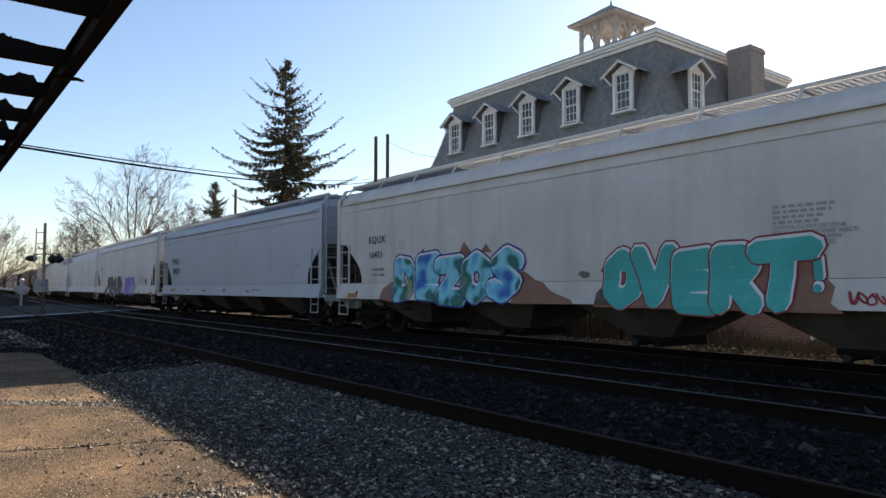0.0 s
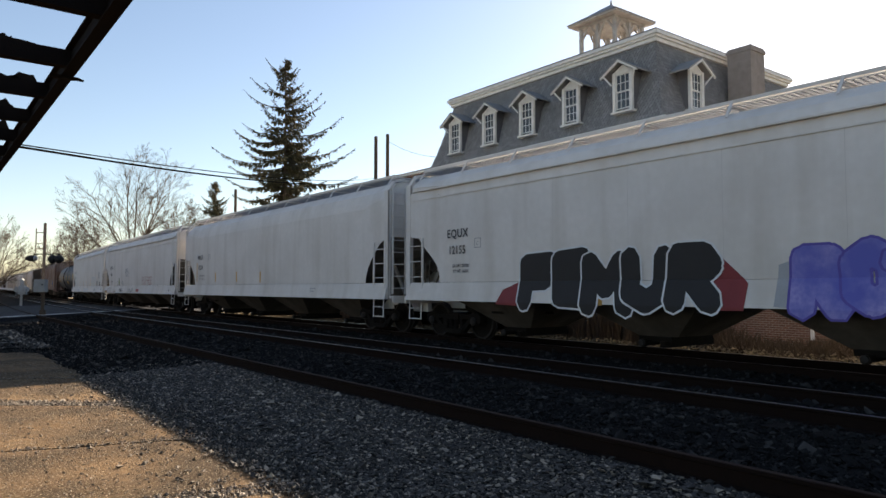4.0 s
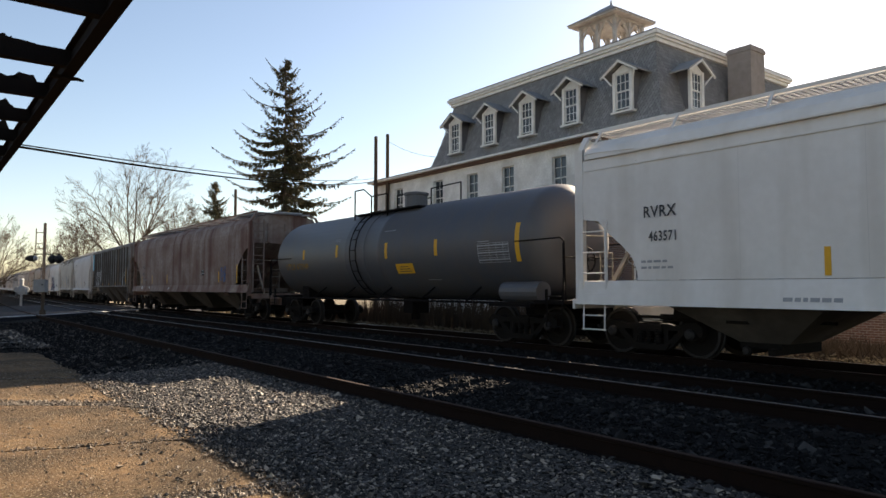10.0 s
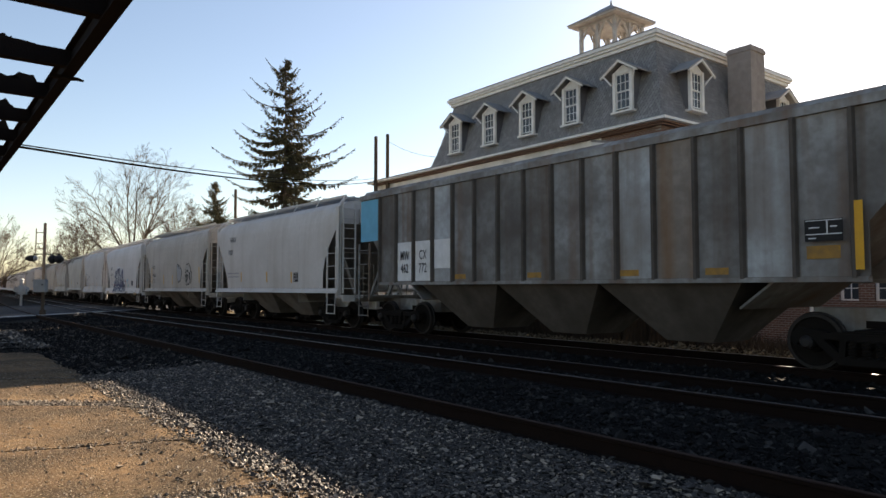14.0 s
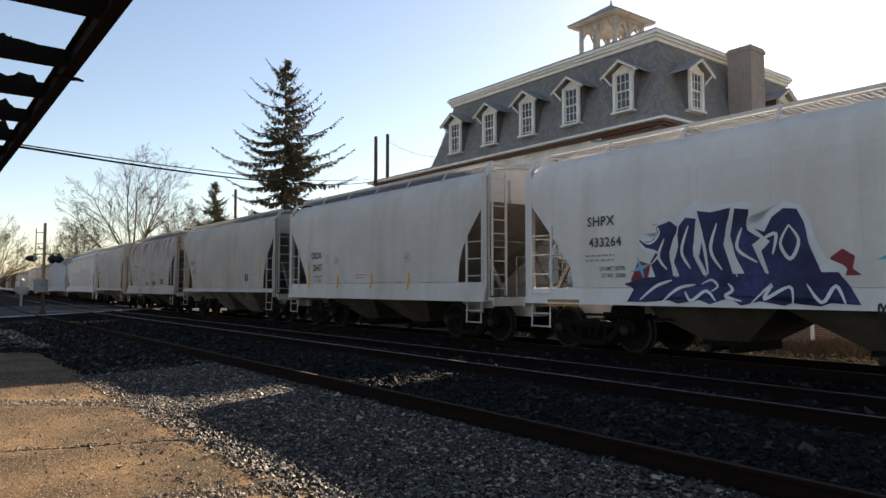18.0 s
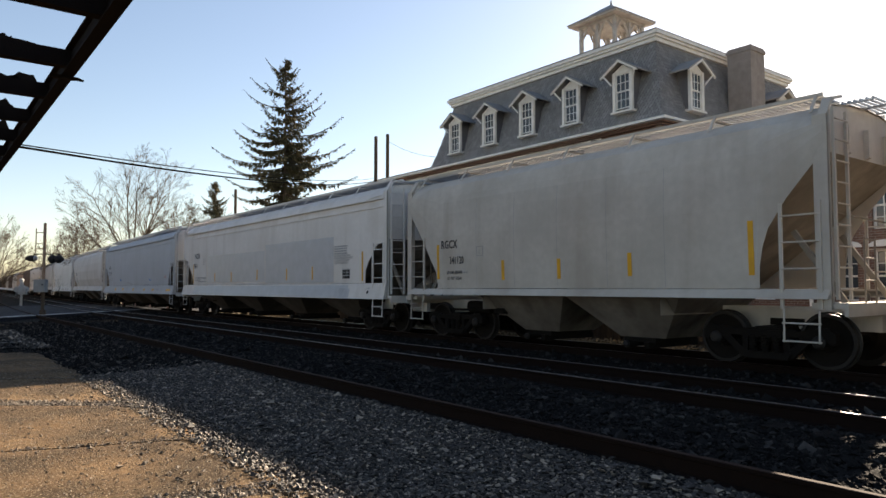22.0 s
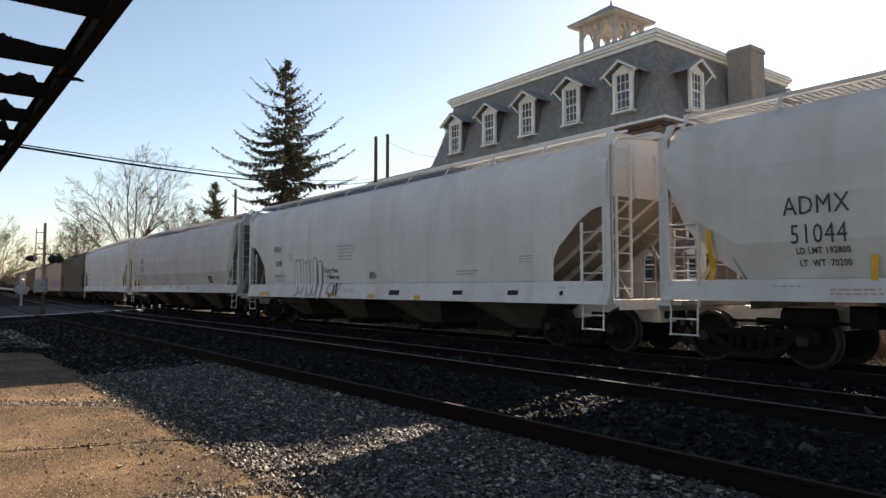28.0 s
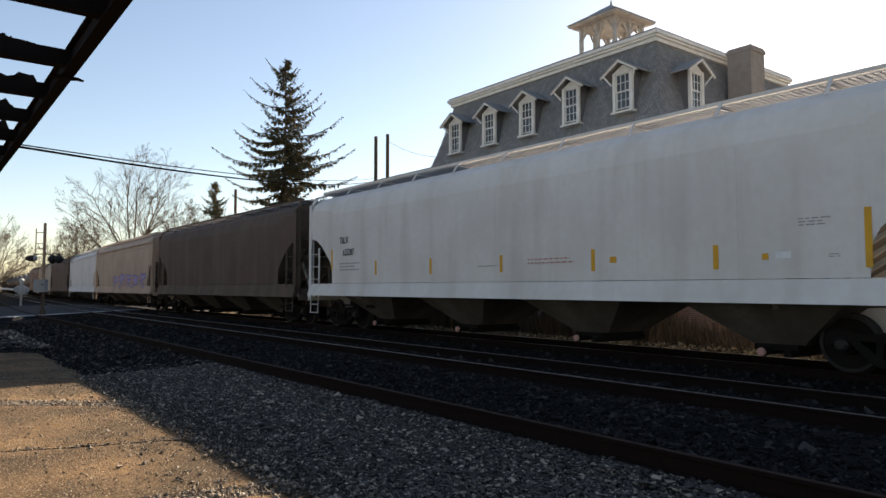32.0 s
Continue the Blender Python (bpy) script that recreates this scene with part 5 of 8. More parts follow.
def end_gear_mesh(zr):
    """Draft sill, platform, crossover and end ladder outside the body's end, built for the +x end; x = 0 is the body's end."""
    bm = bmesh.new()
    box(bm, -2.5, 0.25, -0.28, 0.28, 0.62, 1.0)
    box(bm, -0.25, 0.28, -1.56, 1.56, 1.02, 1.10)
    box(bm, 0.22, 0.28, -1.56, 1.56, 0.90, 1.02)
    return finish("end_platform", bm, P["light"])


def brace_mesh():
    bm = bmesh.new()
    beam(bm, (-0.03, 0, 1.1), (-0.82, 0, 2.28), 0.06, 0.09)
    return finish("end_brace", bm, P["light"])


def post_mesh(zt):
    bm = bmesh.new()
    box(bm, -0.09, 0.06, -1.60, -1.50, 1.0, zt)
    box(bm, -0.16, 0.06, -1.59, -1.56, 1.0, zt)
    beam(bm, (-0.015, -1.55, zt - 0.02), (-0.015, -1.36, zt + 0.28), 0.14, 0.06)
    beam(bm, (-0.015, -1.37, zt + 0.27), (-0.015, -1.0, zt + 0.36), 0.14, 0.05)
    return finish("corner_post", bm, P["light"])


def railing_mesh():
    bm = bmesh.new()
    bar(bm, (0.02, -1.5, 2.5), (0.02, 1.5, 2.42), 0.016, 5)
    for y in (-0.75, -0.35, 0.35, 0.75):
        bar(bm, (0.2, y, 1.1), (0.2, y, 2.1), 0.016, 5)
    for z in (1.45, 1.8, 2.1):
        bar(bm, (0.2, -0.75, z), (0.2, -0.35, z), 0.014, 5)
        bar(bm, (0.2, 0.35, z), (0.2, 0.75, z), 0.014, 5)
    return finish("crossover_railing", bm, P["light"])


def coupler_mesh():
    bm = bmesh.new()
    box(bm, -0.3, 0.32, -0.09, 0.09, 0.75, 0.92)
    prism(bm, [(0.26, -0.16), (0.62, -0.19), (0.64, 0.02), (0.5, 0.05), (0.5, 0.18), (0.3, 0.18)], 0.70, 0.98)
    for v in bm.verts[-12:]:
        v.co = Vector((v.co.x, v.co.z, v.co.y))
    bar(bm, (0.3, 0.25, 0.85), (0.62, 0.28, 0.5), 0.03, 6)
    return finish("coupler", bm, M["truck_steel"])


def brake_wheel_mesh():
    bm = bmesh.new()
    n = 18
    for i in range(n):
        a, b = 2 * math.pi * i / n, 2 * math.pi * (i + 1) / n
        bar(bm, (0, 0.28 * math.cos(a), 0.28 * math.sin(a)), (0, 0.28 * math.cos(b), 0.28 * math.sin(b)), 0.018, 5, caps=False)
    for i in range(5):
        a = 2 * math.pi * i / 5
        bar(bm, (0, 0, 0), (0, 0.28 * math.cos(a), 0.28 * math.sin(a)), 0.014, 4)
    bar(bm, (-0.2, 0, 0), (0.03, 0, 0), 0.05, 8)
    return finish("brake_wheel", bm, M["galv"])


def brake_gear_mesh():
    bm = bmesh.new()
    bar(bm, (-0.6, -0.9, 0), (0.2, -0.9, 0), 0.16, 10)
    box(bm, 0.5, 0.9, -1.1, -0.8, -0.15, 0.2)
    bar(bm, (-2.2, -0.7, -0.1), (2.2, -0.7, -0.1), 0.03, 5)
    return finish("brake_gear", bm, M["truck_steel"])


# -- what is painted or stuck on the side sheets: flat pieces 4 mm proud --
FACE = -1.604


SIDES = {}      # the side's profile, car by car: heights and half widths


SHIFT = {}      # how far a car's painted marks lie along it from where they are named


def hug(car, verts):
    """Lay what was drawn at the plane FACE onto the car's own side."""
    dx = SHIFT.get(car.name, 0.0)
    zs, ws = SIDES.get(car.name, ((0, 5), (1.6, 1.6)))
    for v in verts:
        v.co.y -= float(np.interp(v.co.z, zs, ws)) - 1.6
        v.co.x += dx


def hug_sheet(car, bm):
    """Cut a drawn shape along the side's creases, then lay it on."""
    for z in SIDES.get(car.name, ((), ()))[0]:
        bmesh.ops.bisect_plane(bm, geom=bm.verts[:] + bm.edges[:] + bm.faces[:], dist=1e-5, plane_co=(0, 0, z), plane_no=(0, 0, 1))
    hug(car, bm.verts)


def decal_box(car, name, mat, x0, x1, z0, z1, label="", out=0.0):
    bm = bmesh.new()
    y = FACE - 0.003 - out
    n = max(1, int((z1 - z0) / 0.2))
    rows = [[(x0, y, z0 + (z1 - z0) * i / n), (x1, y, z0 + (z1 - z0) * i / n)] for i in range(n + 1)]
    loft(bm, rows + [[(x0, y + 0.006, z1), (x1, y + 0.006, z1)]])
    hug(car, bm.verts)
    return part(name, bm, mat, car, label)


def stripe(car, x, z0, z1, w=0.1, out=0.0):
    return decal_box(car, "reflector_stripe", M["yellow"], x - w / 2, x + w / 2, z0, z1, "yellow reflective stripe", out)


def disc(car, x, z, r, mat, label, out=0.0, name="stencil"):
    bm = bmesh.new()
    vs = [bm.verts.new((x + r * math.cos(i * math.pi / 10), FACE - 0.004 - out, z + r * math.sin(i * math.pi / 10))) for i in range(20)]
    bm.faces.new(vs)
    hug(car, bm.verts)
    return part(name, bm, mat, car, label)


def emblem(car, x, z, r=0.13):
    """A round white emblem with a dark rim and two crossed bars."""
    disc(car, x, z, r, M["lettering"], "round dark-rimmed emblem", name="emblem_rim")
    disc(car, x, z, r * 0.84, M["white_sheet"], "", 0.003, "emblem_field")
    for s in (-1, 1):
        bm = bmesh.new()
        beam(bm, (x - s * r * 0.5, FACE - 0.010, z - r * 0.5), (x + s * r * 0.5, FACE - 0.010, z + r * 0.5), 0.003, r * 0.2)
        hug(car, bm.verts)
        part("emblem_bar", bm, M["lettering"], car)


GLYPH = {
    "O": [[(0.2, 0.25), (0.2, 0.75), (0.5, 0.95), (0.8, 0.75), (0.8, 0.25), (0.5, 0.05), (0.2, 0.25)]],
    "V": [[(0.1, 0.95), (0.45, 0.05)], [(0.45, 0.05), (0.85, 0.95)]],
    "E": [[(0.85, 0.95), (0.25, 0.9), (0.2, 0.5), (0.25, 0.08), (0.85, 0.05)], [(0.2, 0.5), (0.75, 0.52)]],
    "R": [[(0.2, 0.02), (0.2, 0.92), (0.65, 0.92), (0.8, 0.72), (0.62, 0.5), (0.25, 0.5)], [(0.5, 0.45), (0.85, 0.02)]],
    "T": [[(0.02, 0.9), (0.98, 0.95)], [(0.5, 0.9), (0.48, 0.02)]],
    "C": [[(0.85, 0.85), (0.5, 0.98), (0.2, 0.7), (0.2, 0.3), (0.5, 0.05), (0.85, 0.2)]],
    "D": [[(0.2, 0.05), (0.2, 0.95), (0.6, 0.88), (0.82, 0.5), (0.6, 0.12), (0.2, 0.05)]],
    "Z": [[(0.1, 0.9), (0.85, 0.95), (0.15, 0.08), (0.9, 0.05)]],
    "S": [[(0.82, 0.82), (0.5, 0.97), (0.22, 0.75), (0.5, 0.52), (0.8, 0.3), (0.5, 0.04), (0.15, 0.18)]],
    "F": [[(0.85, 0.95), (0.2, 0.92), (0.2, 0.02)], [(0.2, 0.5), (0.7, 0.52)]],
    "M": [[(0.08, 0.02), (0.15, 0.95), (0.5, 0.4), (0.85, 0.95), (0.92, 0.02)]],
    "U": [[(0.15, 0.95), (0.18, 0.25), (0.5, 0.05), (0.82, 0.25), (0.85, 0.95)]],
    "A": [[(0.08, 0.02), (0.5, 0.98), (0.92, 0.02)], [(0.25, 0.36), (0.75, 0.36)]],
    "N": [[(0.12, 0.02), (0.15, 0.95), (0.85, 0.05), (0.88, 0.98)]],
    "I": [[(0.5, 0.02), (0.5, 0.98)]],
    "L": [[(0.2, 0.95), (0.2, 0.05), (0.85, 0.05)]],
    "P": [[(0.2, 0.02), (0.2, 0.92), (0.75, 0.9), (0.8, 0.55), (0.22, 0.5)]],
    "!": [[(0.5, 0.98), (0.5, 0.45)], [(0.5, 0.12), (0.52, 0.1)]],
}


def fat_word(car, word, x, z, w, h, fill, rim, label, fat=1.0, line=None, edge=0.04, flip=False, shine=None):
    """Big rounded spray letters, each over the one before: a rim, a thin line in it if wanted, then the fill."""
    step = w / len(word)
    hh = min(h, 1.45 * step)
    layers = [(0.165 * hh * fat, rim, 0.0)]
    if line is not None:
        layers += [((0.165 * fat - edge * 0.55) * hh, line, 0.0011)]
    if shine is not None:
        layers += [((0.165 * fat - edge * 1.25) * hh, shine, 0.0016)]
    layers += [((0.165 * fat - edge * (2.1 if shine is not None else 1.0)) * hh, fill, 0.0022)]
    g_ = None
    for k, (r, mat, out) in enumerate(layers):
        bm = bmesh.new()
        for i, ch in enumerate(word):
            q = 0
            for ln in GLYPH[ch]:
                pts = [(x + step * (i - 0.06 + 1.12 * a + 0.05 * math.sin(3 * b + i)), z + 0.14 * h + 0.72 * h * (1 - b if flip else b) + 0.05 * h * math.sin(i * 2.1)) for a, b in ln]
                for a, b in zip(pts, pts[1:]):
                    q += 1
                    y = FACE - 0.008 - out - 0.0034 * i - 0.00006 * q
                    if shine is not None and mat is fill:
                        a, b = (a[0] - 0.018, a[1] - 0.03), (b[0] - 0.018, b[1] - 0.03)
                    d = Vector((b[0] - a[0], b[1] - a[1]))
                    t0 = math.atan2(d.y, d.x)
                    # blunt, slightly skewed stroke ends
                    ring = [(b[0] + r * 1.12 * math.cos(t0 + w_), b[1] + r * 1.12 * math.sin(t0 + w_)) for w_ in (-1.5, -0.85 + 0.3 * math.sin(7 * q + i), -0.1, 0.75 + 0.25 * math.cos(5 * q + i), 1.5)]
                    ring += [(a[0] + r * 1.12 * math.cos(t0 + math.pi + w_), a[1] + r * 1.12 * math.sin(t0 + math.pi + w_)) for w_ in (-1.5, -0.8 + 0.25 * math.cos(3 * q + i), 0.1, 0.85 + 0.3 * math.sin(q + 2 * i), 1.5)]
                    bm.faces.new([bm.verts.new((u, y, v)) for u, v in ring])
        hug_sheet(car, bm)
        g_ = part("graffiti" if k == 0 else "graffiti_line" if k < len(layers) - 1 else "graffiti_fill", bm, mat, car if k == 0 else top, label if k == 0 else "")
        if k == 0:
            top = g_
    return top


def sprayed_patch(car, pts, mat, label, out=0.0):
    """One flat sprayed shape with an outline of (x, z) corners."""
    bm = bmesh.new()
    mid = (sum(p[0] for p in pts) / len(pts), sum(p[1] for p in pts) / len(pts))
    c = bm.verts.new((mid[0], FACE - 0.005 - out, mid[1]))
    vs = [bm.verts.new((u, FACE - 0.005 - out, v)) for u, v in pts]
    for i in range(len(vs)):
        bm.faces.new((c, vs[i], vs[(i + 1) % len(vs)]))
    hug_sheet(car, bm)
    return part("graffiti_cloud", bm, mat, car, label)


def spray_line(car, pts, r, mat, out=0.012):
    """One thin sprayed line through a few (x, z) points, tapering to its ends."""
    bm = bmesh.new()
    fine = []
    for i in range(len(pts) - 1):
        p0, p1, p2, p3 = (Vector(pts[max(0, min(len(pts) - 1, k))]) for k in (i - 1, i, i + 1, i + 2))
        for q in range(5):
            f = q / 5
            fine.append(0.5 * (2 * p1 + (p2 - p0) * f + (2 * p0 - 5 * p1 + 4 * p2 - p3) * f * f + (3 * p1 - p0 - 3 * p2 + p3) * f ** 3))
    fine.append(Vector(pts[-1]))
    rows = []
    for i, p in enumerate(fine):
        d = (fine[min(i + 1, len(fine) - 1)] - fine[max(i - 1, 0)]).normalized()
        k = r * (0.35 + 0.65 * math.sin(math.pi * i / (len(fine) - 1)))
        rows.append([(p.x - d.y * k, FACE - 0.005 - out, p.y + d.x * k), (p.x + d.y * k, FACE - 0.005 - out, p.y - d.x * k)])
    loft(bm, rows)
    hug_sheet(car, bm)
    return part("graffiti_line", bm, mat, car, "thin white sprayed line")


def star(car, x, z, r, mat):
    bm = bmesh.new()
    bm.faces.new([bm.verts.new((x + (r if i % 2 == 0 else r * 0.22) * math.cos(i * math.pi / 4 + 0.3), FACE - 0.006, z + (r if i % 2 == 0 else r * 0.22) * math.sin(i * math.pi / 4 + 0.3))) for i in range(8)])
    hug(car, bm.verts)
    return part("sprayed_star", bm, mat, car, "pale blue sprayed star")


def plate_box(car, x, z, s=0.24):
    """A small stencilled square with one letter in it."""
    bm = bmesh.new()
    y = FACE - 0.004
    for x0, x1, z0, z1 in ((-s, s, s - 0.03, s), (-s, s, -s, -s + 0.03), (-s, -s + 0.03, -s + 0.03, s - 0.03), (s - 0.03, s, -s + 0.03, s - 0.03)):
        box(bm, x + x0 / 2, x + x1 / 2, y, y + 0.003, z + z0 / 2, z + z1 / 2)
    hug(car, bm.verts)
    part("plate_stencil", bm, M["print"], car, "small square stencil")
    lettering(car, "C", x, z - 0.06, 0.13, M["print"])


def text_mesh(text, size, mat, bold=0.0, shear=0.0):
    cu = bpy.data.curves.new("lettering", "FONT")
    cu.body, cu.size, cu.align_x, cu.offset, cu.shear = text, size, "CENTER", bold, shear
    cu.resolution_u = 2
    cu.space_character = 1.08
    tmp = bpy.data.objects.new("lettering", cu)
    me = bpy.data.meshes.new_from_object(tmp)
    bpy.data.objects.remove(tmp)
    bpy.data.curves.remove(cu)
    me.materials.clear()
    me.materials.append(mat)
    return me


def lettering(car, text, x, z, size, mat=None, width=0.8, bold=0.0055, out=0.0):
    me = text_mesh(text, size, mat or M["lettering"], bold * min(1.0, size / 0.3))
    m = Matrix.Translation((x, FACE - 0.016 - out, z)) @ Matrix.Rotation(radians(90), 4, "X") @ Matrix.Diagonal((width, 1, 1, 1))
    me.transform(m)
    hug(car, me.vertices)
    return put("lettering", me, car)


def small_print(car, x, z, w, lines, pitch=0.075, mat=None, seed=0, h=0.03, out=0.0):
    """Lines of print too small to read: short bars."""
    rr = random.Random(seed)
    bm = bmesh.new()
    y = FACE - 0.004 - out
    for i in range(lines):
        u = 0.0
        lim = w * rr.uniform(0.7, 1.0)
        while u < lim:
            q = rr.uniform(0.05, 0.16)
            box(bm, x + u, x + min(u + q, lim), y, y + 0.003, z - i * pitch - h, z - i * pitch)
            u += q + 0.035
    hug(car, bm.verts)
    return part("small_print", bm, mat or M["print"], car, "lines of tiny stencilled print")


def caution(car, x, z, size, pitch, bars=3):
    """The painted warning: some lines too worn to read, then the ones that can be read."""
    small_print(car, x, z, size * 11.5, bars, pitch, M["print"], int(z * 100), size * 0.55)
    for i, line in enumerate(("CAUTION: DO NOT USE STEAM,", "BOILING WATER OR SHARP OBJECTS", "TO CLEAN. ENTER CAR WITH", "CLEAN SOFT SOLED SHOES.")):
        me = text_mesh(line, size, M["print"], 0.002)
        x0 = min(v.co.x for v in me.vertices)
        me.transform(Matrix.Translation((x, FACE - 0.012, z - size * 0.55 - pitch * (bars + i))) @ Matrix.Rotation(radians(90), 4, "X") @ Matrix.Diagonal((0.82, 1, 1, 1)) @ Matrix.Translation((-x0, 0, 0)))
        hug(car, me.vertices)
        put("lettering", me, car, label="line of painted warning print")


def lift_hole(car, x, z):
    disc(car, x, z, 0.055, M["black"], "dark round lifting hole", name="lift_hole")
    lettering(car, "LIFT HERE", x, z + 0.1, 0.055, M["print"], 0.8)


def blob_letters(car, x, z, w, h, n, fill, edge, seed, label, out=0.0, third=None, fat=1.0):
    """Bubble shapes of spray paint: n fat rounded strokes over a darker rim."""
    rr = random.Random(seed)
    rim, core, extra = bmesh.new(), bmesh.new(), bmesh.new()

    def patch(bm, pts, y):
        c = bm.verts.new((sum(p[0] for p in pts) / len(pts), y, sum(p[1] for p in pts) / len(pts)))
        vs = [bm.verts.new((p[0], y, p[1])) for p in pts]
        for i in range(len(vs)):
            bm.faces.new((c, vs[i], vs[(i + 1) % len(vs)]))

    def stroke(a, b, r, y, e):
        d = Vector((b[0] - a[0], b[1] - a[1])).normalized()
        nrm = Vector((-d.y, d.x))
        ring = []
        for k in range(7):
            t = math.pi * (k / 6 - 0.5)
            v = Vector(b) + (d * math.cos(t) + nrm * math.sin(t)) * r
            ring.append((v.x, v.y))
        for k in range(7):
            t = math.pi * (k / 6 + 0.5)
            v = Vector(a) + (d * math.cos(t) + nrm * math.sin(t)) * r
            ring.append((v.x, v.y))
        return ring

    for k in range(n):
        cx = x + w * (k + 0.5) / n
        cw = w / n
        for s in range(4):
            a = (cx + rr.uniform(-0.42, 0.42) * cw, z + h * rr.uniform(0.08, 0.3))
            b = (cx + rr.uniform(-0.42, 0.42) * cw, z + h * rr.uniform(0.65, 0.95))
            if s >= 2:
                zz = z + h * rr.uniform(0.3, 0.75)
                a, b = (cx - 0.36 * cw, zz), (cx + 0.36 * cw, zz + rr.uniform(-0.15, 0.15) * h)
            r = h * rr.uniform(0.10, 0.16) * fat
            jit = 0.0004 * (3 * k + s)
            patch(rim, stroke(a, b, r + 0.05, 0, 0), FACE - 0.005 - out - jit * 0.3)
            patch(core, stroke(a, b, r, 0, 0), FACE - 0.012 - out - jit * 0.3)
            if third is not None and rr.random() < 0.7:
                patch(extra, stroke(a, ((a[0] + b[0]) / 2, (a[1] + b[1]) / 2), r * 0.45, 0, 0), FACE - 0.018 - out - jit * 0.3)
    for b_ in (rim, core, extra):
        hug_sheet(car, b_)
    g = part("graffiti", rim, edge, car, label)
    part("graffiti_fill", core, fill, g)
    if third is not None:
        part("graffiti_shade", extra, third, g)
    return g


def scribble(car, x, z, w, h, n, mat, seed, label, r=0.022):
    """Thin tag lines sprayed on the side."""
    rr = random.Random(seed)
    bm = bmesh.new()
    y = FACE - 0.006
    for k in range(n):
        cx, cw = x + w * (k + 0.5) / n, w / n
        fa, fb, ph = rr.choice((1, 2, 1.5)), rr.choice((1, 2, 3)), rr.uniform(0, 6.28)
        amp = rr.uniform(0.34, 0.5)
        prev = None
        for i in range(26):
            t = i / 25 * rr.uniform(4.6, 4.65)
            q = (cx + 0.55 * cw * math.sin(fa * t + ph), z + h * (0.5 + amp * math.cos(fb * t + 0.4 * k)))
            if prev and (Vector(q) - Vector(prev)).length > 1e-4:
                beam(bm, (prev[0], y, prev[1]), (q[0], y, q[1]), 0.003, r * 2)
            prev = q
    hug(car, bm.verts)
    return part("tag", bm, mat, car, label)


SPRAY = {}
for nm, c in (("navy", (0.035, 0.035, 0.20)), ("tanbrown", (0.24, 0.12, 0.08)), ("darkred", (0.22, 0.035, 0.04)), ("cyan", (0.10, 0.45, 0.50)), ("teal", (0.05, 0.36, 0.33)), ("blue", (0.04, 0.17, 0.42)), ("sky", (0.12, 0.42, 0.60)), ("red", (0.36, 0.05, 0.05)), ("deepgreen", (0.02, 0.10, 0.09)), ("redline", (0.40, 0.16, 0.13)), ("rustred", (0.26, 0.10, 0.08)),
              ("purple", (0.10, 0.08, 0.34)), ("lilac", (0.32, 0.28, 0.55)), ("black", (0.02, 0.02, 0.022)), ("white", (0.68, 0.69, 0.70)), ("green", (0.25, 0.35, 0.08)),
              ("orange", (0.50, 0.24, 0.07)), ("olive", (0.15, 0.14, 0.12)), ("grey", (0.36, 0.37, 0.39)), ("patch", (0.43, 0.445, 0.475)), ("palegrey", (0.50, 0.51, 0.53)), ("blueish", (0.47, 0.49, 0.53)), ("warmgrey", (0.42, 0.39, 0.36))):
    SPRAY[nm] = material("spray_" + nm, c, 0.6, color2=tuple(0.75 * v for v in c), scale=3, amount=0.5)

for nm in ("patch", "palegrey", "blueish"):
    SPRAY[nm].node_tree.nodes["Principled BSDF"].inputs["Roughness"].default_value = 0.38
SPRAY["fade"] = material("spray_sky_to_green", (0.22, 0.54, 0.64), 0.6, color2=(0.03, 0.17, 0.19), scale=2.2, amount=0.85)
nt_ = SPRAY["fade"].node_tree
nz_, rp_, tc_ = nt_.nodes.new("ShaderNodeTexNoise"), nt_.nodes.new("ShaderNodeValToRGB"), nt_.nodes.new("ShaderNodeTexCoord")
nz_.inputs["Scale"].default_value, nz_.inputs["Detail"].default_value = 1.5, 1.0
rp_.color_ramp.elements[0].position, rp_.color_ramp.elements[0].color = 0.30, (0.035, 0.12, 0.42, 1)
rp_.color_ramp.elements[1].position, rp_.color_ramp.elements[1].color = 0.72, (0.30, 0.24, 0.10, 1)
for at_, col_ in ((0.38, (0.10, 0.38, 0.55, 1)), (0.46, (0.22, 0.56, 0.68, 1)), (0.53, (0.14, 0.44, 0.50, 1)), (0.58, (0.02, 0.12, 0.11, 1)), (0.66, (0.03, 0.16, 0.13, 1))):
    rp_.color_ramp.elements.new(at_).color = col_
nt_.links.new(tc_.outputs["Object"], nz_.inputs["Vector"])
nt_.links.new(nz_.outputs[0], rp_.inputs[0])
nt_.links.new(rp_.outputs[0], nt_.nodes["Principled BSDF"].inputs["Base Color"])
SPRAY["lilacfade"] = material("spray_lilac_to_blue", (0.30, 0.27, 0.55), 0.6, color2=(0.10, 0.11, 0.42), scale=1.6, amount=1.0)
SPRAY["navyfade"] = material("spray_navy_to_black", (0.040, 0.052, 0.165), 0.6, color2=(0.014, 0.016, 0.05), scale=1.5, amount=1.0)
SPRAY["turq"] = material("spray_turquoise", (0.07, 0.42, 0.38), 0.6, color2=(0.04, 0.29, 0.27), scale=1.1, amount=0.8)
CARS = []      # (thing, its x at 16 s)


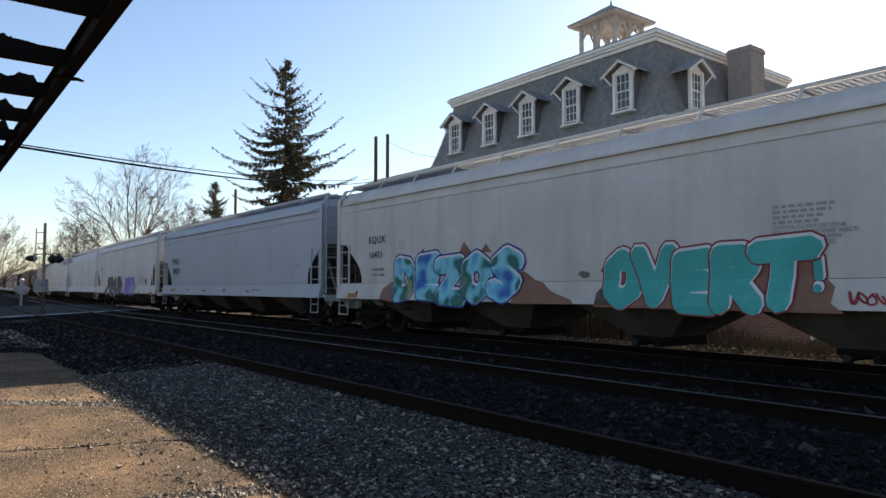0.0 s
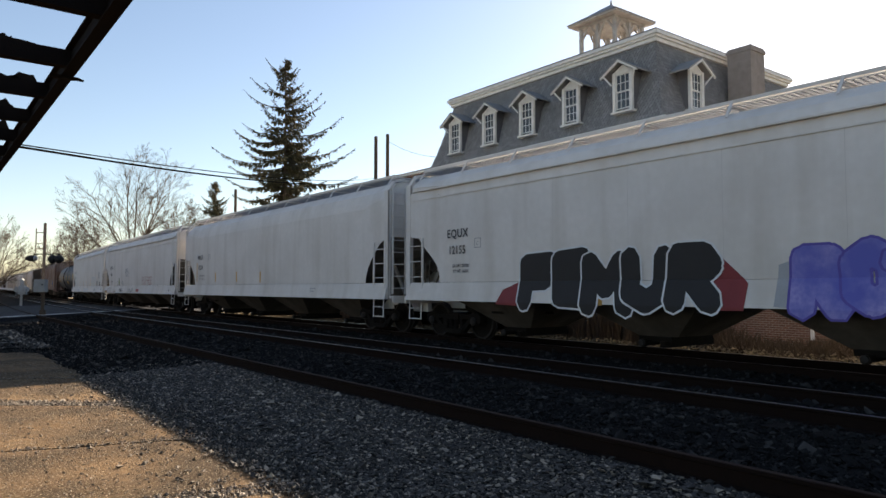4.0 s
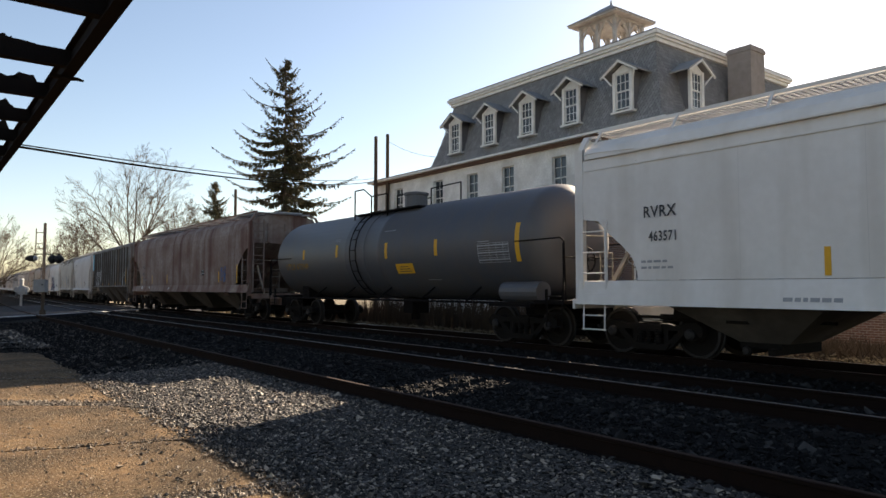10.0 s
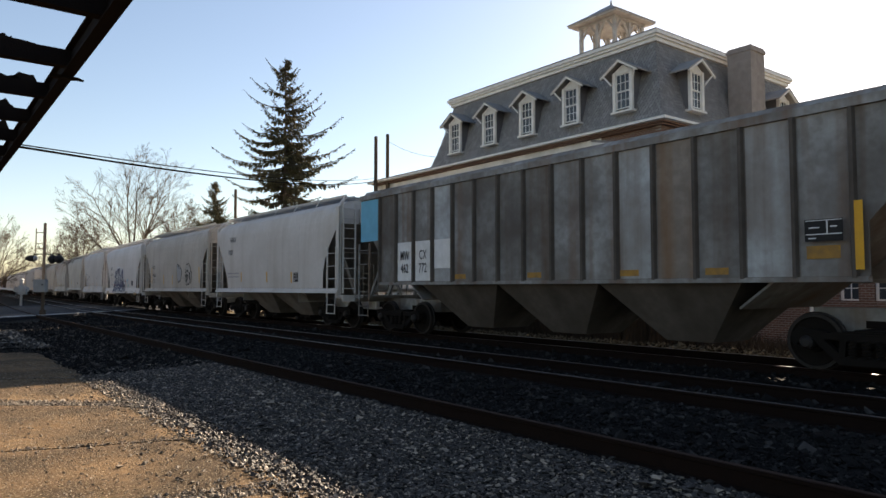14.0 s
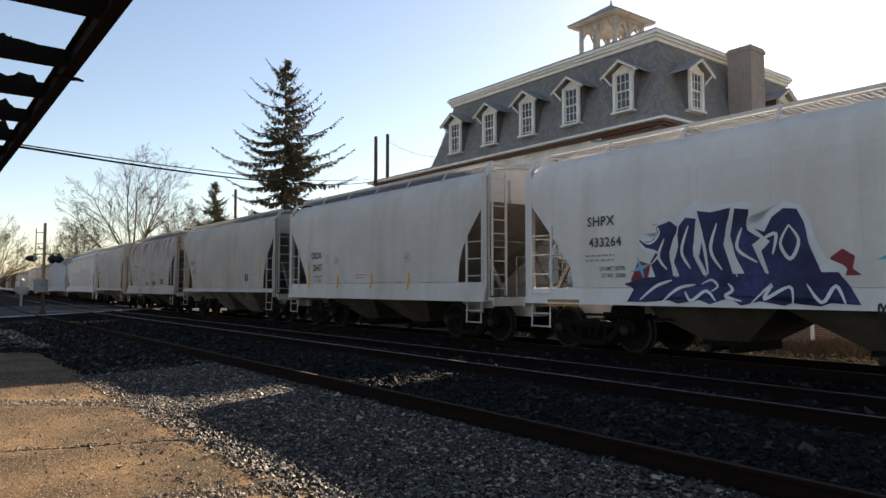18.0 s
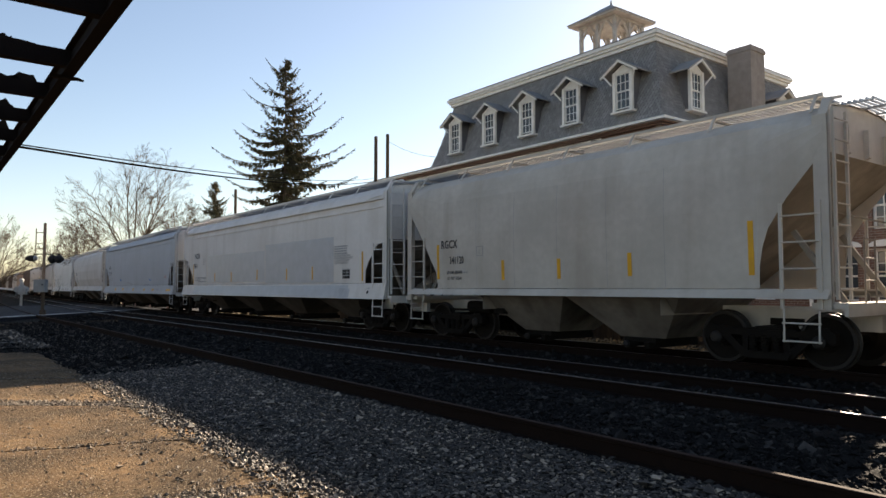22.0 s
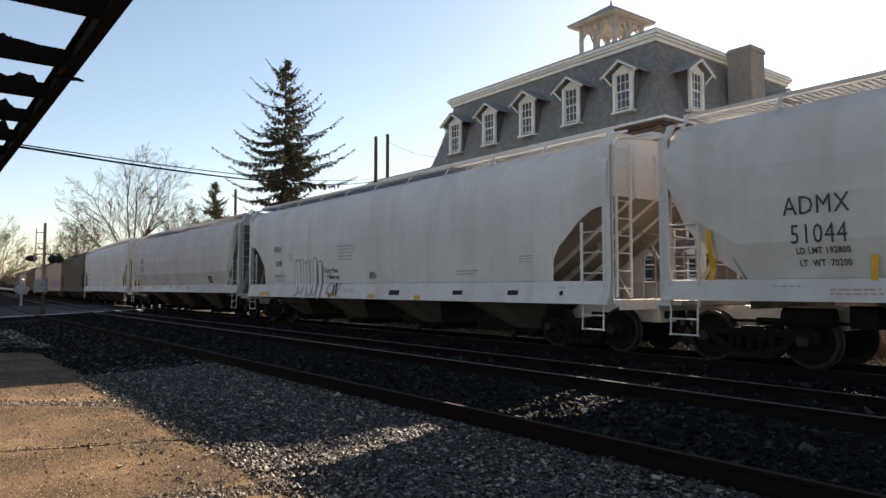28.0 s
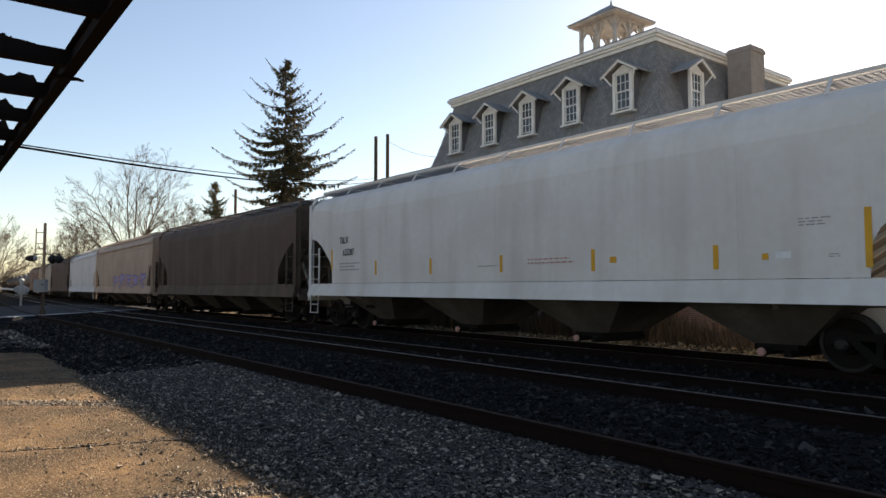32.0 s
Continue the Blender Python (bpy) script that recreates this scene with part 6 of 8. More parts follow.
def hopper(label, x16, L, paint, style="oval", zs=1.48, ze=4.20, zr=4.52, bays=4, bulge=0.015, seam=True, bay_foot=0.9, bay_low=0.36, deep=True, bay_paint=None, sill_paint=None, board_paint=None, gate_mat=None, low=None, marks=None):
    tuck = 0.13 if style == "round" else 0.0
    car = thing("covered_hopper_car", pose(0, MAIN, 0), label, "freight car", "cars of the train")
    pm = P[paint]
    put("hopper_body", shared(("body", L, zs, ze, zr, style, bulge, seam), lambda: body_mesh(L, zs, ze, zr, style, bulge, seam, tuck)), car, mat=pm)
    z0 = low if low is not None else 1.0 if deep else zs - 0.16
    SIDES[car.name] = ((z0, zs - 0.012, zs - 0.004, zs, zs + 0.225 * (ze - zs), zs + 0.5 * (ze - zs), ze - 0.75, ze - 0.45), (1.70, 1.60, 1.597, 1.585 - tuck, 1.58 + bulge * 0.6, 1.58 + bulge, 1.58 + bulge * 0.6, 1.58))
    put("side_sill", shared(("sill", L, z0, zs), lambda: sill_mesh(L, z0, zs)), car, mat=P[sill_paint] if sill_paint else pm)
    if seam:
        for z in (ze - 0.46, ze - 0.21):
            put("side_lip", shared(("lip", L), lambda: lip_mesh(L)), car, pose(0, 0, z), mat=pm)
    span = L - (2.6 if bays == 4 else 5.3)
    blen = span / bays
    top_len = min(blen, 2.9)
    for i in range(bays):
        x = -span / 2 + blen * (i + 0.5)
        b = put("discharge_bay", shared(("bay", blen, bay_low, z0, bay_foot), lambda: bay_mesh(top_len - 0.02, bay_low, z0 + 0.02, bay_foot)), car, pose(x, 0, 0), mat=P[bay_paint or "grime_shade"])
        put("outlet_gate", shared("outlet", gate_mesh), b, pose(0, 0, bay_low))
        put("outlet_cap", shared("outletcap", cap_disc_mesh), b, pose(0, 0, bay_low), "round capped outlet pipe", gate_mat)
    if paint not in ("rust", "brown"):
        count = 6 if L < 12 else 8
        for i in range(1, count):
            x = -L / 2 + 1.5 + (L - 3.0) * i / count
            bm = bmesh.new()
            n = 6
            z_lo, z_hi = zs + 0.02, ze - 0.46
            loft(bm, [[(x - 0.0035, FACE - 0.001, z_lo + (z_hi - z_lo) * q / n), (x + 0.0035, FACE - 0.001, z_lo + (z_hi - z_lo) * q / n)] for q in range(n + 1)])
            hug(car, bm.verts)
            part("panel_seam", bm, M["seam"] if deep else M["print"], car)
    wl = L - 0.3
    put("running_board", shared(("walk", wl), lambda: walk_mesh(wl)), car, pose(0, 0, zr + 0.02), mat=M["galv"])
    put("running_board_edge", shared(("edge", wl), lambda: edge_rail_mesh(wl)), car, pose(0, 0, zr + 0.03), mat=P[board_paint or paint])
    nb = max(4, round(L / 1.85))
    for i in range(nb + 1):
        x = -L / 2 + 0.25 + (L - 0.5) * i / nb
        for q in (0, 180):
            put("running_board_bracket", shared("bracket", stanchion_mesh), car, pose(x, 0, zr, 0, 0, q), mat=P[board_paint or paint])
    put("hatch_cover", shared(("hatch", L - 2.2), lambda: hatch_mesh(L - 2.2)), car, pose(0, 0, zr - 0.01), mat=pm)
    for s in (-1, 1):
        r = pose(s * L / 2, 0, 0, 0, 0, 0 if s > 0 else 180)
        put("end_sheet", shared(("endsheet", zs, ze, zr, style), lambda: end_sheet_mesh(zs, ze, zr, style)), car, r, mat=pm)
        # slope sheets, braces and railings carry the darker colour that stands for shade
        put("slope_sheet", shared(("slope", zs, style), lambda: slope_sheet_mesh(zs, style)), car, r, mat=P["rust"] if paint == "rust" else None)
        for y in (-0.75, 0.0, 0.75):
            put("end_rib", shared(("endrib", zs, ze, style), lambda: end_rib_mesh(zs, ze, style)), car, r @ pose(0, y, 0), mat=pm)
        put("end_platform", shared("endgear", lambda: end_gear_mesh(zr)), car, r, mat=pm)
        for y in (-0.9, 0.9):
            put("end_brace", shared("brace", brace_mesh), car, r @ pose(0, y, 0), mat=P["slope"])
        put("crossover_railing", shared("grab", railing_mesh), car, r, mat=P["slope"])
        for q in (0, 180):
            put("corner_post", shared(("post", ze), lambda: post_mesh(ze)), car, pose(s * L / 2, 0, 0, 0, 0, q), mat=pm)
        put("coupler", shared("coupler", coupler_mesh), car, r)
        put("air_hose", shared("hose", hose_mesh), car, r)
        # ladders on both sides of each end
        x0 = s * (L / 2 - 0.68) if s > 0 else -L / 2 + 0.06
        ladder("ladder", car, pose(x0, FACE - 0.02, 0), 0.6, 1.0, 2.68, 4, pm)
        ladder("ladder", car, pose(x0 + 0.6, -FACE + 0.02, 0, 0, 0, 180), 0.6, 1.0, 2.68, 4, pm)
        ladder("end_ladder", car, pose(s * (L / 2 + 0.1), -1.45 if s > 0 else 1.45, 0, 0, 0, 90 if s > 0 else -90), 0.45, 1.15, ze + 0.1, 9, pm, False)
        truck(car, s * (L / 2 - 1.27))
    put("brake_wheel", shared("brakewheel", brake_wheel_mesh), car, pose(-L / 2 - 0.32, 0.55, 2.15))
    put("brake_gear", shared("brakegear", brake_gear_mesh), car, pose(-L / 2 + 2.4, 0, 0.85))
    if marks is not None:
        SHIFT[car.name] = marks - x16
    CARS.append((car, x16))
    return car


def hose_mesh():
    bm = bmesh.new()
    pts = [(0.3, 0.45, 0.8), (0.42, 0.42, 0.6), (0.55, 0.36, 0.45), (0.66, 0.3, 0.5)]
    for a, b in zip(pts, pts[1:]):
        bar(bm, a, b, 0.03, 6)
    return finish("air_hose", bm, M["rubber"])


def placard(car, x, z, w=0.5, h=0.35, mat=None):
    w, h = w * 0.85, h * 0.85
    p = decal_box(car, "consolidated_stencil", M["black"], x - w / 2, x + w / 2, z, z + h, "small black stencil panel")
    bm = bmesh.new()
    y = FACE - 0.008
    for x0, x1, z0, z1 in ((0.03, 0.97, 0.30, 0.345), (0.58, 0.615, 0.345, 0.95), (0.03, 0.97, 0.93, 0.96), (0.1, 0.3, 0.12, 0.17), (0.68, 0.85, 0.62, 0.68), (0.12, 0.4, 0.60, 0.65)):
        box(bm, x + (x0 - 0.5) * w, x + (x1 - 0.5) * w, y, y + 0.002, z + z0 * h, z + z1 * h)
    hug(car, bm.verts)
    part("stencil_mark", bm, M["white_sheet"], p)


BIG = 18.5
g = [156.2, 136.7, 116.35, 96.6, 76.3, 56.75, 41.0, 19.9, 2.83, -9.6, -21.9, -34.1, -46.75, -59.3, -71.35, -83.8, -104.15, -123.9, -143.2, -162.2, -182.45, -203.0, -221.75, -241.5, -260.0, -279.5, -299.0, -318.3]
c1 = hopper("light grey covered hopper with turquoise and blue graffiti", 166.3, 18.5, "light", marks=166.33)
c2 = hopper("blue-grey covered hopper with plain sides", 146.56, 18.4, "blue", style="pent", marks=(g[0] + g[1]) / 2 + 0.08)
c3 = hopper("white covered hopper with black and purple graffiti", 126.55, 18.9, "white", marks=(g[1] + g[2]) / 2 + 0.08)
c4 = hopper("white covered hopper with yellow reflective stripes", 106.6, 18.7, "white", seam=False, zr=4.6, marks=(g[2] + g[3]) / 2 + 0.08)
c5 = hopper("white covered hopper with small spray tags along the sill", 86.5, 18.9, "white", marks=(g[3] + g[4]) / 2 + 0.08)
c6 = hopper("light grey covered hopper with patched grey paint", 66.48, 18.8, "white", marks=(g[4] + g[5]) / 2 + 0.08)


def tank_car(label, x16):
    L = 14.9
    car = thing("tank_car", pose(0, MAIN, 0), label, "freight car", "cars of the train")
    bm = bmesh.new()
    R, zc = 1.42, 2.45
    head = [(max(0.001, R * math.sin(i / 8 * math.pi / 2)), 0.75 * (1 - math.cos(i / 8 * math.pi / 2))) for i in range(9)]
    prof = [(r, -7.85 + w) for r, w in head] + [(R, -0.12), (R + 0.012, -0.11), (R + 0.012, 0.11), (R, 0.12)] + [(r, 7.0 - w) for r, w in head[::-1]]
    lathe(bm, prof, 48, "x", (0, 0, zc))
    part("tank", bm, P["tank"], car, "black cylindrical tank", smooth=True)
    bm = bmesh.new()
    lathe(bm, [(0.36, 0.0), (0.36, 0.42), (0.40, 0.43), (0.40, 0.5), (0.1, 0.56), (0.001, 0.56)], 20, "z", (0, 0, zc + R - 0.05))
    part("dome_housing", bm, P["tank"], car)
    bm = bmesh.new()
    for s in (-1, 1):
        box(bm, -2.4, 1.3, s * 0.62 - 0.22, s * 0.62 + 0.22, zc + R - 0.14, zc + R - 0.10)
        for x in (-2.35, -1.3, -0.35):
            bar(bm, (x, s * 0.85, zc + 1.08), (x, s * 0.85, zc + R + (0.72 if x < -2 or s > 0 else 0.42)), 0.024, 6)
        bar(bm, (-2.35, s * 0.85, zc + R + 0.70), (-1.8, s * 0.85, zc + R + 0.70), 0.022, 6)
        bar(bm, (-1.8, s * 0.85, zc + R + 0.70), (-1.3, s * 0.85, zc + R + 0.42), 0.022, 6)
        bar(bm, (-1.3, s * 0.85, zc + R + 0.42), (-0.35, s * 0.85, zc + R + 0.42), 0.022, 6)
    bar(bm, (1.2, 0.85, zc + 1.08), (1.2, 0.85, zc + R + 0.75), 0.024, 6)
    bar(bm, (-0.35, 0.85, zc + R + 0.72), (1.2, 0.85, zc + R + 0.75), 0.022, 6)
    part("top_platform", bm, M["dark_steel"], car, "black railed platform round the dome")
    for s in (-1, 1):
        bm = bmesh.new()
        arc = [(math.cos(a_) * (R + 0.08), math.sin(a_) * (R + 0.08)) for a_ in [radians(-62 + 13 * q) for q in range(11)]]
        for x in (-1.58, -1.22):
            for (ya, za), (yb, zb) in zip(arc, arc[1:]):
                bar(bm, (x, s * ya, zc + za), (x, s * yb, zc + zb), 0.02, 5)
        tank_ladder = part("ladder", bm, M["dark_steel"], car, "black ladder curved over the tank")
        for ya, za in arc[:-1]:
            bm = bmesh.new()
            bar(bm, (-1.58, s * ya, zc + za), (-1.22, s * ya, zc + za), 0.014, 5)
            part("rung", bm, M["dark_steel"], tank_ladder)
        bm = bmesh.new()
        box(bm, s * 7.6 - 2.4, s * 7.6 + 0.25, -0.28, 0.28, 0.62, 1.0)
        box(bm, s * 7.05 - 0.35, s * 7.05 + 0.6, -1.5, 1.5, 0.98, 1.06)
        prism(bm, [(s * 5.75 - 0.3, 0.95), (s * 5.75 + 0.3, 0.95), (s * 5.75 + 0.22, 1.5), (s * 5.75 - 0.22, 1.5)], -0.95, 0.95)
        part("stub_sill", bm, M["dark_steel"], car)
        r = pose(s * (L / 2 + 0.2), 0, 0, 0, 0, 0 if s > 0 else 180)
        put("coupler", shared("coupler", coupler_mesh), car, r)
        put("air_hose", shared("hose", hose_mesh), car, r)
        ladder("ladder", car, pose(s * 7.4 - 0.25, -1.55, 0), 0.5, 1.0, 1.3, 1, M["dark_steel"])
        bm = bmesh.new()
        for y in (-1.52, 1.52):
            bar(bm, (s * 6.0, y * 0.93, 2.42), (s * 7.55, y, 2.42), 0.018, 6)
            bar(bm, (s * 7.55, y, 2.42), (s * 7.66, y, 2.34), 0.018, 6)
            bar(bm, (s * 7.66, y, 2.34), (s * 7.70, y, 1.06), 0.018, 6)
        part("corner_handrail", bm, M["dark_steel"], car, "black handrail round the tank's end")
        bm = bmesh.new()
        bar(bm, (s * 7.62, -1.5, 2.0), (s * 7.62, 1.5, 2.0), 0.018, 6)
        for y in (-1.5, 1.5):
            bar(bm, (s * 7.62, y, 1.05), (s * 7.62, y, 2.3), 0.02, 6)
        part("end_railing", bm, M["dark_steel"], car)
        truck(car, 5.85 if s > 0 else -6.15)
    put("brake_wheel", shared("brakewheel", brake_wheel_mesh), car, pose(7.62, -0.75, 1.95), mat=M["dark_steel"])
    bm = bmesh.new()
    bar(bm, (5.5, -1.22, 1.24), (6.75, -1.22, 1.24), 0.24, 16)
    part("air_reservoir", bm, P["tank"], car)
    bm = bmesh.new()
    box(bm, -0.25, 0.25, -0.3, 0.3, 0.55, 1.1)
    bar(bm, (0, 0, 0.35), (0, 0, 0.6), 0.14, 10)
    part("bottom_outlet", bm, M["dark_steel"], car)

    def on_tank(name, mat, x0, x1, z0, z1, label, n=8, out=0.006):
        bm = bmesh.new()
        rows = []
        for i in range(n + 1):
            z = z0 + (z1 - z0) * i / n
            y = -math.sqrt(R * R - (z - zc) ** 2) - out
            rows.append([(x0, y, z), (x1, y, z)])
        loft(bm, rows)
        return part(name, bm, mat, car, label)
    for x, z0, z1 in ((-5.0, 2.34, 2.69), (-2.57, 2.34, 2.75), (0.45, 2.2, 2.67), (2.92, 2.2, 2.64)):
        on_tank("reflector_stripe", M["yellow"], x - 0.07, x + 0.07, z0, z1, "yellow reflective stripe")
    on_tank("reflector_stripe", M["yellow"], 6.02, 6.17, 1.95, 2.86, "tall yellow reflective stripe")
    p = on_tank("hazard_placard", M["yellow"], 0.88, 1.75, 1.75, 2.03, "yellow warning panel")
    for k in range(3):
        z = 1.80 + 0.065 * k
        on_tank("hazard_print", M["lettering"], 1.0 + 0.05 * k, 1.62 - 0.06 * k, z, z + 0.022, "line of black print", 1, 0.010)
    for i in range(9):
        z = 1.95 + 0.0585 * i
        on_tank("test_data_line", SPRAY["grey"], 4.68, 5.80, z, z + (0.024 if i % 3 == 1 else 0.009), "", 1, 0.010)
    for x in (4.67, 5.1, 5.35, 5.6, 5.79):
        on_tank("test_data_line", SPRAY["grey"], x, x + 0.014, 1.95, 2.43, "", 4, 0.011)
    for x0, x1, z in ((0.2, 0.8, 3.02), (-2.75, -2.4, 2.92), (-2.75, -2.4, 2.86), (2.2, 2.8, 1.55), (4.68, 5.1, 2.47)):
        on_tank("small_print", M["print"], x0, x1, z, z + 0.018, "", 1)
    # a wide weld band with the ladder beside it
    bm = bmesh.new()
    lathe(bm, [(R + 0.002, -2.02), (R + 0.02, -2.0), (R + 0.02, -0.82), (R + 0.002, -0.80)], 48, "x", (0, 0, zc))
    part("tank_band", bm, P["tank"], car, "raised band round the tank", smooth=False)
    bm = bmesh.new()
    for s in (-1, 1):
        bar(bm, (-6.9, s * 1.42, 0.98), (6.9, s * 1.42, 0.98), 0.035, 6)
        box(bm, -6.4, -5.2, s * 1.42 - 0.1, s * 1.42 + 0.1, 0.90, 0.97)
        box(bm, 5.2, 6.6, s * 1.42 - 0.1, s * 1.42 + 0.1, 0.90, 0.97)
        for x in (-4.2, -2.2, 0, 2.2, 4.2):
            bar(bm, (x, s * 1.42, 0.98), (x, s * 0.9, 1.35), 0.025, 5)
    part("bottom_handrail", bm, M["dark_steel"], car, "long black handrail under the tank")
    me = text_mesh("UTLX 672949", 0.30, M["yellow_letter"], 0.006)
    me.transform(Matrix.Translation((-5.58, -R - 0.012, 2.0)) @ Matrix.Rotation(radians(90), 4, "X") @ Matrix.Diagonal((0.98, 1, 1, 1)))
    for v in me.vertices:
        v.co.y = -math.sqrt(max(0.1, R * R - (v.co.z - zc) ** 2)) - 0.012
    put("lettering", me, car)
    CARS.append((car, x16))
    return car


c7 = tank_car("black cylindrical tank car with yellow stripes", (g[5] + g[6]) / 2)
c8 = hopper("rust-stained grey covered hopper", 29.9, 18.8, "rust", style="poly", ze=4.08, zr=4.46, seam=False, marks=(g[6] + g[7]) / 2 + 0.08, low=1.14)


def ribbed_car(label, x16):
    L, z0, z1 = 15.6, 1.48, 4.16
    car = thing("ribbed_hopper_car", pose(0, MAIN, 0), label, "freight car", "cars of the train")
    bm = bmesh.new()
    for s in (-1, 1):
        prism(bm, [(-L / 2, z1), (L / 2, z1), (L / 2, z1 - 0.6), (L / 2 - 1.13, 2.3), (L / 2 - 1.13, z0), (-L / 2 + 1.13, z0), (-L / 2 + 1.13, 2.3), (-L / 2, z1 - 0.6)][::-1], s * 1.50, s * 1.46)
    part("side_sheet", bm, P["rib_dark"], car, "streaked grimy side sheets")
    tones = ("rib_dark", "rib", "rib", "rib_pale", "rib", "rib_dark", "rib_dark", "rib_dark", "rib", "rib", "rib_pale", "rib_rust", "rib_dark", "rib_pale", "rib")
    first, gap = -6.65, 0.876
    for i in range(15):
        xa, xb = first + gap * i + 0.07, first + gap * (i + 1) - 0.07
        for s in (-1, 1):
            bm = bmesh.new()
            prism(bm, [(xa, z0 + 0.03), (xb, z0 + 0.03), (xb, z1 - 0.13), (xa, z1 - 0.13)], s * 1.505, s * 1.50)
            part("side_panel", bm, P[tones[i] if s < 0 else "rib"], car)
    for s in (-1, 1):
        bm = bmesh.new()
        box(bm, min(s * (L / 2 - 0.03), s * L / 2), max(s * (L / 2 - 0.03), s * L / 2), -1.455, 1.455, 3.36, z1)
        part("end_sheet", bm, P["rib"], car)
        bm = bmesh.new()
        quad_solid(bm, [(s * (L / 2 - 0.05), -1.44, 3.4), (s * (L / 2 - 0.05), 1.44, 3.4), (s * (L / 2 - 3.2), 1.44, 1.0), (s * (L / 2 - 3.2), -1.44, 1.0)], 0.04)
        part("slope_sheet", bm, P["rib_dark"], car)
    bm = bmesh.new()
    prism(bm, [(-1.46, z1), (1.46, z1), (1.3, z1 + 0.16), (0, z1 + 0.3), (-1.3, z1 + 0.16)], -L / 2, L / 2, axis="x")
    part("roof", bm, P["rib"], car)
    bm = bmesh.new()
    for s in (-1, 1):
        box(bm, -L / 2, L / 2, s * 1.50 - 0.06, s * 1.50 + 0.06, z1 - 0.12, z1 + 0.02)
        box(bm, -L / 2 + 1.13, L / 2 - 1.13, s * 1.50 - 0.07, s * 1.50 + 0.07, z0 - 0.06, z0 + 0.02)
    part("side_chord", bm, P["rib"], car)
    rib = bmesh.new()
    prism(rib, [(-0.045, -1.5), (0.045, -1.5), (0.028, -1.59), (-0.028, -1.59)], z0, z1 - 0.12)
    for v in rib.verts:
        v.co = Vector((v.co.x, v.co.z, v.co.y))
    rib_me = finish("side_rib", rib, P["grime_shade"])
    for i in range(16):
        x = first + gap * i
        for s in (0, 180):
            put("side_rib", rib_me, car, pose(x, 0, 0, 0, 0, s))
    for i in range(3):
        x = -3.1 + 3.1 * i
        put("discharge_bay", shared("ribbay", lambda: bay_mesh(3.08, 0.3, z0 - 0.06, 1.0)), car, pose(x, 0, 0), mat=P["grime_shade"])
    for s in (-1, 1):
        r = pose(s * L / 2, 0, 0, 0, 0, 0 if s > 0 else 180)
        put("end_platform", shared("endgear", lambda: end_gear_mesh(4)), car, r, mat=P["rib"])
        for y in (-1.15, -0.5, 0.5, 1.15):
            put("end_brace", shared("brace", brace_mesh), car, r @ pose(0, y, 0), mat=P["rib"])
        put("crossover_railing", shared("grab", railing_mesh), car, r, mat=P["rib"])
        put("corner_post", shared(("post", 4.0), lambda: post_mesh(4.0)), car, r, mat=P["rib"])
        put("coupler", shared("coupler", coupler_mesh), car, r)
        x0 = s * (L / 2 - 0.68) if s > 0 else -L / 2 + 0.06
        ladder("ladder", car, pose(x0, FACE, 0), 0.6, 1.0, 2.68, 4, P["rib"])
        truck(car, s * (L / 2 - 1.38))
    decal_box(car, "white_panel", M["white_sheet"], -5.71, -4.96, 1.53, 2.62, "white number panel", out=-0.088)
    decal_box(car, "white_panel", M["white_sheet"], -4.83, -4.09, 1.53, 2.62, "white number panel", out=-0.088)
    decal_box(car, "white_panel", M["white_sheet"], -3.95, -3.21, 1.85, 2.62, "white number panel", out=-0.088)
    for tx, x in (("MW", -5.335), ("CX", -4.46)):
        lettering(car, tx, x, 2.12, 0.36, width=0.66, out=-0.084)
    for tx, x in (("462", -5.335), ("772", -4.46)):
        lettering(car, tx, x, 1.76, 0.36, width=0.66, out=-0.084)
    decal_box(car, "blue_panel", SPRAY["sky"], -7.78, -6.72, 2.75, z1 - 0.15, "faded light blue panel", out=-0.088)
    for x in (4.8, 7.45, 10.05, 11.9):
        decal_box(car, "reflector_stripe", M["yellow_old"], -7.65 + x - 0.22, -7.65 + x + 0.22, 1.56, 1.68, "dirty yellow reflective strip", out=-0.088)
    decal_box(car, "reflector_stripe", M["yellow"], 6.52, 6.64, 1.6, 2.62, "tall yellow reflective stripe", out=0.0)
    decal_box(car, "reflector_stripe", M["yellow_old"], 5.78, 6.28, 1.78, 1.98, "dirty yellow reflective strip", out=-0.088)
    placard(car, 6.08, 2.04, 0.66, 0.40)
    CARS.append((car, x16))
    return car


c9 = ribbed_car("grimy blue-grey ribbed hopper with white number panels", (g[7] + g[8]) / 2)
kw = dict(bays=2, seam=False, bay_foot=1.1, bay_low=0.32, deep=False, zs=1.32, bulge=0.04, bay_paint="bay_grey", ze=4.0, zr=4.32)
c10 = hopper("light grey two-bay covered hopper", -3.32, 11.15, "light", style="long", **kw, marks=(g[8] + g[9]) / 2 + 0.08)
c11 = hopper("dusty grey two-bay covered hopper with dark painted figures", -15.7, 11.0, "warm", style="long", **kw, marks=(g[9] + g[10]) / 2 + 0.08)
c12 = hopper("white two-bay covered hopper with purple graffiti", -28.03, 11.05, "white", style="tall", zs=1.34, bays=2, seam=False, bulge=0.04, ze=3.95, zr=4.27, marks=(g[10] + g[11]) / 2 + 0.08)
c13 = hopper("light grey two-bay covered hopper with round emblems", -40.5, 10.8, "light", style="long", bays=2, seam=False, bulge=0.04, ze=4.06, zr=4.38, marks=(g[11] + g[12]) / 2 + 0.08)
c14 = hopper("dusty grey two-bay covered hopper with yellow stripes", -52.9, 11.0, "warm", style="long", **kw, marks=(g[12] + g[13]) / 2 + 0.08)
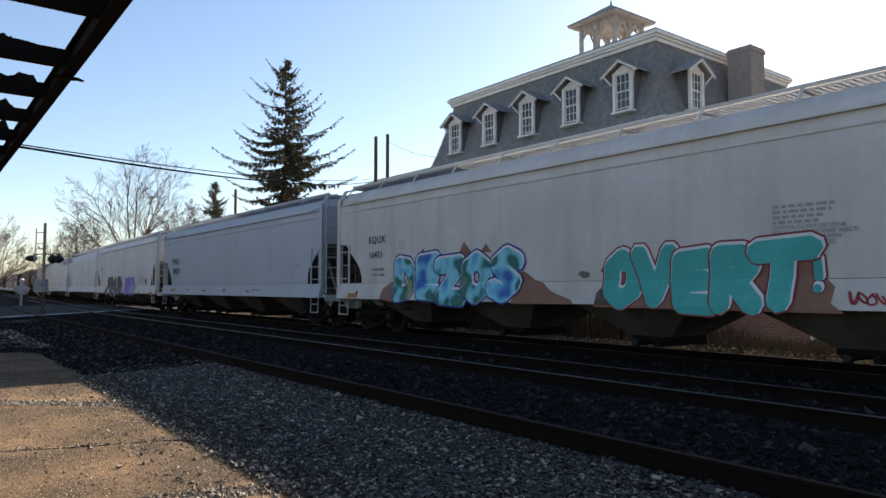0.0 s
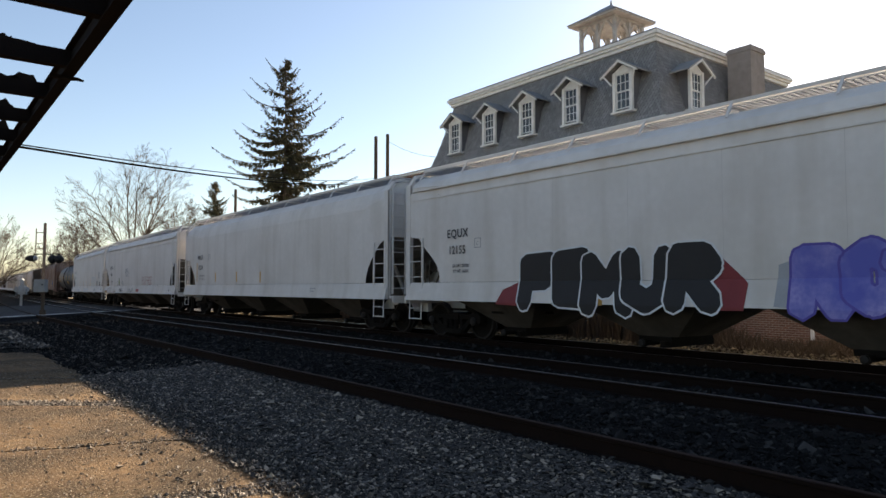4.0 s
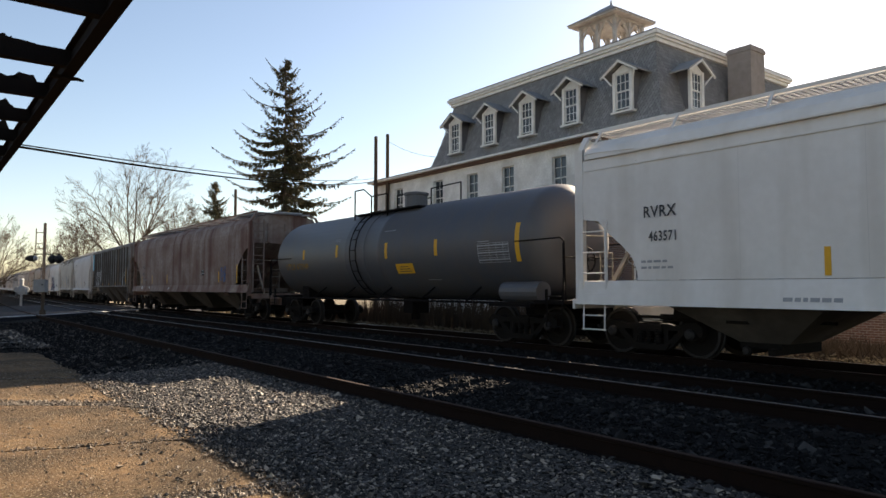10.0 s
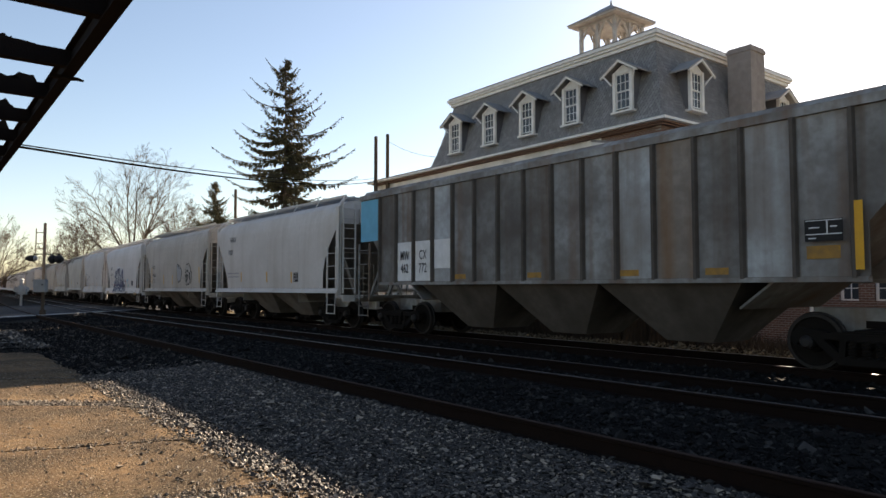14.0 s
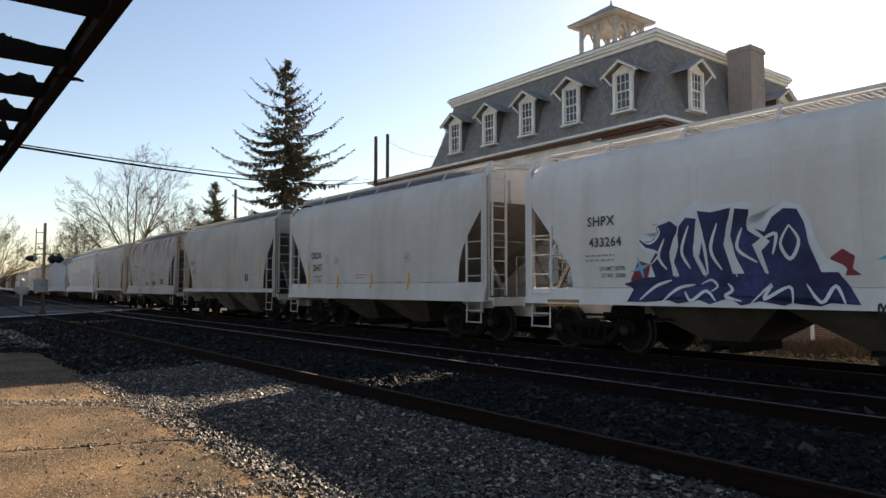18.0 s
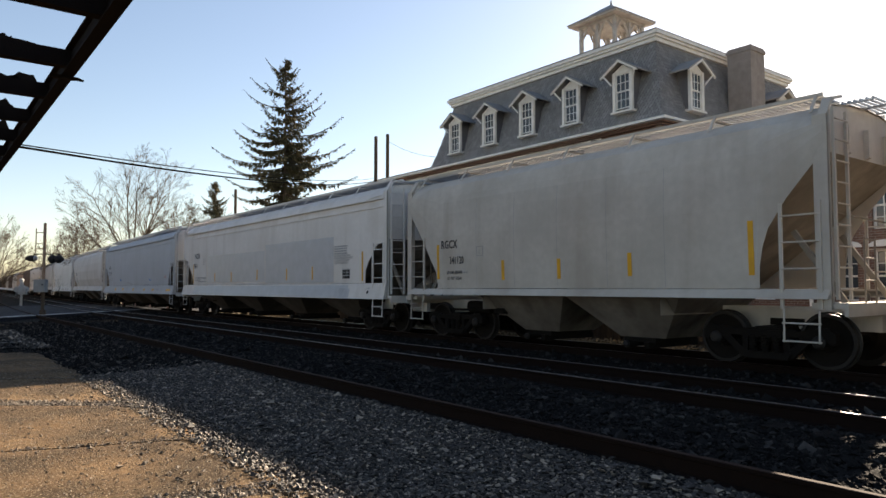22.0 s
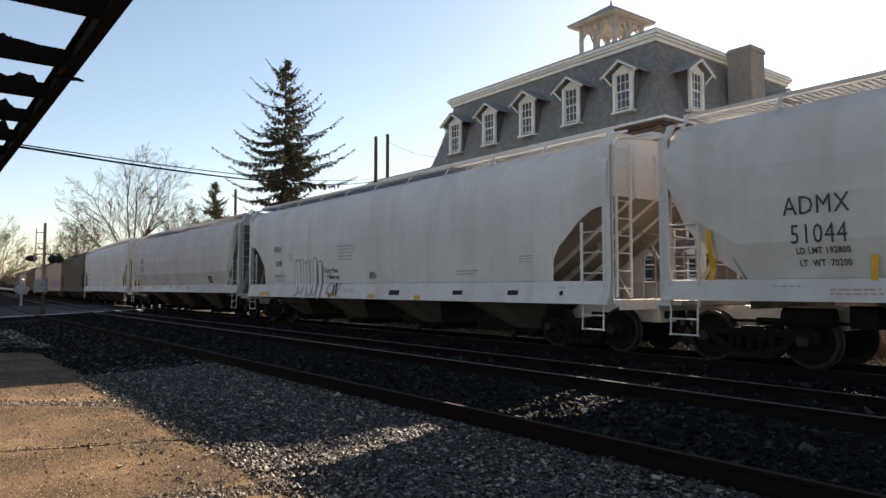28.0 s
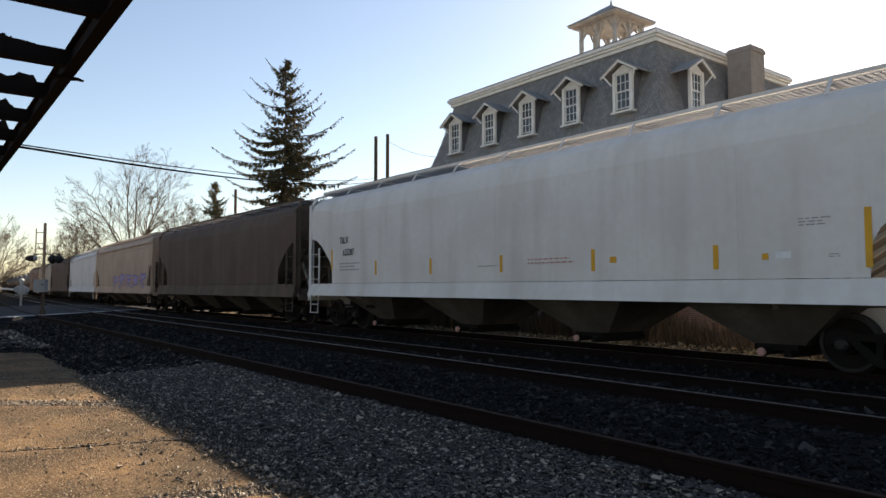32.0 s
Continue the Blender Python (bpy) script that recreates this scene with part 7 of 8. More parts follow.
c15 = hopper("grey two-bay covered hopper with rust running down from the roof", -65.25, 10.6, "rusttop", style="tall", bays=2, seam=False, bulge=0.04, ze=4.0, zr=4.32, marks=(g[13] + g[14]) / 2 + 0.08)
c16 = hopper("dusty grey two-bay covered hopper", -77.63, 11.05, "warm", style="long", **kw, marks=(g[14] + g[15]) / 2 + 0.08)
c17 = hopper("white covered hopper with large grey repaint patches", -93.9, 18.9, "white", style="flat", marks=(g[15] + g[16]) / 2 + 0.08)
c18 = hopper("blue-grey covered hopper with a clean side", -114.0, 18.6, "blue", style="flat", bulge=0.03, gate_mat=M["red_paint"], marks=(g[16] + g[17]) / 2 + 0.08)
c19 = hopper("light grey covered hopper with sloped ends", -133.63, 18.05, "light", style="round", bulge=0.10, seam=False, ze=4.08, zr=4.45, bays=3, marks=(g[17] + g[18]) / 2 + 0.08, low=1.12)
c20 = hopper("light grey covered hopper with a black outline tag", -153.2, 18.4, "white", style="poly", bulge=0.07, seam=False, zr=4.5, marks=(g[18] + g[19]) / 2 + 0.08)
c21 = hopper("light grey covered hopper with sloped ends and yellow sill strips", -172.7, 18.25, "light", style="round", bulge=0.10, seam=False, ze=4.08, zr=4.45, bays=3, marks=(g[19] + g[20]) / 2 + 0.08, low=1.12)
c22 = hopper("white covered hopper with yellow stripes and red-tipped outlets", -192.8, 19.25, "white", style="poly", seam=False, zr=4.55, gate_mat=M["red_paint"], marks=(g[20] + g[21]) / 2 + 0.08, low=1.08)
c23 = hopper("dull brown covered hopper", (g[21] + g[22]) / 2, 17.4, "brown", style="poly", seam=False)
c24 = hopper("peach and tan covered hopper with purple graffiti", (g[22] + g[23]) / 2, BIG, "tan")
c25 = hopper("plain white covered hopper, lightly stained", (g[23] + g[24]) / 2, 17.2, "white")
hopper("dark brown covered hopper far down the train", (g[24] + g[25]) / 2, 18.0, "brown", style="poly", seam=False)
hopper("dusty grey covered hopper far down the train", (g[25] + g[26]) / 2, 18.0, "warm")
hopper("rust-stained covered hopper far down the train", (g[26] + g[27]) / 2, 18.0, "rust", style="poly", seam=False)
for k in range(8):
    tank_car("black tank car far down the train", g[27] - 8.2 - 16.4 * k)


# -- painted marks, car by car --
lettering(c1, "EQUX", -6.98, 2.67, 0.29, width=1.12)
lettering(c1, "16451", -7.05, 2.22, 0.29, width=1.0)
lettering(c1, "LD LMT 220200", -6.92, 1.84, 0.11, width=0.9)
lettering(c1, "LT WT   65800", -6.9, 1.68, 0.11, width=0.9)
sprayed_patch(c1, [(-6.7, 1.01), (-6.62, 1.3), (-6.2, 1.49), (-5.73, 1.6), (-5.34, 1.46), (-5.34, 0.94), (-6.03, 0.93)], SPRAY["tanbrown"], "dull brown sprayed cloud", 0.0)
sprayed_patch(c1, [(-1.06, 0.97), (-1.0, 1.64), (-0.77, 1.71), (-0.63, 1.67), (-0.38, 1.51), (-0.12, 1.45), (0.14, 1.27), (0.44, 1.16), (0.74, 1.09), (0.83, 0.99)], SPRAY["tanbrown"], "brown sprayed hill beside the letters", 0.0)
sprayed_patch(c1, [(-4.88, 2.22), (-4.64, 2.41), (-4.47, 2.18)], SPRAY["tanbrown"], "dull red peak behind the letters", 0.0)
sprayed_patch(c1, [(-3.14, 2.14), (-2.88, 2.5), (-2.59, 2.23), (-2.51, 2.06)], SPRAY["tanbrown"], "dull red peak behind the letters", 0.0)
sprayed_patch(c1, [(-2.26, 2.19), (-2.04, 2.41), (-1.83, 2.19)], SPRAY["tanbrown"], "dull red peak behind the letters", 0.0)
sprayed_patch(c1, [(-5.83, 1.4), (-6.03, 1.57), (-5.53, 1.73)], SPRAY["tanbrown"], "dull red peak behind the letters", 0.0)
fat_word(c1, "DEZOS", -5.99, 0.93, 5.21, 1.33, SPRAY["fade"], SPRAY["navy"], "sky-blue and green bubble letters with white lines", 1.14, None, 0.024, False, SPRAY["white"])
decal_box(c1, "sill_stripe", SPRAY["orange"], -3.79, -3.32, 0.97, 1.08, "orange sill strip under the paint")
decal_box(c1, "sill_stripe", SPRAY["orange"], -2.48, -2.07, 1.05, 1.16, "orange sill strip under the paint")
fat_word(c1, "S", -1.36, 1.04, 0.18, 0.17, SPRAY["green"], SPRAY["tanbrown"], "small olive curl", 0.7)
decal_box(c1, "sill_stripe", M["yellow_old"], -8.59, -7.99, 1.03, 1.17, "faded yellow strip")
sprayed_patch(c1, [(0.87, 1.62), (0.95, 1.68), (1.09, 1.67), (1.2, 1.63), (1.17, 1.55), (1.0, 1.53)], SPRAY["olive"], "small olive-grey spray cloud", 0.0)
sprayed_patch(c1, [(1.46, 1.68), (1.52, 1.74), (1.6, 1.69), (1.71, 1.64), (1.68, 1.55), (1.56, 1.6)], SPRAY["olive"], "small olive-grey spray cloud", 0.0)
sprayed_patch(c1, [(1.37, 1.0), (1.4, 1.24), (1.53, 1.35), (1.66, 1.31), (1.74, 1.16), (1.73, 0.99)], SPRAY["olive"], "small olive-grey spray cloud", 0.0)
plate_box(c1, -5.67, 2.56)
sprayed_patch(c1, [(1.35, 0.95), (1.5, 1.3), (1.75, 1.5), (2.2, 1.75), (3.2, 1.85), (4.6, 1.85), (5.4, 2.1), (5.75, 2.05), (5.7, 1.6), (5.95, 1.35), (5.9, 1.1), (6.1, 0.95)], SPRAY["tanbrown"], "dull red cloud behind the turquoise letters", 0.0)
fat_word(c1, "OVERT", 1.62, 0.9, 3.95, 1.25, SPRAY["turq"], SPRAY["darkred"], "large turquoise bubble letters with a dark red rim", 1.16, None, 0.022, False, SPRAY["white"])
fat_word(c1, "!", 5.45, 1.2, 0.5, 0.7, SPRAY["turq"], SPRAY["darkred"], "small turquoise exclamation mark with a dark red rim", 0.9, None, 0.03, False, SPRAY["white"])
caution(c1, 5.01, 2.65, 0.088, 0.085, 4)
lift_hole(c1, -8.05, 1.2)
scribble(c1, 6.16, 1.09, 0.48, 0.19, 4, SPRAY["red"], 20, "small dark red tag", 0.016)
lettering(c2, "WFRX", -7.05, 2.56, 0.43, width=0.95)
lettering(c2, "884237", -6.94, 2.08, 0.4, width=0.92)
small_print(c2, -7.68, 1.95, 1.17, 2, 0.095, None, 23, 0.036)
decal_box(c2, "sill_stripe", M["yellow_old"], -7.69, -6.86, 1.17, 1.28, "worn yellow strip")
decal_box(c2, "sill_stripe", M["yellow_old"], -5.05, -4.64, 1.19, 1.27, "worn yellow strip")
decal_box(c2, "sill_stripe", M["yellow_old"], -2.69, -2.16, 1.16, 1.27, "worn yellow strip")
decal_box(c2, "sill_stripe", M["yellow_old"], 0.05, 0.42, 1.17, 1.27, "worn yellow strip")
decal_box(c2, "sill_stripe", M["yellow_old"], 2.8, 3.09, 1.15, 1.26, "worn yellow strip")
small_print(c2, 3.34, 1.27, 1.11, 1, 0.1, M["lettering"], 29, 0.038)
small_print(c2, 7.18, 2.2, 0.61, 3, 0.043, None, 30, 0.016)
lettering(c3, "EQUX", -7.33, 2.62, 0.30, width=1.0)
lettering(c3, "12155", -7.35, 2.2, 0.29, width=0.9)
lettering(c3, "LD LMT 220000", -7.2, 1.86, 0.11, width=0.85)
lettering(c3, "LT WT  66000", -7.2, 1.72, 0.11, width=0.85)
plate_box(c3, -6.55, 2.44)
sprayed_patch(c3, [(-5.79, 0.95), (-5.59, 1.29), (-4.92, 1.52), (-4.61, 0.91)], SPRAY["darkred"], "dark red sprayed cloud", 0.0)
sprayed_patch(c3, [(-0.5, 0.94), (-0.5, 1.8), (-0.13, 1.89), (0.14, 1.64), (0.39, 1.41), (0.34, 0.95)], SPRAY["darkred"], "dark red sprayed cloud", 0.0)
sprayed_patch(c3, [(0.84, 1.03), (0.89, 1.7), (1.32, 1.84), (1.46, 0.97)], SPRAY["grey"], "grey striped wing beside the letters", 0.0)
sprayed_patch(c3, [(3.92, 0.95), (4.01, 1.65), (4.37, 1.58), (4.59, 1.39), (4.54, 0.93)], SPRAY["grey"], "grey striped wing beside the letters", 0.0)
fat_word(c3, "FEMUR", -5.0, 0.85, 4.87, 1.27, SPRAY["black"], SPRAY["white"], "black letters with white edges", 1.12, None, 0.028)
fat_word(c3, "ROTI", 1.16, 0.86, 2.94, 1.16, SPRAY["lilacfade"], SPRAY["purple"], "lilac bubble letters with a purple rim", 1.2, None, 0.035)
decal_box(c3, "sill_stripe", M["yellow_old"], 8.14, 9.03, 0.94, 1.08, "worn yellow strip")
decal_box(c3, "sill_stripe", M["yellow_old"], 5.32, 5.78, 0.96, 1.09, "worn yellow strip")
decal_box(c3, "sill_stripe", M["yellow_old"], 2.5, 2.92, 0.96, 1.07, "worn yellow strip")
decal_box(c3, "sill_stripe", M["yellow_old"], -3.09, -2.62, 0.98, 1.11, "worn yellow strip")
decal_box(c3, "sill_stripe", M["yellow_old"], -0.23, 0.14, 0.97, 1.12, "worn yellow strip")
small_print(c3, 7.5, 1.05, 0.59, 1, 0.07, None, 42, 0.027)
decal_box(c3, "sill_mark", SPRAY["grey"], 6.65, 6.88, 1.09, 1.14, "grey sill stencil")
disc(c3, 8.52, 1.18, 0.06, M["black"], "dark round access hole")
small_print(c3, 4.81, 2.1, 1.73, 6, 0.083, None, 45, 0.032)
placard(c3, 6.96, 1.58, 0.5, 0.35)
small_print(c3, 3.45, 2.21, 0.74, 2, 0.045, None, 47, 0.017)
lettering(c4, "LD LMT 221200 LBS", -6.85, 1.87, 0.11, width=0.8)
lettering(c4, "LT WT  64800 LBS", -6.82, 1.72, 0.11, width=0.8)
lettering(c4, "NRLX", -7.08, 2.68, 0.31, width=0.85)
lettering(c4, "62224", -7.03, 2.21, 0.29, width=0.8)
plate_box(c4, -5.85, 2.78)
stripe(c4, -7.58, 1.64, 2.52)
stripe(c4, -5.0, 1.61, 2.03)
stripe(c4, -2.42, 1.59, 2.03)
stripe(c4, 0.11, 1.56, 1.99)
small_print(c4, 4.6, 1.33, 0.44, 2, 0.09, None, 58, 0.034)
lettering(c5, "EQUX", -7.18, 2.66, 0.3, width=1.08)
lettering(c5, "19201", -7.22, 2.19, 0.29, width=0.98)
lettering(c5, "LD LMT 220100", -7.01, 1.73, 0.11, width=0.85)
lettering(c5, "LT WT  65900", -7.0, 1.59, 0.1, width=0.85)
plate_box(c5, -6.24, 2.72)
sprayed_patch(c5, [(-4.76, 2.12), (-4.52, 1.93), (-4.41, 1.69), (-4.5, 1.47), (-4.7, 1.47), (-4.81, 1.7), (-4.67, 1.89)], SPRAY["black"], "black-outlined leaf mark", 0.0)
sprayed_patch(c5, [(-4.73, 2.03), (-4.55, 1.89), (-4.47, 1.72), (-4.53, 1.56), (-4.68, 1.56), (-4.76, 1.72), (-4.66, 1.86)], SPRAY["green"], "", 0.004)
sprayed_patch(c5, [(-5.23, 1.83), (-5.11, 1.73), (-5.06, 1.6), (-5.1, 1.47), (-5.2, 1.48), (-5.25, 1.6), (-5.18, 1.7)], SPRAY["black"], "black-outlined leaf mark", 0.0)
sprayed_patch(c5, [(-5.21, 1.78), (-5.12, 1.71), (-5.09, 1.61), (-5.12, 1.52), (-5.19, 1.52), (-5.23, 1.61), (-5.18, 1.69)], SPRAY["palegrey"], "", 0.004)
sprayed_patch(c5, [(-3.55, 1.87), (-3.4, 1.77), (-3.33, 1.64), (-3.39, 1.51), (-3.51, 1.52), (-3.57, 1.64), (-3.49, 1.74)], SPRAY["black"], "black-outlined leaf mark", 0.0)
sprayed_patch(c5, [(-3.52, 1.82), (-3.42, 1.75), (-3.37, 1.65), (-3.41, 1.56), (-3.5, 1.57), (-3.54, 1.66), (-3.49, 1.73)], SPRAY["palegrey"], "", 0.004)
sprayed_patch(c5, [(-3.74, 1.92), (-3.65, 1.83), (-3.61, 1.73), (-3.64, 1.63), (-3.71, 1.63), (-3.75, 1.73), (-3.71, 1.82)], SPRAY["black"], "black-outlined leaf mark", 0.0)
sprayed_patch(c5, [(-3.72, 1.88), (-3.66, 1.82), (-3.63, 1.74), (-3.66, 1.67), (-3.71, 1.67), (-3.74, 1.74), (-3.7, 1.8)], SPRAY["palegrey"], "", 0.004)
caution(c5, -2.75, 2.60, 0.085, 0.082, 3)
lift_hole(c5, 8.3, 1.2)
lettering(c5, "RIDE FREE!", 3.23, 1.52, 0.73, SPRAY["redline"], 0.65, -0.012)
scribble(c5, -4.13, 1.08, 1.0, 0.23, 5, SPRAY["black"], 74, "small black tag on the sill", 0.016)
fat_word(c5, "SLOP", -1.5, 1.03, 1.5, 0.30, P["white"], SPRAY["black"], "black outlined block letters on the sill", 0.55, None, 0.05)
decal_box(c5, "sill_stripe", M["yellow_old"], -9.15, -8.27, 1.02, 1.15, "worn yellow strip")
decal_box(c5, "sill_stripe", M["yellow_old"], -5.85, -5.43, 1.04, 1.15, "worn yellow strip")
small_print(c5, -8.25, 1.35, 1.19, 4, 0.073, M["print"], 78, 0.028)
decal_box(c5, "sill_sticker", SPRAY["red"], 0.7, 1.42, 1.1, 1.26, "small red mark on the sill")
lettering(c6, "RVRX", -7.61, 2.66, 0.3, width=0.9)
lettering(c6, "463571", -7.54, 2.21, 0.26, width=0.75)
small_print(c6, -8.04, 1.85, 0.77, 2, 0.115, None, 82, 0.044)
stripe(c6, -4.65, 1.52, 1.96)
stripe(c6, -2.27, 1.5, 1.9)
stripe(c6, -0.26, 1.49, 1.94)
stripe(c6, 2.11, 1.47, 1.9)
stripe(c6, 5.34, 1.45, 1.89)
decal_box(c6, "repaint_patch", SPRAY["palegrey"], 2.77, 5.23, 1.45, 2.25, "pale grey repaint patch")
decal_box(c6, "repaint_patch", SPRAY["palegrey"], 5.25, 5.39, 1.43, 2.07, "pale grey repaint patch")
decal_box(c6, "dark_panel", SPRAY["grey"], 5.43, 6.14, 1.49, 1.9, "dark grey stencil panel")
small_print(c6, 5.47, 1.79, 0.54, 4, 0.06, None, 91, 0.023)
small_print(c6, 6.21, 2.55, 0.93, 6, 0.082, None, 92, 0.031)
placard(c6, 7.04, 1.51, 0.55, 0.36)
decal_box(c6, "sill_patch", SPRAY["blueish"], -1.57, 1.38, 0.97, 1.31, "bluish touched-up sill paint")
decal_box(c6, "sill_patch", SPRAY["grey"], 4.73, 5.33, 0.94, 1.28, "grey sill panel")
small_print(c6, -5.31, 1.18, 1.12, 1, 0.17, None, 96, 0.065)
lettering(c8, "ARSX", -7.55, 2.46, 0.24, width=0.85)
lettering(c8, "4411", -7.6, 2.07, 0.3, width=0.8)
small_print(c8, -7.81, 1.89, 0.83, 2, 0.08, None, 99, 0.03)
stripe(c8, -8.1, 1.62, 2.02)
stripe(c8, -5.83, 1.59, 2.05)
stripe(c8, -2.86, 1.57, 2.04)
disc(c8, -7.86, 1.37, 0.07, M["white_sheet"], "round white spot")
disc(c8, -6.2, 1.35, 0.07, M["white_sheet"], "round white spot")
disc(c8, -2.34, 1.31, 0.07, M["white_sheet"], "round white spot")
lettering(c8, "LD LMT 220700", -7.41, 1.82, 0.11, width=0.85)
lettering(c8, "LT WT  65300", -7.41, 1.66, 0.11, width=0.85)
decal_box(c8, "white_label", M["white_sheet"], -7.92, -7.74, 1.26, 1.43, "small white label")
placard(c8, 3.01, 1.93, 0.45, 0.3)
stripe(c8, 5.2, 1.58, 2.06)
stripe(c8, 7.44, 1.55, 2.32)
scribble(c8, 5.49, 1.55, 0.56, 0.79, 3, SPRAY["blue"], 112, "thin blue scrawled tag", 0.012)
small_print(c8, -2.68, 1.92, 1.1, 1, 0.04, None, 113, 0.015)
lettering(c10, "RGRX", -3.72, 3.3, 0.29, width=0.85)
lettering(c10, "1907", -3.95, 2.75, 0.3, width=0.85)
small_print(c10, -4.29, 1.98, 1.33, 2, 0.145, None, 116, 0.055)
stripe(c10, -2.75, 1.59, 1.98)
stripe(c10, -0.1, 1.55, 1.97)
stripe(c10, 2.09, 1.52, 1.92)
placard(c10, 2.47, 1.55, 0.45, 0.4)
lettering(c11, "RGCX", -3.67, 2.42, 0.26, width=0.85)
lettering(c11, "341508", -3.61, 1.96, 0.26, width=0.8)
lettering(c11, "LD LMT 232600", -3.67, 1.76, 0.09, width=0.8)
lettering(c11, "LT WT  53400", -3.67, 1.63, 0.1, width=0.8)
stripe(c11, -4.16, 1.57, 2.49)
stripe(c11, -1.75, 1.54, 2.03)
stripe(c11, -0.13, 1.53, 1.99)
plate_box(c11, -2.51, 2.26)
blob_letters(c11, 0.76, 1.64, 0.7, 0.85, 2, SPRAY["grey"], SPRAY["black"], 129, "sooty dark painted figure", third=SPRAY["grey"])
blob_letters(c11, 2.23, 1.49, 0.85, 0.99, 3, SPRAY["warmgrey"], SPRAY["black"], 130, "painted dark mask shape", third=SPRAY["black"])
stripe(c11, 4.3, 1.55, 2.34)
small_print(c11, 1.63, 1.91, 0.52, 2, 0.07, None, 132, 0.027)
lettering(c12, "SHPX", -3.6, 2.58, 0.27, width=1.0)
lettering(c12, "433264", -3.5, 2.16, 0.26, width=0.98)
small_print(c12, -4.02, 2.0, 0.82, 2, 0.095, None, 135, 0.036)
sprayed_patch(c12, [(-2.91, 1.46), (-2.71, 1.85), (-2.34, 1.74), (-2.42, 1.46)], SPRAY["darkred"], "small dark red clouds", 0.0)
sprayed_patch(c12, [(0.70, 1.52), (0.78, 1.80), (0.95, 1.92), (1.12, 1.80), (1.08, 1.62), (1.2, 1.52)], SPRAY["darkred"], "small dark red clouds", 0.0)
decal_box(c12, "sill_stripe", M["yellow_old"], -5.03, -4.13, 0.95, 1.09, "worn yellow strip")
decal_box(c12, "sill_stripe", M["yellow_old"], 2.01, 2.22, 0.95, 1.05, "worn yellow strip")
decal_box(c12, "sill_stripe", M["yellow_old"], 3.96, 4.84, 0.91, 1.05, "worn yellow strip")
scribble(c12, 1.45, 0.96, 0.55, 0.15, 5, SPRAY["black"], 147, "small black tag on the sill", 0.014)
decal_box(c12, "sill_mark", SPRAY["grey"], 2.65, 2.89, 1.08, 1.15, "grey sill stencil")
small_print(c12, 3.24, 1.17, 0.45, 3, 0.063, None, 149, 0.024)
disc(c12, 4.48, 1.14, 0.06, M["black"], "dark round access hole")
plate_box(c12, -2.24, 2.4)
placard(c12, 3.06, 1.49, 0.6, 0.35)
lettering(c12, "LD LMT 232700", -3.33, 1.68, 0.11, width=0.8)
lettering(c12, "LT WT  53300", -3.31, 1.54, 0.11, width=0.8)
sprayed_patch(c12, [(-2.76, 2.27), (-2.56, 2.36), (-2.36, 2.27), (-2.38, 2.47), (-2.04, 2.59), (-1.70, 2.64), (-1.80, 2.71), (-1.53, 2.81), (-1.48, 2.91), (-1.17, 2.75), (-0.76, 2.76), (-0.51, 2.76), (-0.40, 2.59), (-0.29, 2.41), (-0.14, 2.59), (0.09, 2.71), (0.35, 2.63), (0.50, 2.41), (0.56, 2.11), (0.71, 1.79), (0.96, 1.67), (1.01, 1.61), (0.96, 1.48), (-2.51, 1.48), (-2.40, 1.93), (-2.63, 2.09)], SPRAY["white"], "white glow with sharp tips round the letters", 0.002)
sprayed_patch(c12, [(-2.93, 1.07), (-2.82, 1.31), (-3.06, 1.41), (-2.57, 1.53), (-0.72, 1.57), (0.88, 1.57), (1.03, 1.37), (1.22, 1.08), (0.92, 1.16), (0.66, 1.05), (0.41, 1.19), (0.11, 1.05), (-0.25, 1.13), (-0.61, 1.04), (-0.85, 1.16), (-1.19, 1.05), (-1.51, 1.16), (-1.82, 1.05), (-2.14, 1.15), (-2.50, 1.07)], SPRAY["navyfade"], "dark purple jagged ground under the letters", 0.003)
sprayed_patch(c12, [(-2.70, 2.25), (-2.44, 2.19), (-2.25, 2.32), (-2.29, 2.47), (-1.99, 2.55), (-1.80, 2.41), (-1.93, 2.23), (-2.02, 1.97), (-1.95, 1.52), (-2.33, 1.51), (-2.44, 1.81), (-2.25, 1.97), (-2.53, 2.08)], SPRAY["navyfade"], "dark navy angular letter", 0.0050)
sprayed_patch(c12, [(-1.85, 2.41), (-1.67, 2.59), (-1.46, 2.55), (-1.50, 2.27), (-1.53, 1.91), (-1.33, 1.51), (-1.80, 1.49), (-1.93, 1.79), (-1.83, 2.08)], SPRAY["navyfade"], "dark navy angular letter", 0.0060)
sprayed_patch(c12, [(-1.44, 2.69), (-1.17, 2.64), (-0.80, 2.69), (-0.87, 2.40), (-0.95, 2.07), (-0.78, 1.51), (-1.23, 1.49), (-1.42, 1.87), (-1.33, 2.27)], SPRAY["navyfade"], "dark navy angular letter", 0.0070)
sprayed_patch(c12, [(-0.73, 2.67), (-0.48, 2.63), (-0.55, 2.31), (-0.29, 2.15), (-0.44, 2.04), (-0.21, 1.51), (-0.55, 1.49), (-0.74, 1.87), (-0.82, 2.21)], SPRAY["navyfade"], "dark navy angular letter", 0.0080)
sprayed_patch(c12, [(-0.40, 2.31), (-0.23, 2.24), (-0.10, 2.47), (0.09, 2.60), (0.30, 2.57), (0.41, 2.35), (0.47, 2.01), (0.66, 1.52), (0.22, 1.49), (-0.16, 1.52), (-0.29, 1.93), (-0.14, 2.08)], SPRAY["navyfade"], "dark navy angular letter", 0.0090)
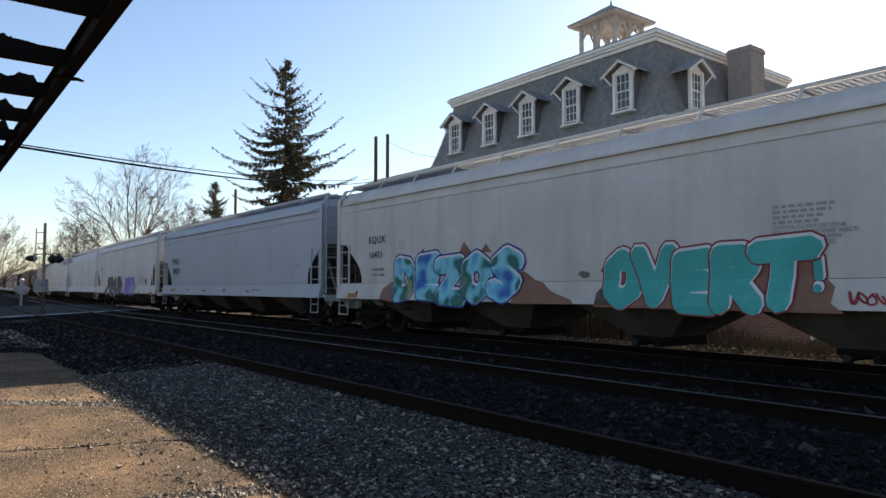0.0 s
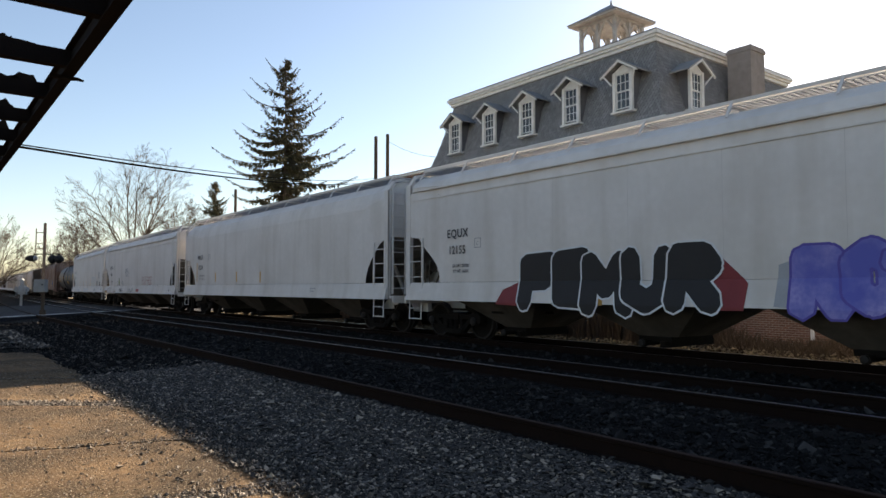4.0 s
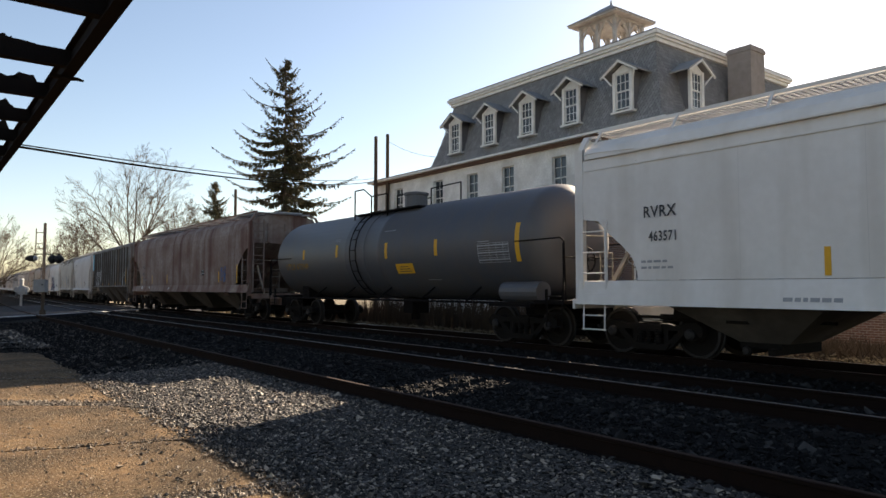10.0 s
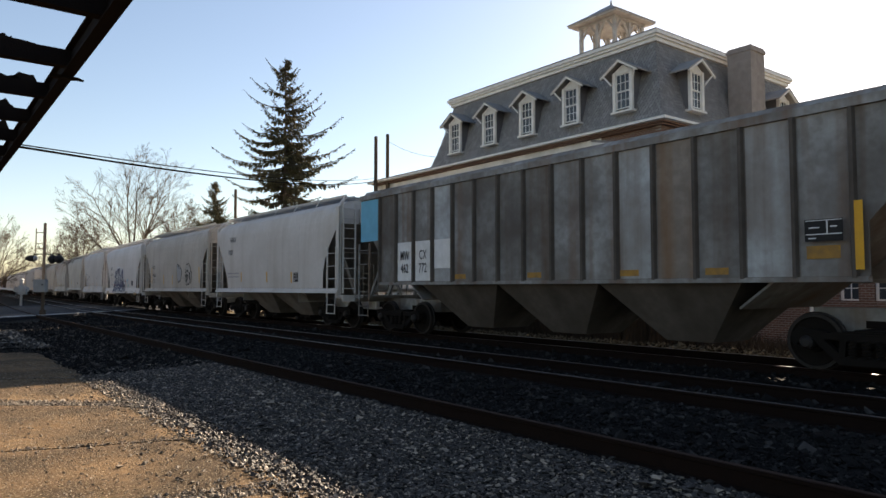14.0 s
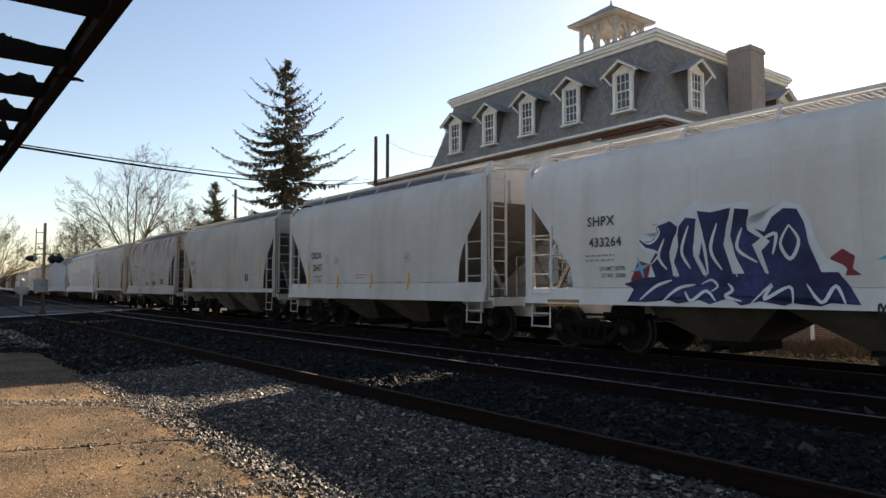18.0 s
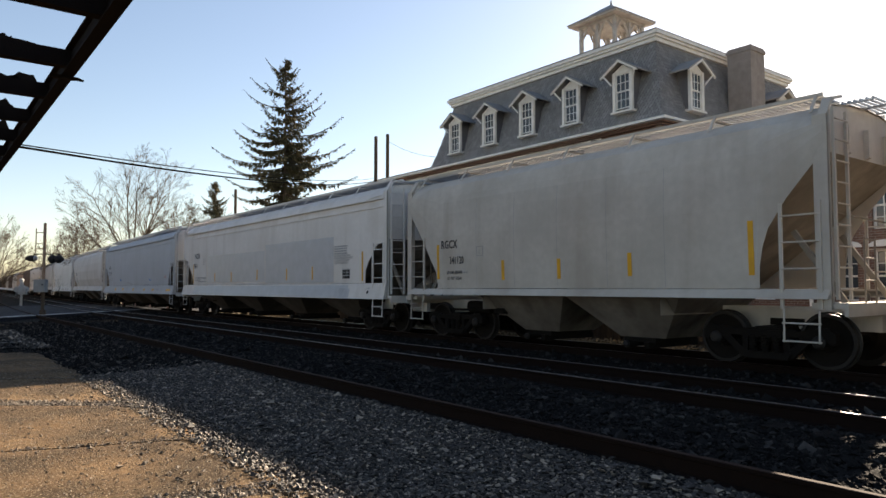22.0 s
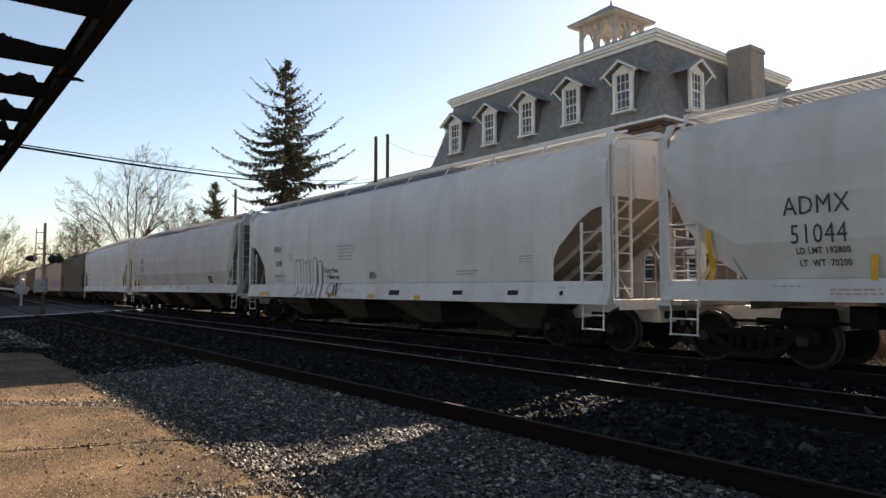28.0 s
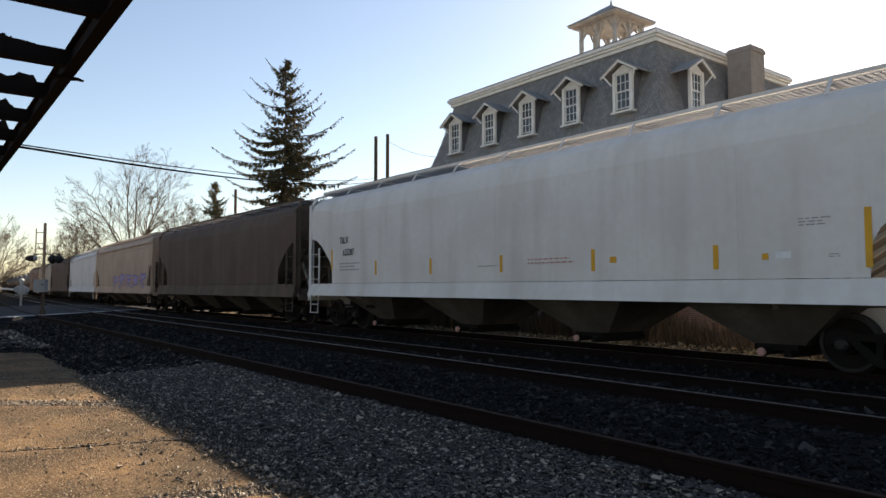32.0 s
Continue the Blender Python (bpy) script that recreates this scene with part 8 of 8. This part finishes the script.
spray_line(c12, [(-2.12, 2.23), (-2.25, 1.91), (-2.08, 1.67)], 0.03, SPRAY["white"])
spray_line(c12, [(-1.61, 2.44), (-1.76, 1.99), (-1.59, 1.67)], 0.03, SPRAY["white"])
spray_line(c12, [(-1.40, 2.40), (-1.31, 2.04), (-1.25, 1.57)], 0.03, SPRAY["white"])
spray_line(c12, [(-1.06, 2.44), (-1.19, 1.99), (-0.99, 1.64)], 0.03, SPRAY["white"])
spray_line(c12, [(-0.61, 2.33), (-0.70, 1.99), (-0.36, 1.75)], 0.03, SPRAY["white"])
spray_line(c12, [(0.17, 2.33), (0.03, 2.04), (0.18, 1.79), (0.32, 2.07), (0.17, 2.33)], 0.03, SPRAY["white"])
spray_line(c12, [(-0.29, 2.11), (-0.04, 2.20), (-0.10, 1.87)], 0.03, SPRAY["white"])
spray_line(c12, [(-2.63, 1.11), (-2.33, 1.36), (-1.99, 1.47)], 0.03, SPRAY["white"])
spray_line(c12, [(-2.14, 1.08), (-1.85, 1.32), (-1.51, 1.39)], 0.03, SPRAY["white"])
spray_line(c12, [(-1.70, 1.27), (-1.55, 1.11), (-1.29, 1.28), (-1.08, 1.11)], 0.03, SPRAY["white"])
spray_line(c12, [(-0.89, 1.41), (-0.80, 1.29), (-0.91, 1.19), (-0.61, 1.11)], 0.03, SPRAY["white"])
spray_line(c12, [(-0.44, 1.08), (-0.14, 1.39), (-0.23, 1.15), (0.15, 1.35), (0.24, 1.08)], 0.03, SPRAY["white"])
spray_line(c12, [(0.41, 1.39), (0.67, 1.11), (0.84, 1.36), (1.01, 1.09)], 0.03, SPRAY["white"])
spray_line(c12, [(-1.80, 2.51), (-1.89, 2.15), (-1.99, 1.88), (-1.87, 1.52)], 0.022, SPRAY["white"], 0.0125)
spray_line(c12, [(-1.42, 2.63), (-1.46, 2.28), (-1.50, 1.91), (-1.29, 1.52)], 0.022, SPRAY["white"], 0.0125)
spray_line(c12, [(-0.76, 2.67), (-0.87, 2.35), (-0.87, 2.01), (-0.72, 1.52)], 0.022, SPRAY["white"], 0.0125)
spray_line(c12, [(-0.46, 2.60), (-0.50, 2.32), (-0.25, 2.13), (-0.36, 2.00), (-0.19, 1.55)], 0.022, SPRAY["white"], 0.0125)
spray_line(c12, [(-2.68, 2.27), (-2.44, 2.16), (-2.23, 2.32), (-2.27, 2.48)], 0.022, SPRAY["white"], 0.0125)
spray_line(c12, [(-2.53, 2.08), (-2.25, 1.96), (-2.42, 1.77)], 0.022, SPRAY["white"], 0.0125)
spray_line(c12, [(-1.38, 1.40), (-1.19, 1.47), (-1.08, 1.36), (-1.19, 1.27)], 0.022, SPRAY["white"], 0.0125)
star(c12, 1.62, 1.80, 0.24, SPRAY["sky"])
star(c12, 1.98, 1.48, 0.3, SPRAY["cyan"])
star(c12, -2.66, 1.71, 0.25, SPRAY["sky"])
lettering(c13, "CRDX", -3.53, 2.33, 0.3, width=0.85)
lettering(c13, "20457", -3.45, 1.91, 0.31, width=0.8)
lettering(c13, "LD LMT 233000", -3.42, 1.68, 0.1, width=0.8)
lettering(c13, "LT WT 53200", -3.45, 1.54, 0.1, width=0.8)
plate_box(c13, -2.76, 2.28)
emblem(c13, -2.17, 2.23)
emblem(c13, 1.93, 2.19)
stripe(c13, -4.12, 1.3, 2.24)
stripe(c13, -2.06, 1.31, 1.74)
stripe(c13, 0.01, 1.3, 1.75)
stripe(c13, 1.99, 1.29, 1.74)
small_print(c13, -0.91, 1.75, 0.72, 2, 0.085, M["red_paint"], 170, 0.032)
small_print(c13, 0.33, 1.52, 0.42, 1, 0.07, None, 171, 0.027)
small_print(c13, 1.35, 1.52, 0.31, 2, 0.05, None, 172, 0.019)
decal_box(c13, "blue_patch", SPRAY["blueish"], -1.77, -1.48, 1.44, 1.58, "small pale blue patch")
lettering(c14, "RGCX", -4.06, 2.47, 0.27, width=0.8)
lettering(c14, "2572", -3.91, 2.03, 0.23, width=0.8)
stripe(c14, -4.69, 1.65, 2.17)
stripe(c14, -1.97, 1.72, 2.1)
stripe(c14, -0.03, 1.69, 2.09)
stripe(c14, 1.84, 1.68, 2.07)
stripe(c14, 4.19, 1.64, 2.51)
placard(c14, 2.78, 1.62, 0.4, 0.35)
small_print(c14, 3.16, 1.92, 0.77, 2, 0.055, None, 182, 0.021)
lettering(c15, "CRDX", -3.14, 2.56, 0.26, width=0.9)
lettering(c15, "21177", -3.1, 2.24, 0.24, width=0.85)
lettering(c15, "LD LMT 232600", -2.98, 1.93, 0.11, width=0.85)
lettering(c15, "LT WT   53400", -2.96, 1.79, 0.11, width=0.85)
emblem(c15, -1.23, 2.38)
emblem(c15, 2.68, 2.32)
placard(c15, 2.74, 1.54, 0.6, 0.35)
stripe(c15, -4.44, 1.56, 2.25)
stripe(c15, -1.89, 1.46, 1.89)
stripe(c15, 0.08, 1.44, 1.85)
stripe(c15, 2.09, 1.43, 1.85)
stripe(c15, 3.95, 1.42, 2.29)
scribble(c15, -0.77, 1.47, 0.56, 0.28, 3, SPRAY["black"], 194, "small black tag", 0.012)
scribble(c15, 0.67, 1.44, 0.65, 0.33, 3, SPRAY["black"], 195, "small black tag", 0.014)
small_print(c15, 0.78, 2.17, 1.0, 2, 0.035, None, 196, 0.013)
small_print(c15, 0.51, 2.08, 0.66, 2, 0.055, M["red_paint"], 197, 0.021)
small_print(c15, -2.21, 1.21, 1.13, 1, 0.14, M["lettering"], 198, 0.053)
small_print(c15, 0.37, 2.17, 1.17, 2, 0.055, None, 199, 0.021)
lettering(c16, "LD LMT 232500", -3.68, 1.69, 0.11, width=0.8)
lettering(c16, "LT WT  53500", -3.68, 1.54, 0.11, width=0.8)
plate_box(c16, -2.68, 2.23)
lettering(c16, "RGCX", -3.88, 2.35, 0.29, width=0.8)
lettering(c16, "341120", -3.58, 1.95, 0.26, width=0.7)
stripe(c16, -4.37, 1.56, 2.46)
stripe(c16, -1.86, 1.52, 1.98)
stripe(c16, -0.09, 1.53, 1.96)
stripe(c16, 4.21, 1.54, 2.44)
stripe(c16, 1.76, 1.56, 2.01)
small_print(c16, -3.98, 1.74, 1.02, 1, 0.1, None, 210, 0.038)
lettering(c17, "NCIX", -7.4, 2.75, 0.33, width=0.9)
lettering(c17, "7411", -7.63, 2.28, 0.31, width=0.85)
small_print(c17, -7.77, 1.84, 1.04, 2, 0.11, None, 213, 0.042)
decal_box(c17, "repaint_patch", SPRAY["patch"], 0.73, 6.29, 1.52, 3.01, "large blue-grey repaint patch")
decal_box(c17, "repaint_patch", SPRAY["patch"], -6.01, 0.68, 1.58, 2.8, "large blue-grey repaint patch")
lift_hole(c6, 8.2, 1.2)
lift_hole(c20, 7.4, 1.22)
decal_box(c17, "sill_panel", SPRAY["patch"], -7.7, 7.32, 1.03, 1.42, "blue-grey repainted sill")
lettering(c17, "LD LMT 220600 LB 100050 KG", -6.7, 1.77, 0.1, width=0.8)
lettering(c17, "LT WT  65400 LB  29650 KG", -6.69, 1.6, 0.1, width=0.8)
plate_box(c17, -6.46, 2.56)
stripe(c17, -7.99, 1.55, 2.47)
stripe(c17, 8.13, 1.55, 2.45)
stripe(c17, -4.96, 1.63, 2.0, out=0.004)
stripe(c17, -2.91, 1.61, 2.02, out=0.004)
stripe(c17, -0.07, 1.64, 2.06, out=0.004)
stripe(c17, 2.7, 1.62, 2.05, out=0.004)
stripe(c17, 4.77, 1.61, 2.07, out=0.004)
caution(c17, 6.36, 2.70, 0.082, 0.078, 4)
lift_hole(c17, 8.55, 1.2)
placard(c17, 7.12, 1.63, 0.55, 0.36)
decal_box(c17, "sill_patch", SPRAY["palegrey"], 6.68, 7.44, 1.0, 1.31, "grey touched-up sill paint")
lettering(c18, "NCIX", -7.55, 2.66, 0.3, width=0.9)
lettering(c18, "220175", -7.39, 2.24, 0.31, width=0.8)
small_print(c18, -7.84, 1.98, 1.59, 2, 0.065, None, 232, 0.025)
small_print(c18, -1.21, 1.58, 2.53, 1, 0.07, None, 233, 0.027)
small_print(c18, 2.68, 1.54, 1.59, 1, 0.08, None, 234, 0.03)
decal_box(c18, "blue_label", SPRAY["blue"], 3.87, 4.3, 1.75, 1.88, "small blue and white label")
decal_box(c18, "blue_label", M["white_sheet"], 4.02, 4.15, 1.74, 1.89, "")
decal_box(c18, "blue_label", SPRAY["blue"], -4.17, -3.75, 1.79, 1.91, "small blue and white label")
decal_box(c18, "sill_stripe", M["yellow"], -5.58, -5.09, 1.17, 1.33, "yellow reflective strip")
decal_box(c18, "sill_stripe", M["yellow"], -3.21, -2.71, 1.17, 1.32, "yellow reflective strip")
decal_box(c18, "sill_stripe", M["yellow"], -0.17, 0.29, 1.17, 1.31, "yellow reflective strip")
decal_box(c18, "sill_stripe", M["yellow"], 2.68, 3.15, 1.17, 1.3, "yellow reflective strip")
decal_box(c18, "sill_stripe", M["yellow"], 4.82, 5.26, 1.16, 1.29, "yellow reflective strip")
decal_box(c18, "sill_stripe", M["yellow"], 7.86, 8.73, 1.16, 1.28, "yellow reflective strip")
small_print(c18, 7.26, 2.01, 0.53, 4, 0.047, M["red_paint"], 244, 0.018)
small_print(c18, -2.0, 1.69, 1.34, 2, 0.045, None, 245, 0.017)
small_print(c18, 5.31, 1.29, 1.11, 2, 0.055, None, 246, 0.021)
lettering(c19, "ADMX", -6.49, 2.47, 0.41, width=0.8, bold=0.0)
lettering(c19, "51044", -6.47, 2.02, 0.43, width=0.75, bold=0.0)
lettering(c19, "LD LMT 192800", -6.43, 1.86, 0.14, width=0.8)
lettering(c19, "LT  WT  70200", -6.42, 1.67, 0.14, width=0.8)
stripe(c19, -8.3, 1.46, 2.33)
stripe(c19, -5.72, 1.44, 1.82)
small_print(c19, -6.32, 1.32, 0.81, 2, 0.065, M["red_paint"], 253, 0.025)
small_print(c19, -7.2, 1.37, 0.54, 1, 0.05, None, 254, 0.019)
lettering(c20, "SHQX", -7.0, 2.69, 0.27, width=0.85)
lettering(c20, "42387", -6.9, 2.15, 0.27, width=0.8)
small_print(c20, -7.31, 1.83, 1.1, 2, 0.075, None, 257, 0.029)
fat_word(c20, "IUIUII", -5.64, 0.93, 2.23, 1.48, P["white"], SPRAY["black"], "hollow black-outlined bubble shapes", 1.5, None, 0.05)
lettering(c20, "Funny Face.", -2.82, 1.84, 0.24, width=0.8)
lettering(c20, "I Need you", -2.7, 1.63, 0.21, width=0.8)
scribble(c20, -3.1, 1.01, 0.89, 0.54, 4, SPRAY["black"], 261, "small black scrawl", 0.012)
plate_box(c20, -5.88, 2.44)
lettering(c20, "LD LMT 220500", -7.02, 1.73, 0.1, width=0.8)
lettering(c20, "LT WT  65500", -6.99, 1.58, 0.11, width=0.8)
small_print(c20, -2.38, 2.69, 1.12, 5, 0.106, None, 265, 0.04)
placard(c20, -0.31, 1.64, 0.3, 0.2)
small_print(c20, 3.78, 1.77, 1.11, 2, 0.075, None, 267, 0.028)
small_print(c20, 6.08, 2.06, 0.49, 3, 0.063, None, 268, 0.024)
decal_box(c20, "sill_stripe", M["yellow"], -8.65, -7.67, 1.06, 1.17, "yellow reflective strip")
decal_box(c20, "sill_stripe", M["yellow"], -5.55, -5.3, 1.04, 1.17, "yellow reflective strip")
decal_box(c20, "sill_stripe", M["yellow"], -2.92, -2.55, 1.06, 1.17, "yellow reflective strip")
decal_box(c20, "sill_stripe", M["yellow"], -0.44, -0.02, 1.03, 1.14, "yellow reflective strip")
decal_box(c20, "sill_stripe", M["yellow"], 2.0, 2.31, 1.01, 1.13, "yellow reflective strip")
small_print(c20, -1.92, 1.29, 0.75, 2, 0.055, None, 274, 0.021)
decal_box(c20, "grey_panel", SPRAY["grey"], -0.49, -0.05, 1.6, 1.77, "grey stencil panel")
decal_box(c20, "sill_mark", M["black"], 0.72, 1.25, 1.13, 1.27, "black sill stencil")
decal_box(c20, "sill_mark", M["black"], 3.67, 4.08, 1.16, 1.27, "black sill stencil")
decal_box(c20, "sill_mark", M["black"], 5.73, 6.08, 1.17, 1.28, "black sill stencil")
lettering(c21, "CEFX", -6.88, 2.77, 0.38, width=0.8)
lettering(c21, "76272", -6.84, 2.29, 0.4, width=0.75)
small_print(c21, -2.49, 1.78, 0.8, 1, 0.05, M["red_paint"], 282, 0.019)
decal_box(c21, "sill_panel", SPRAY["blueish"], -6.34, -4.29, 1.13, 1.44, "touched-up sill paint")
decal_box(c21, "sill_panel", SPRAY["palegrey"], -4.29, -2.53, 1.13, 1.42, "touched-up sill paint")
decal_box(c21, "sill_panel", SPRAY["blueish"], -2.53, -0.27, 1.13, 1.41, "touched-up sill paint")
decal_box(c21, "sill_panel", SPRAY["palegrey"], -0.27, 1.12, 1.13, 1.4, "touched-up sill paint")
decal_box(c21, "sill_panel", SPRAY["blueish"], 1.12, 1.78, 1.13, 1.4, "touched-up sill paint")
decal_box(c21, "sill_stripe", M["yellow"], -7.61, -6.7, 1.28, 1.42, "yellow reflective strip", 0.006)
decal_box(c21, "sill_stripe", M["yellow"], -4.75, -4.33, 1.33, 1.44, "yellow reflective strip", 0.006)
decal_box(c21, "sill_stripe", M["yellow"], -1.11, -0.66, 1.3, 1.41, "yellow reflective strip", 0.006)
decal_box(c21, "sill_stripe", M["yellow"], 1.74, 2.16, 1.27, 1.38, "yellow reflective strip", 0.006)
small_print(c21, -4.25, 1.38, 1.59, 2, 0.085, M["red_paint"], 292, 0.042, 0.006)
small_print(c21, -0.19, 1.37, 1.11, 2, 0.07, M["red_paint"], 293, 0.035, 0.006)
small_print(c21, -2.37, 1.88, 0.83, 3, 0.063, None, 294, 0.024)
plate_box(c21, -5.43, 2.66)
lettering(c21, "LD LMT 218900", -6.82, 2.02, 0.13, width=0.85)
lettering(c21, "LT WT   67100", -6.80, 1.86, 0.13, width=0.85)
placard(c21, 4.98, 1.58, 0.6, 0.38)
small_print(c21, 5.51, 1.81, 0.58, 3, 0.063, None, 299, 0.024)
lettering(c22, "TILX", -7.44, 2.76, 0.29, width=0.9)
lettering(c22, "625287", -7.16, 2.37, 0.29, width=0.75)
small_print(c22, -7.72, 2.13, 1.25, 3, 0.1, None, 302, 0.038)
stripe(c22, -8.26, 1.91, 2.59)
stripe(c22, -5.53, 1.72, 2.14)
stripe(c22, -2.77, 1.71, 2.12)
stripe(c22, 0.03, 1.7, 2.1)
stripe(c22, 2.81, 1.67, 2.12)
stripe(c22, 5.53, 1.65, 2.07)
stripe(c22, 7.95, 1.63, 2.51)
small_print(c22, 0.92, 1.98, 1.45, 2, 0.08, M["red_paint"], 310, 0.03)
small_print(c22, 6.95, 2.42, 0.51, 3, 0.05, None, 311, 0.019)
small_print(c22, -0.82, 1.87, 0.79, 1, 0.06, None, 312, 0.023)
decal_box(c22, "hazard_label", M["yellow"], 3.24, 3.4, 1.83, 1.95, "small yellow label")
decal_box(c22, "hazard_label", M["yellow"], 6.35, 6.46, 1.79, 1.89, "small yellow label")
decal_box(c22, "white_label", M["white_sheet"], 6.57, 6.82, 1.8, 1.91, "small white label")
small_print(c22, 7.39, 1.85, 0.24, 2, 0.035, None, 316, 0.013)
blob_letters(c24, -2.66, 1.33, 10.57, 0.9, 5, SPRAY["lilac"], SPRAY["purple"], 317, "purple and orange graffiti low on the side", third=SPRAY["orange"])


def motions():
    """The train rolls through at a nearly steady pace; every axle turns with it."""
    def run(t):
        return 11.17 * (t - 16) + 0.0135 * (t - 16) ** 2 / 2
    for car, x16 in CARS:
        rows = []
        for i in range(33):
            x = x16 + run(float(i))
            dy, slope = bend(x)
            rows.append((float(i), pose(x, MAIN + dy, 0, 0, 0, math.degrees(math.atan(slope)))))
        walk(car, rows)
    turned = {}
    for w, s in WHEELS:
        if s not in turned:
            rows = []
            for i in range(0, 961, 1):
                t = i / 30
                rows.append((t, pose(0.89 * s, 0, 0, 0, math.degrees(run(t) / 0.457), 0)))
            walk(w, rows)
            turned[s] = w.animation_data
        else:
            w.rotation_mode = "QUATERNION"
            w.animation_data_create()
            w.animation_data.action = turned[s].action
            w.animation_data.action_slot = turned[s].action_slot


motions()
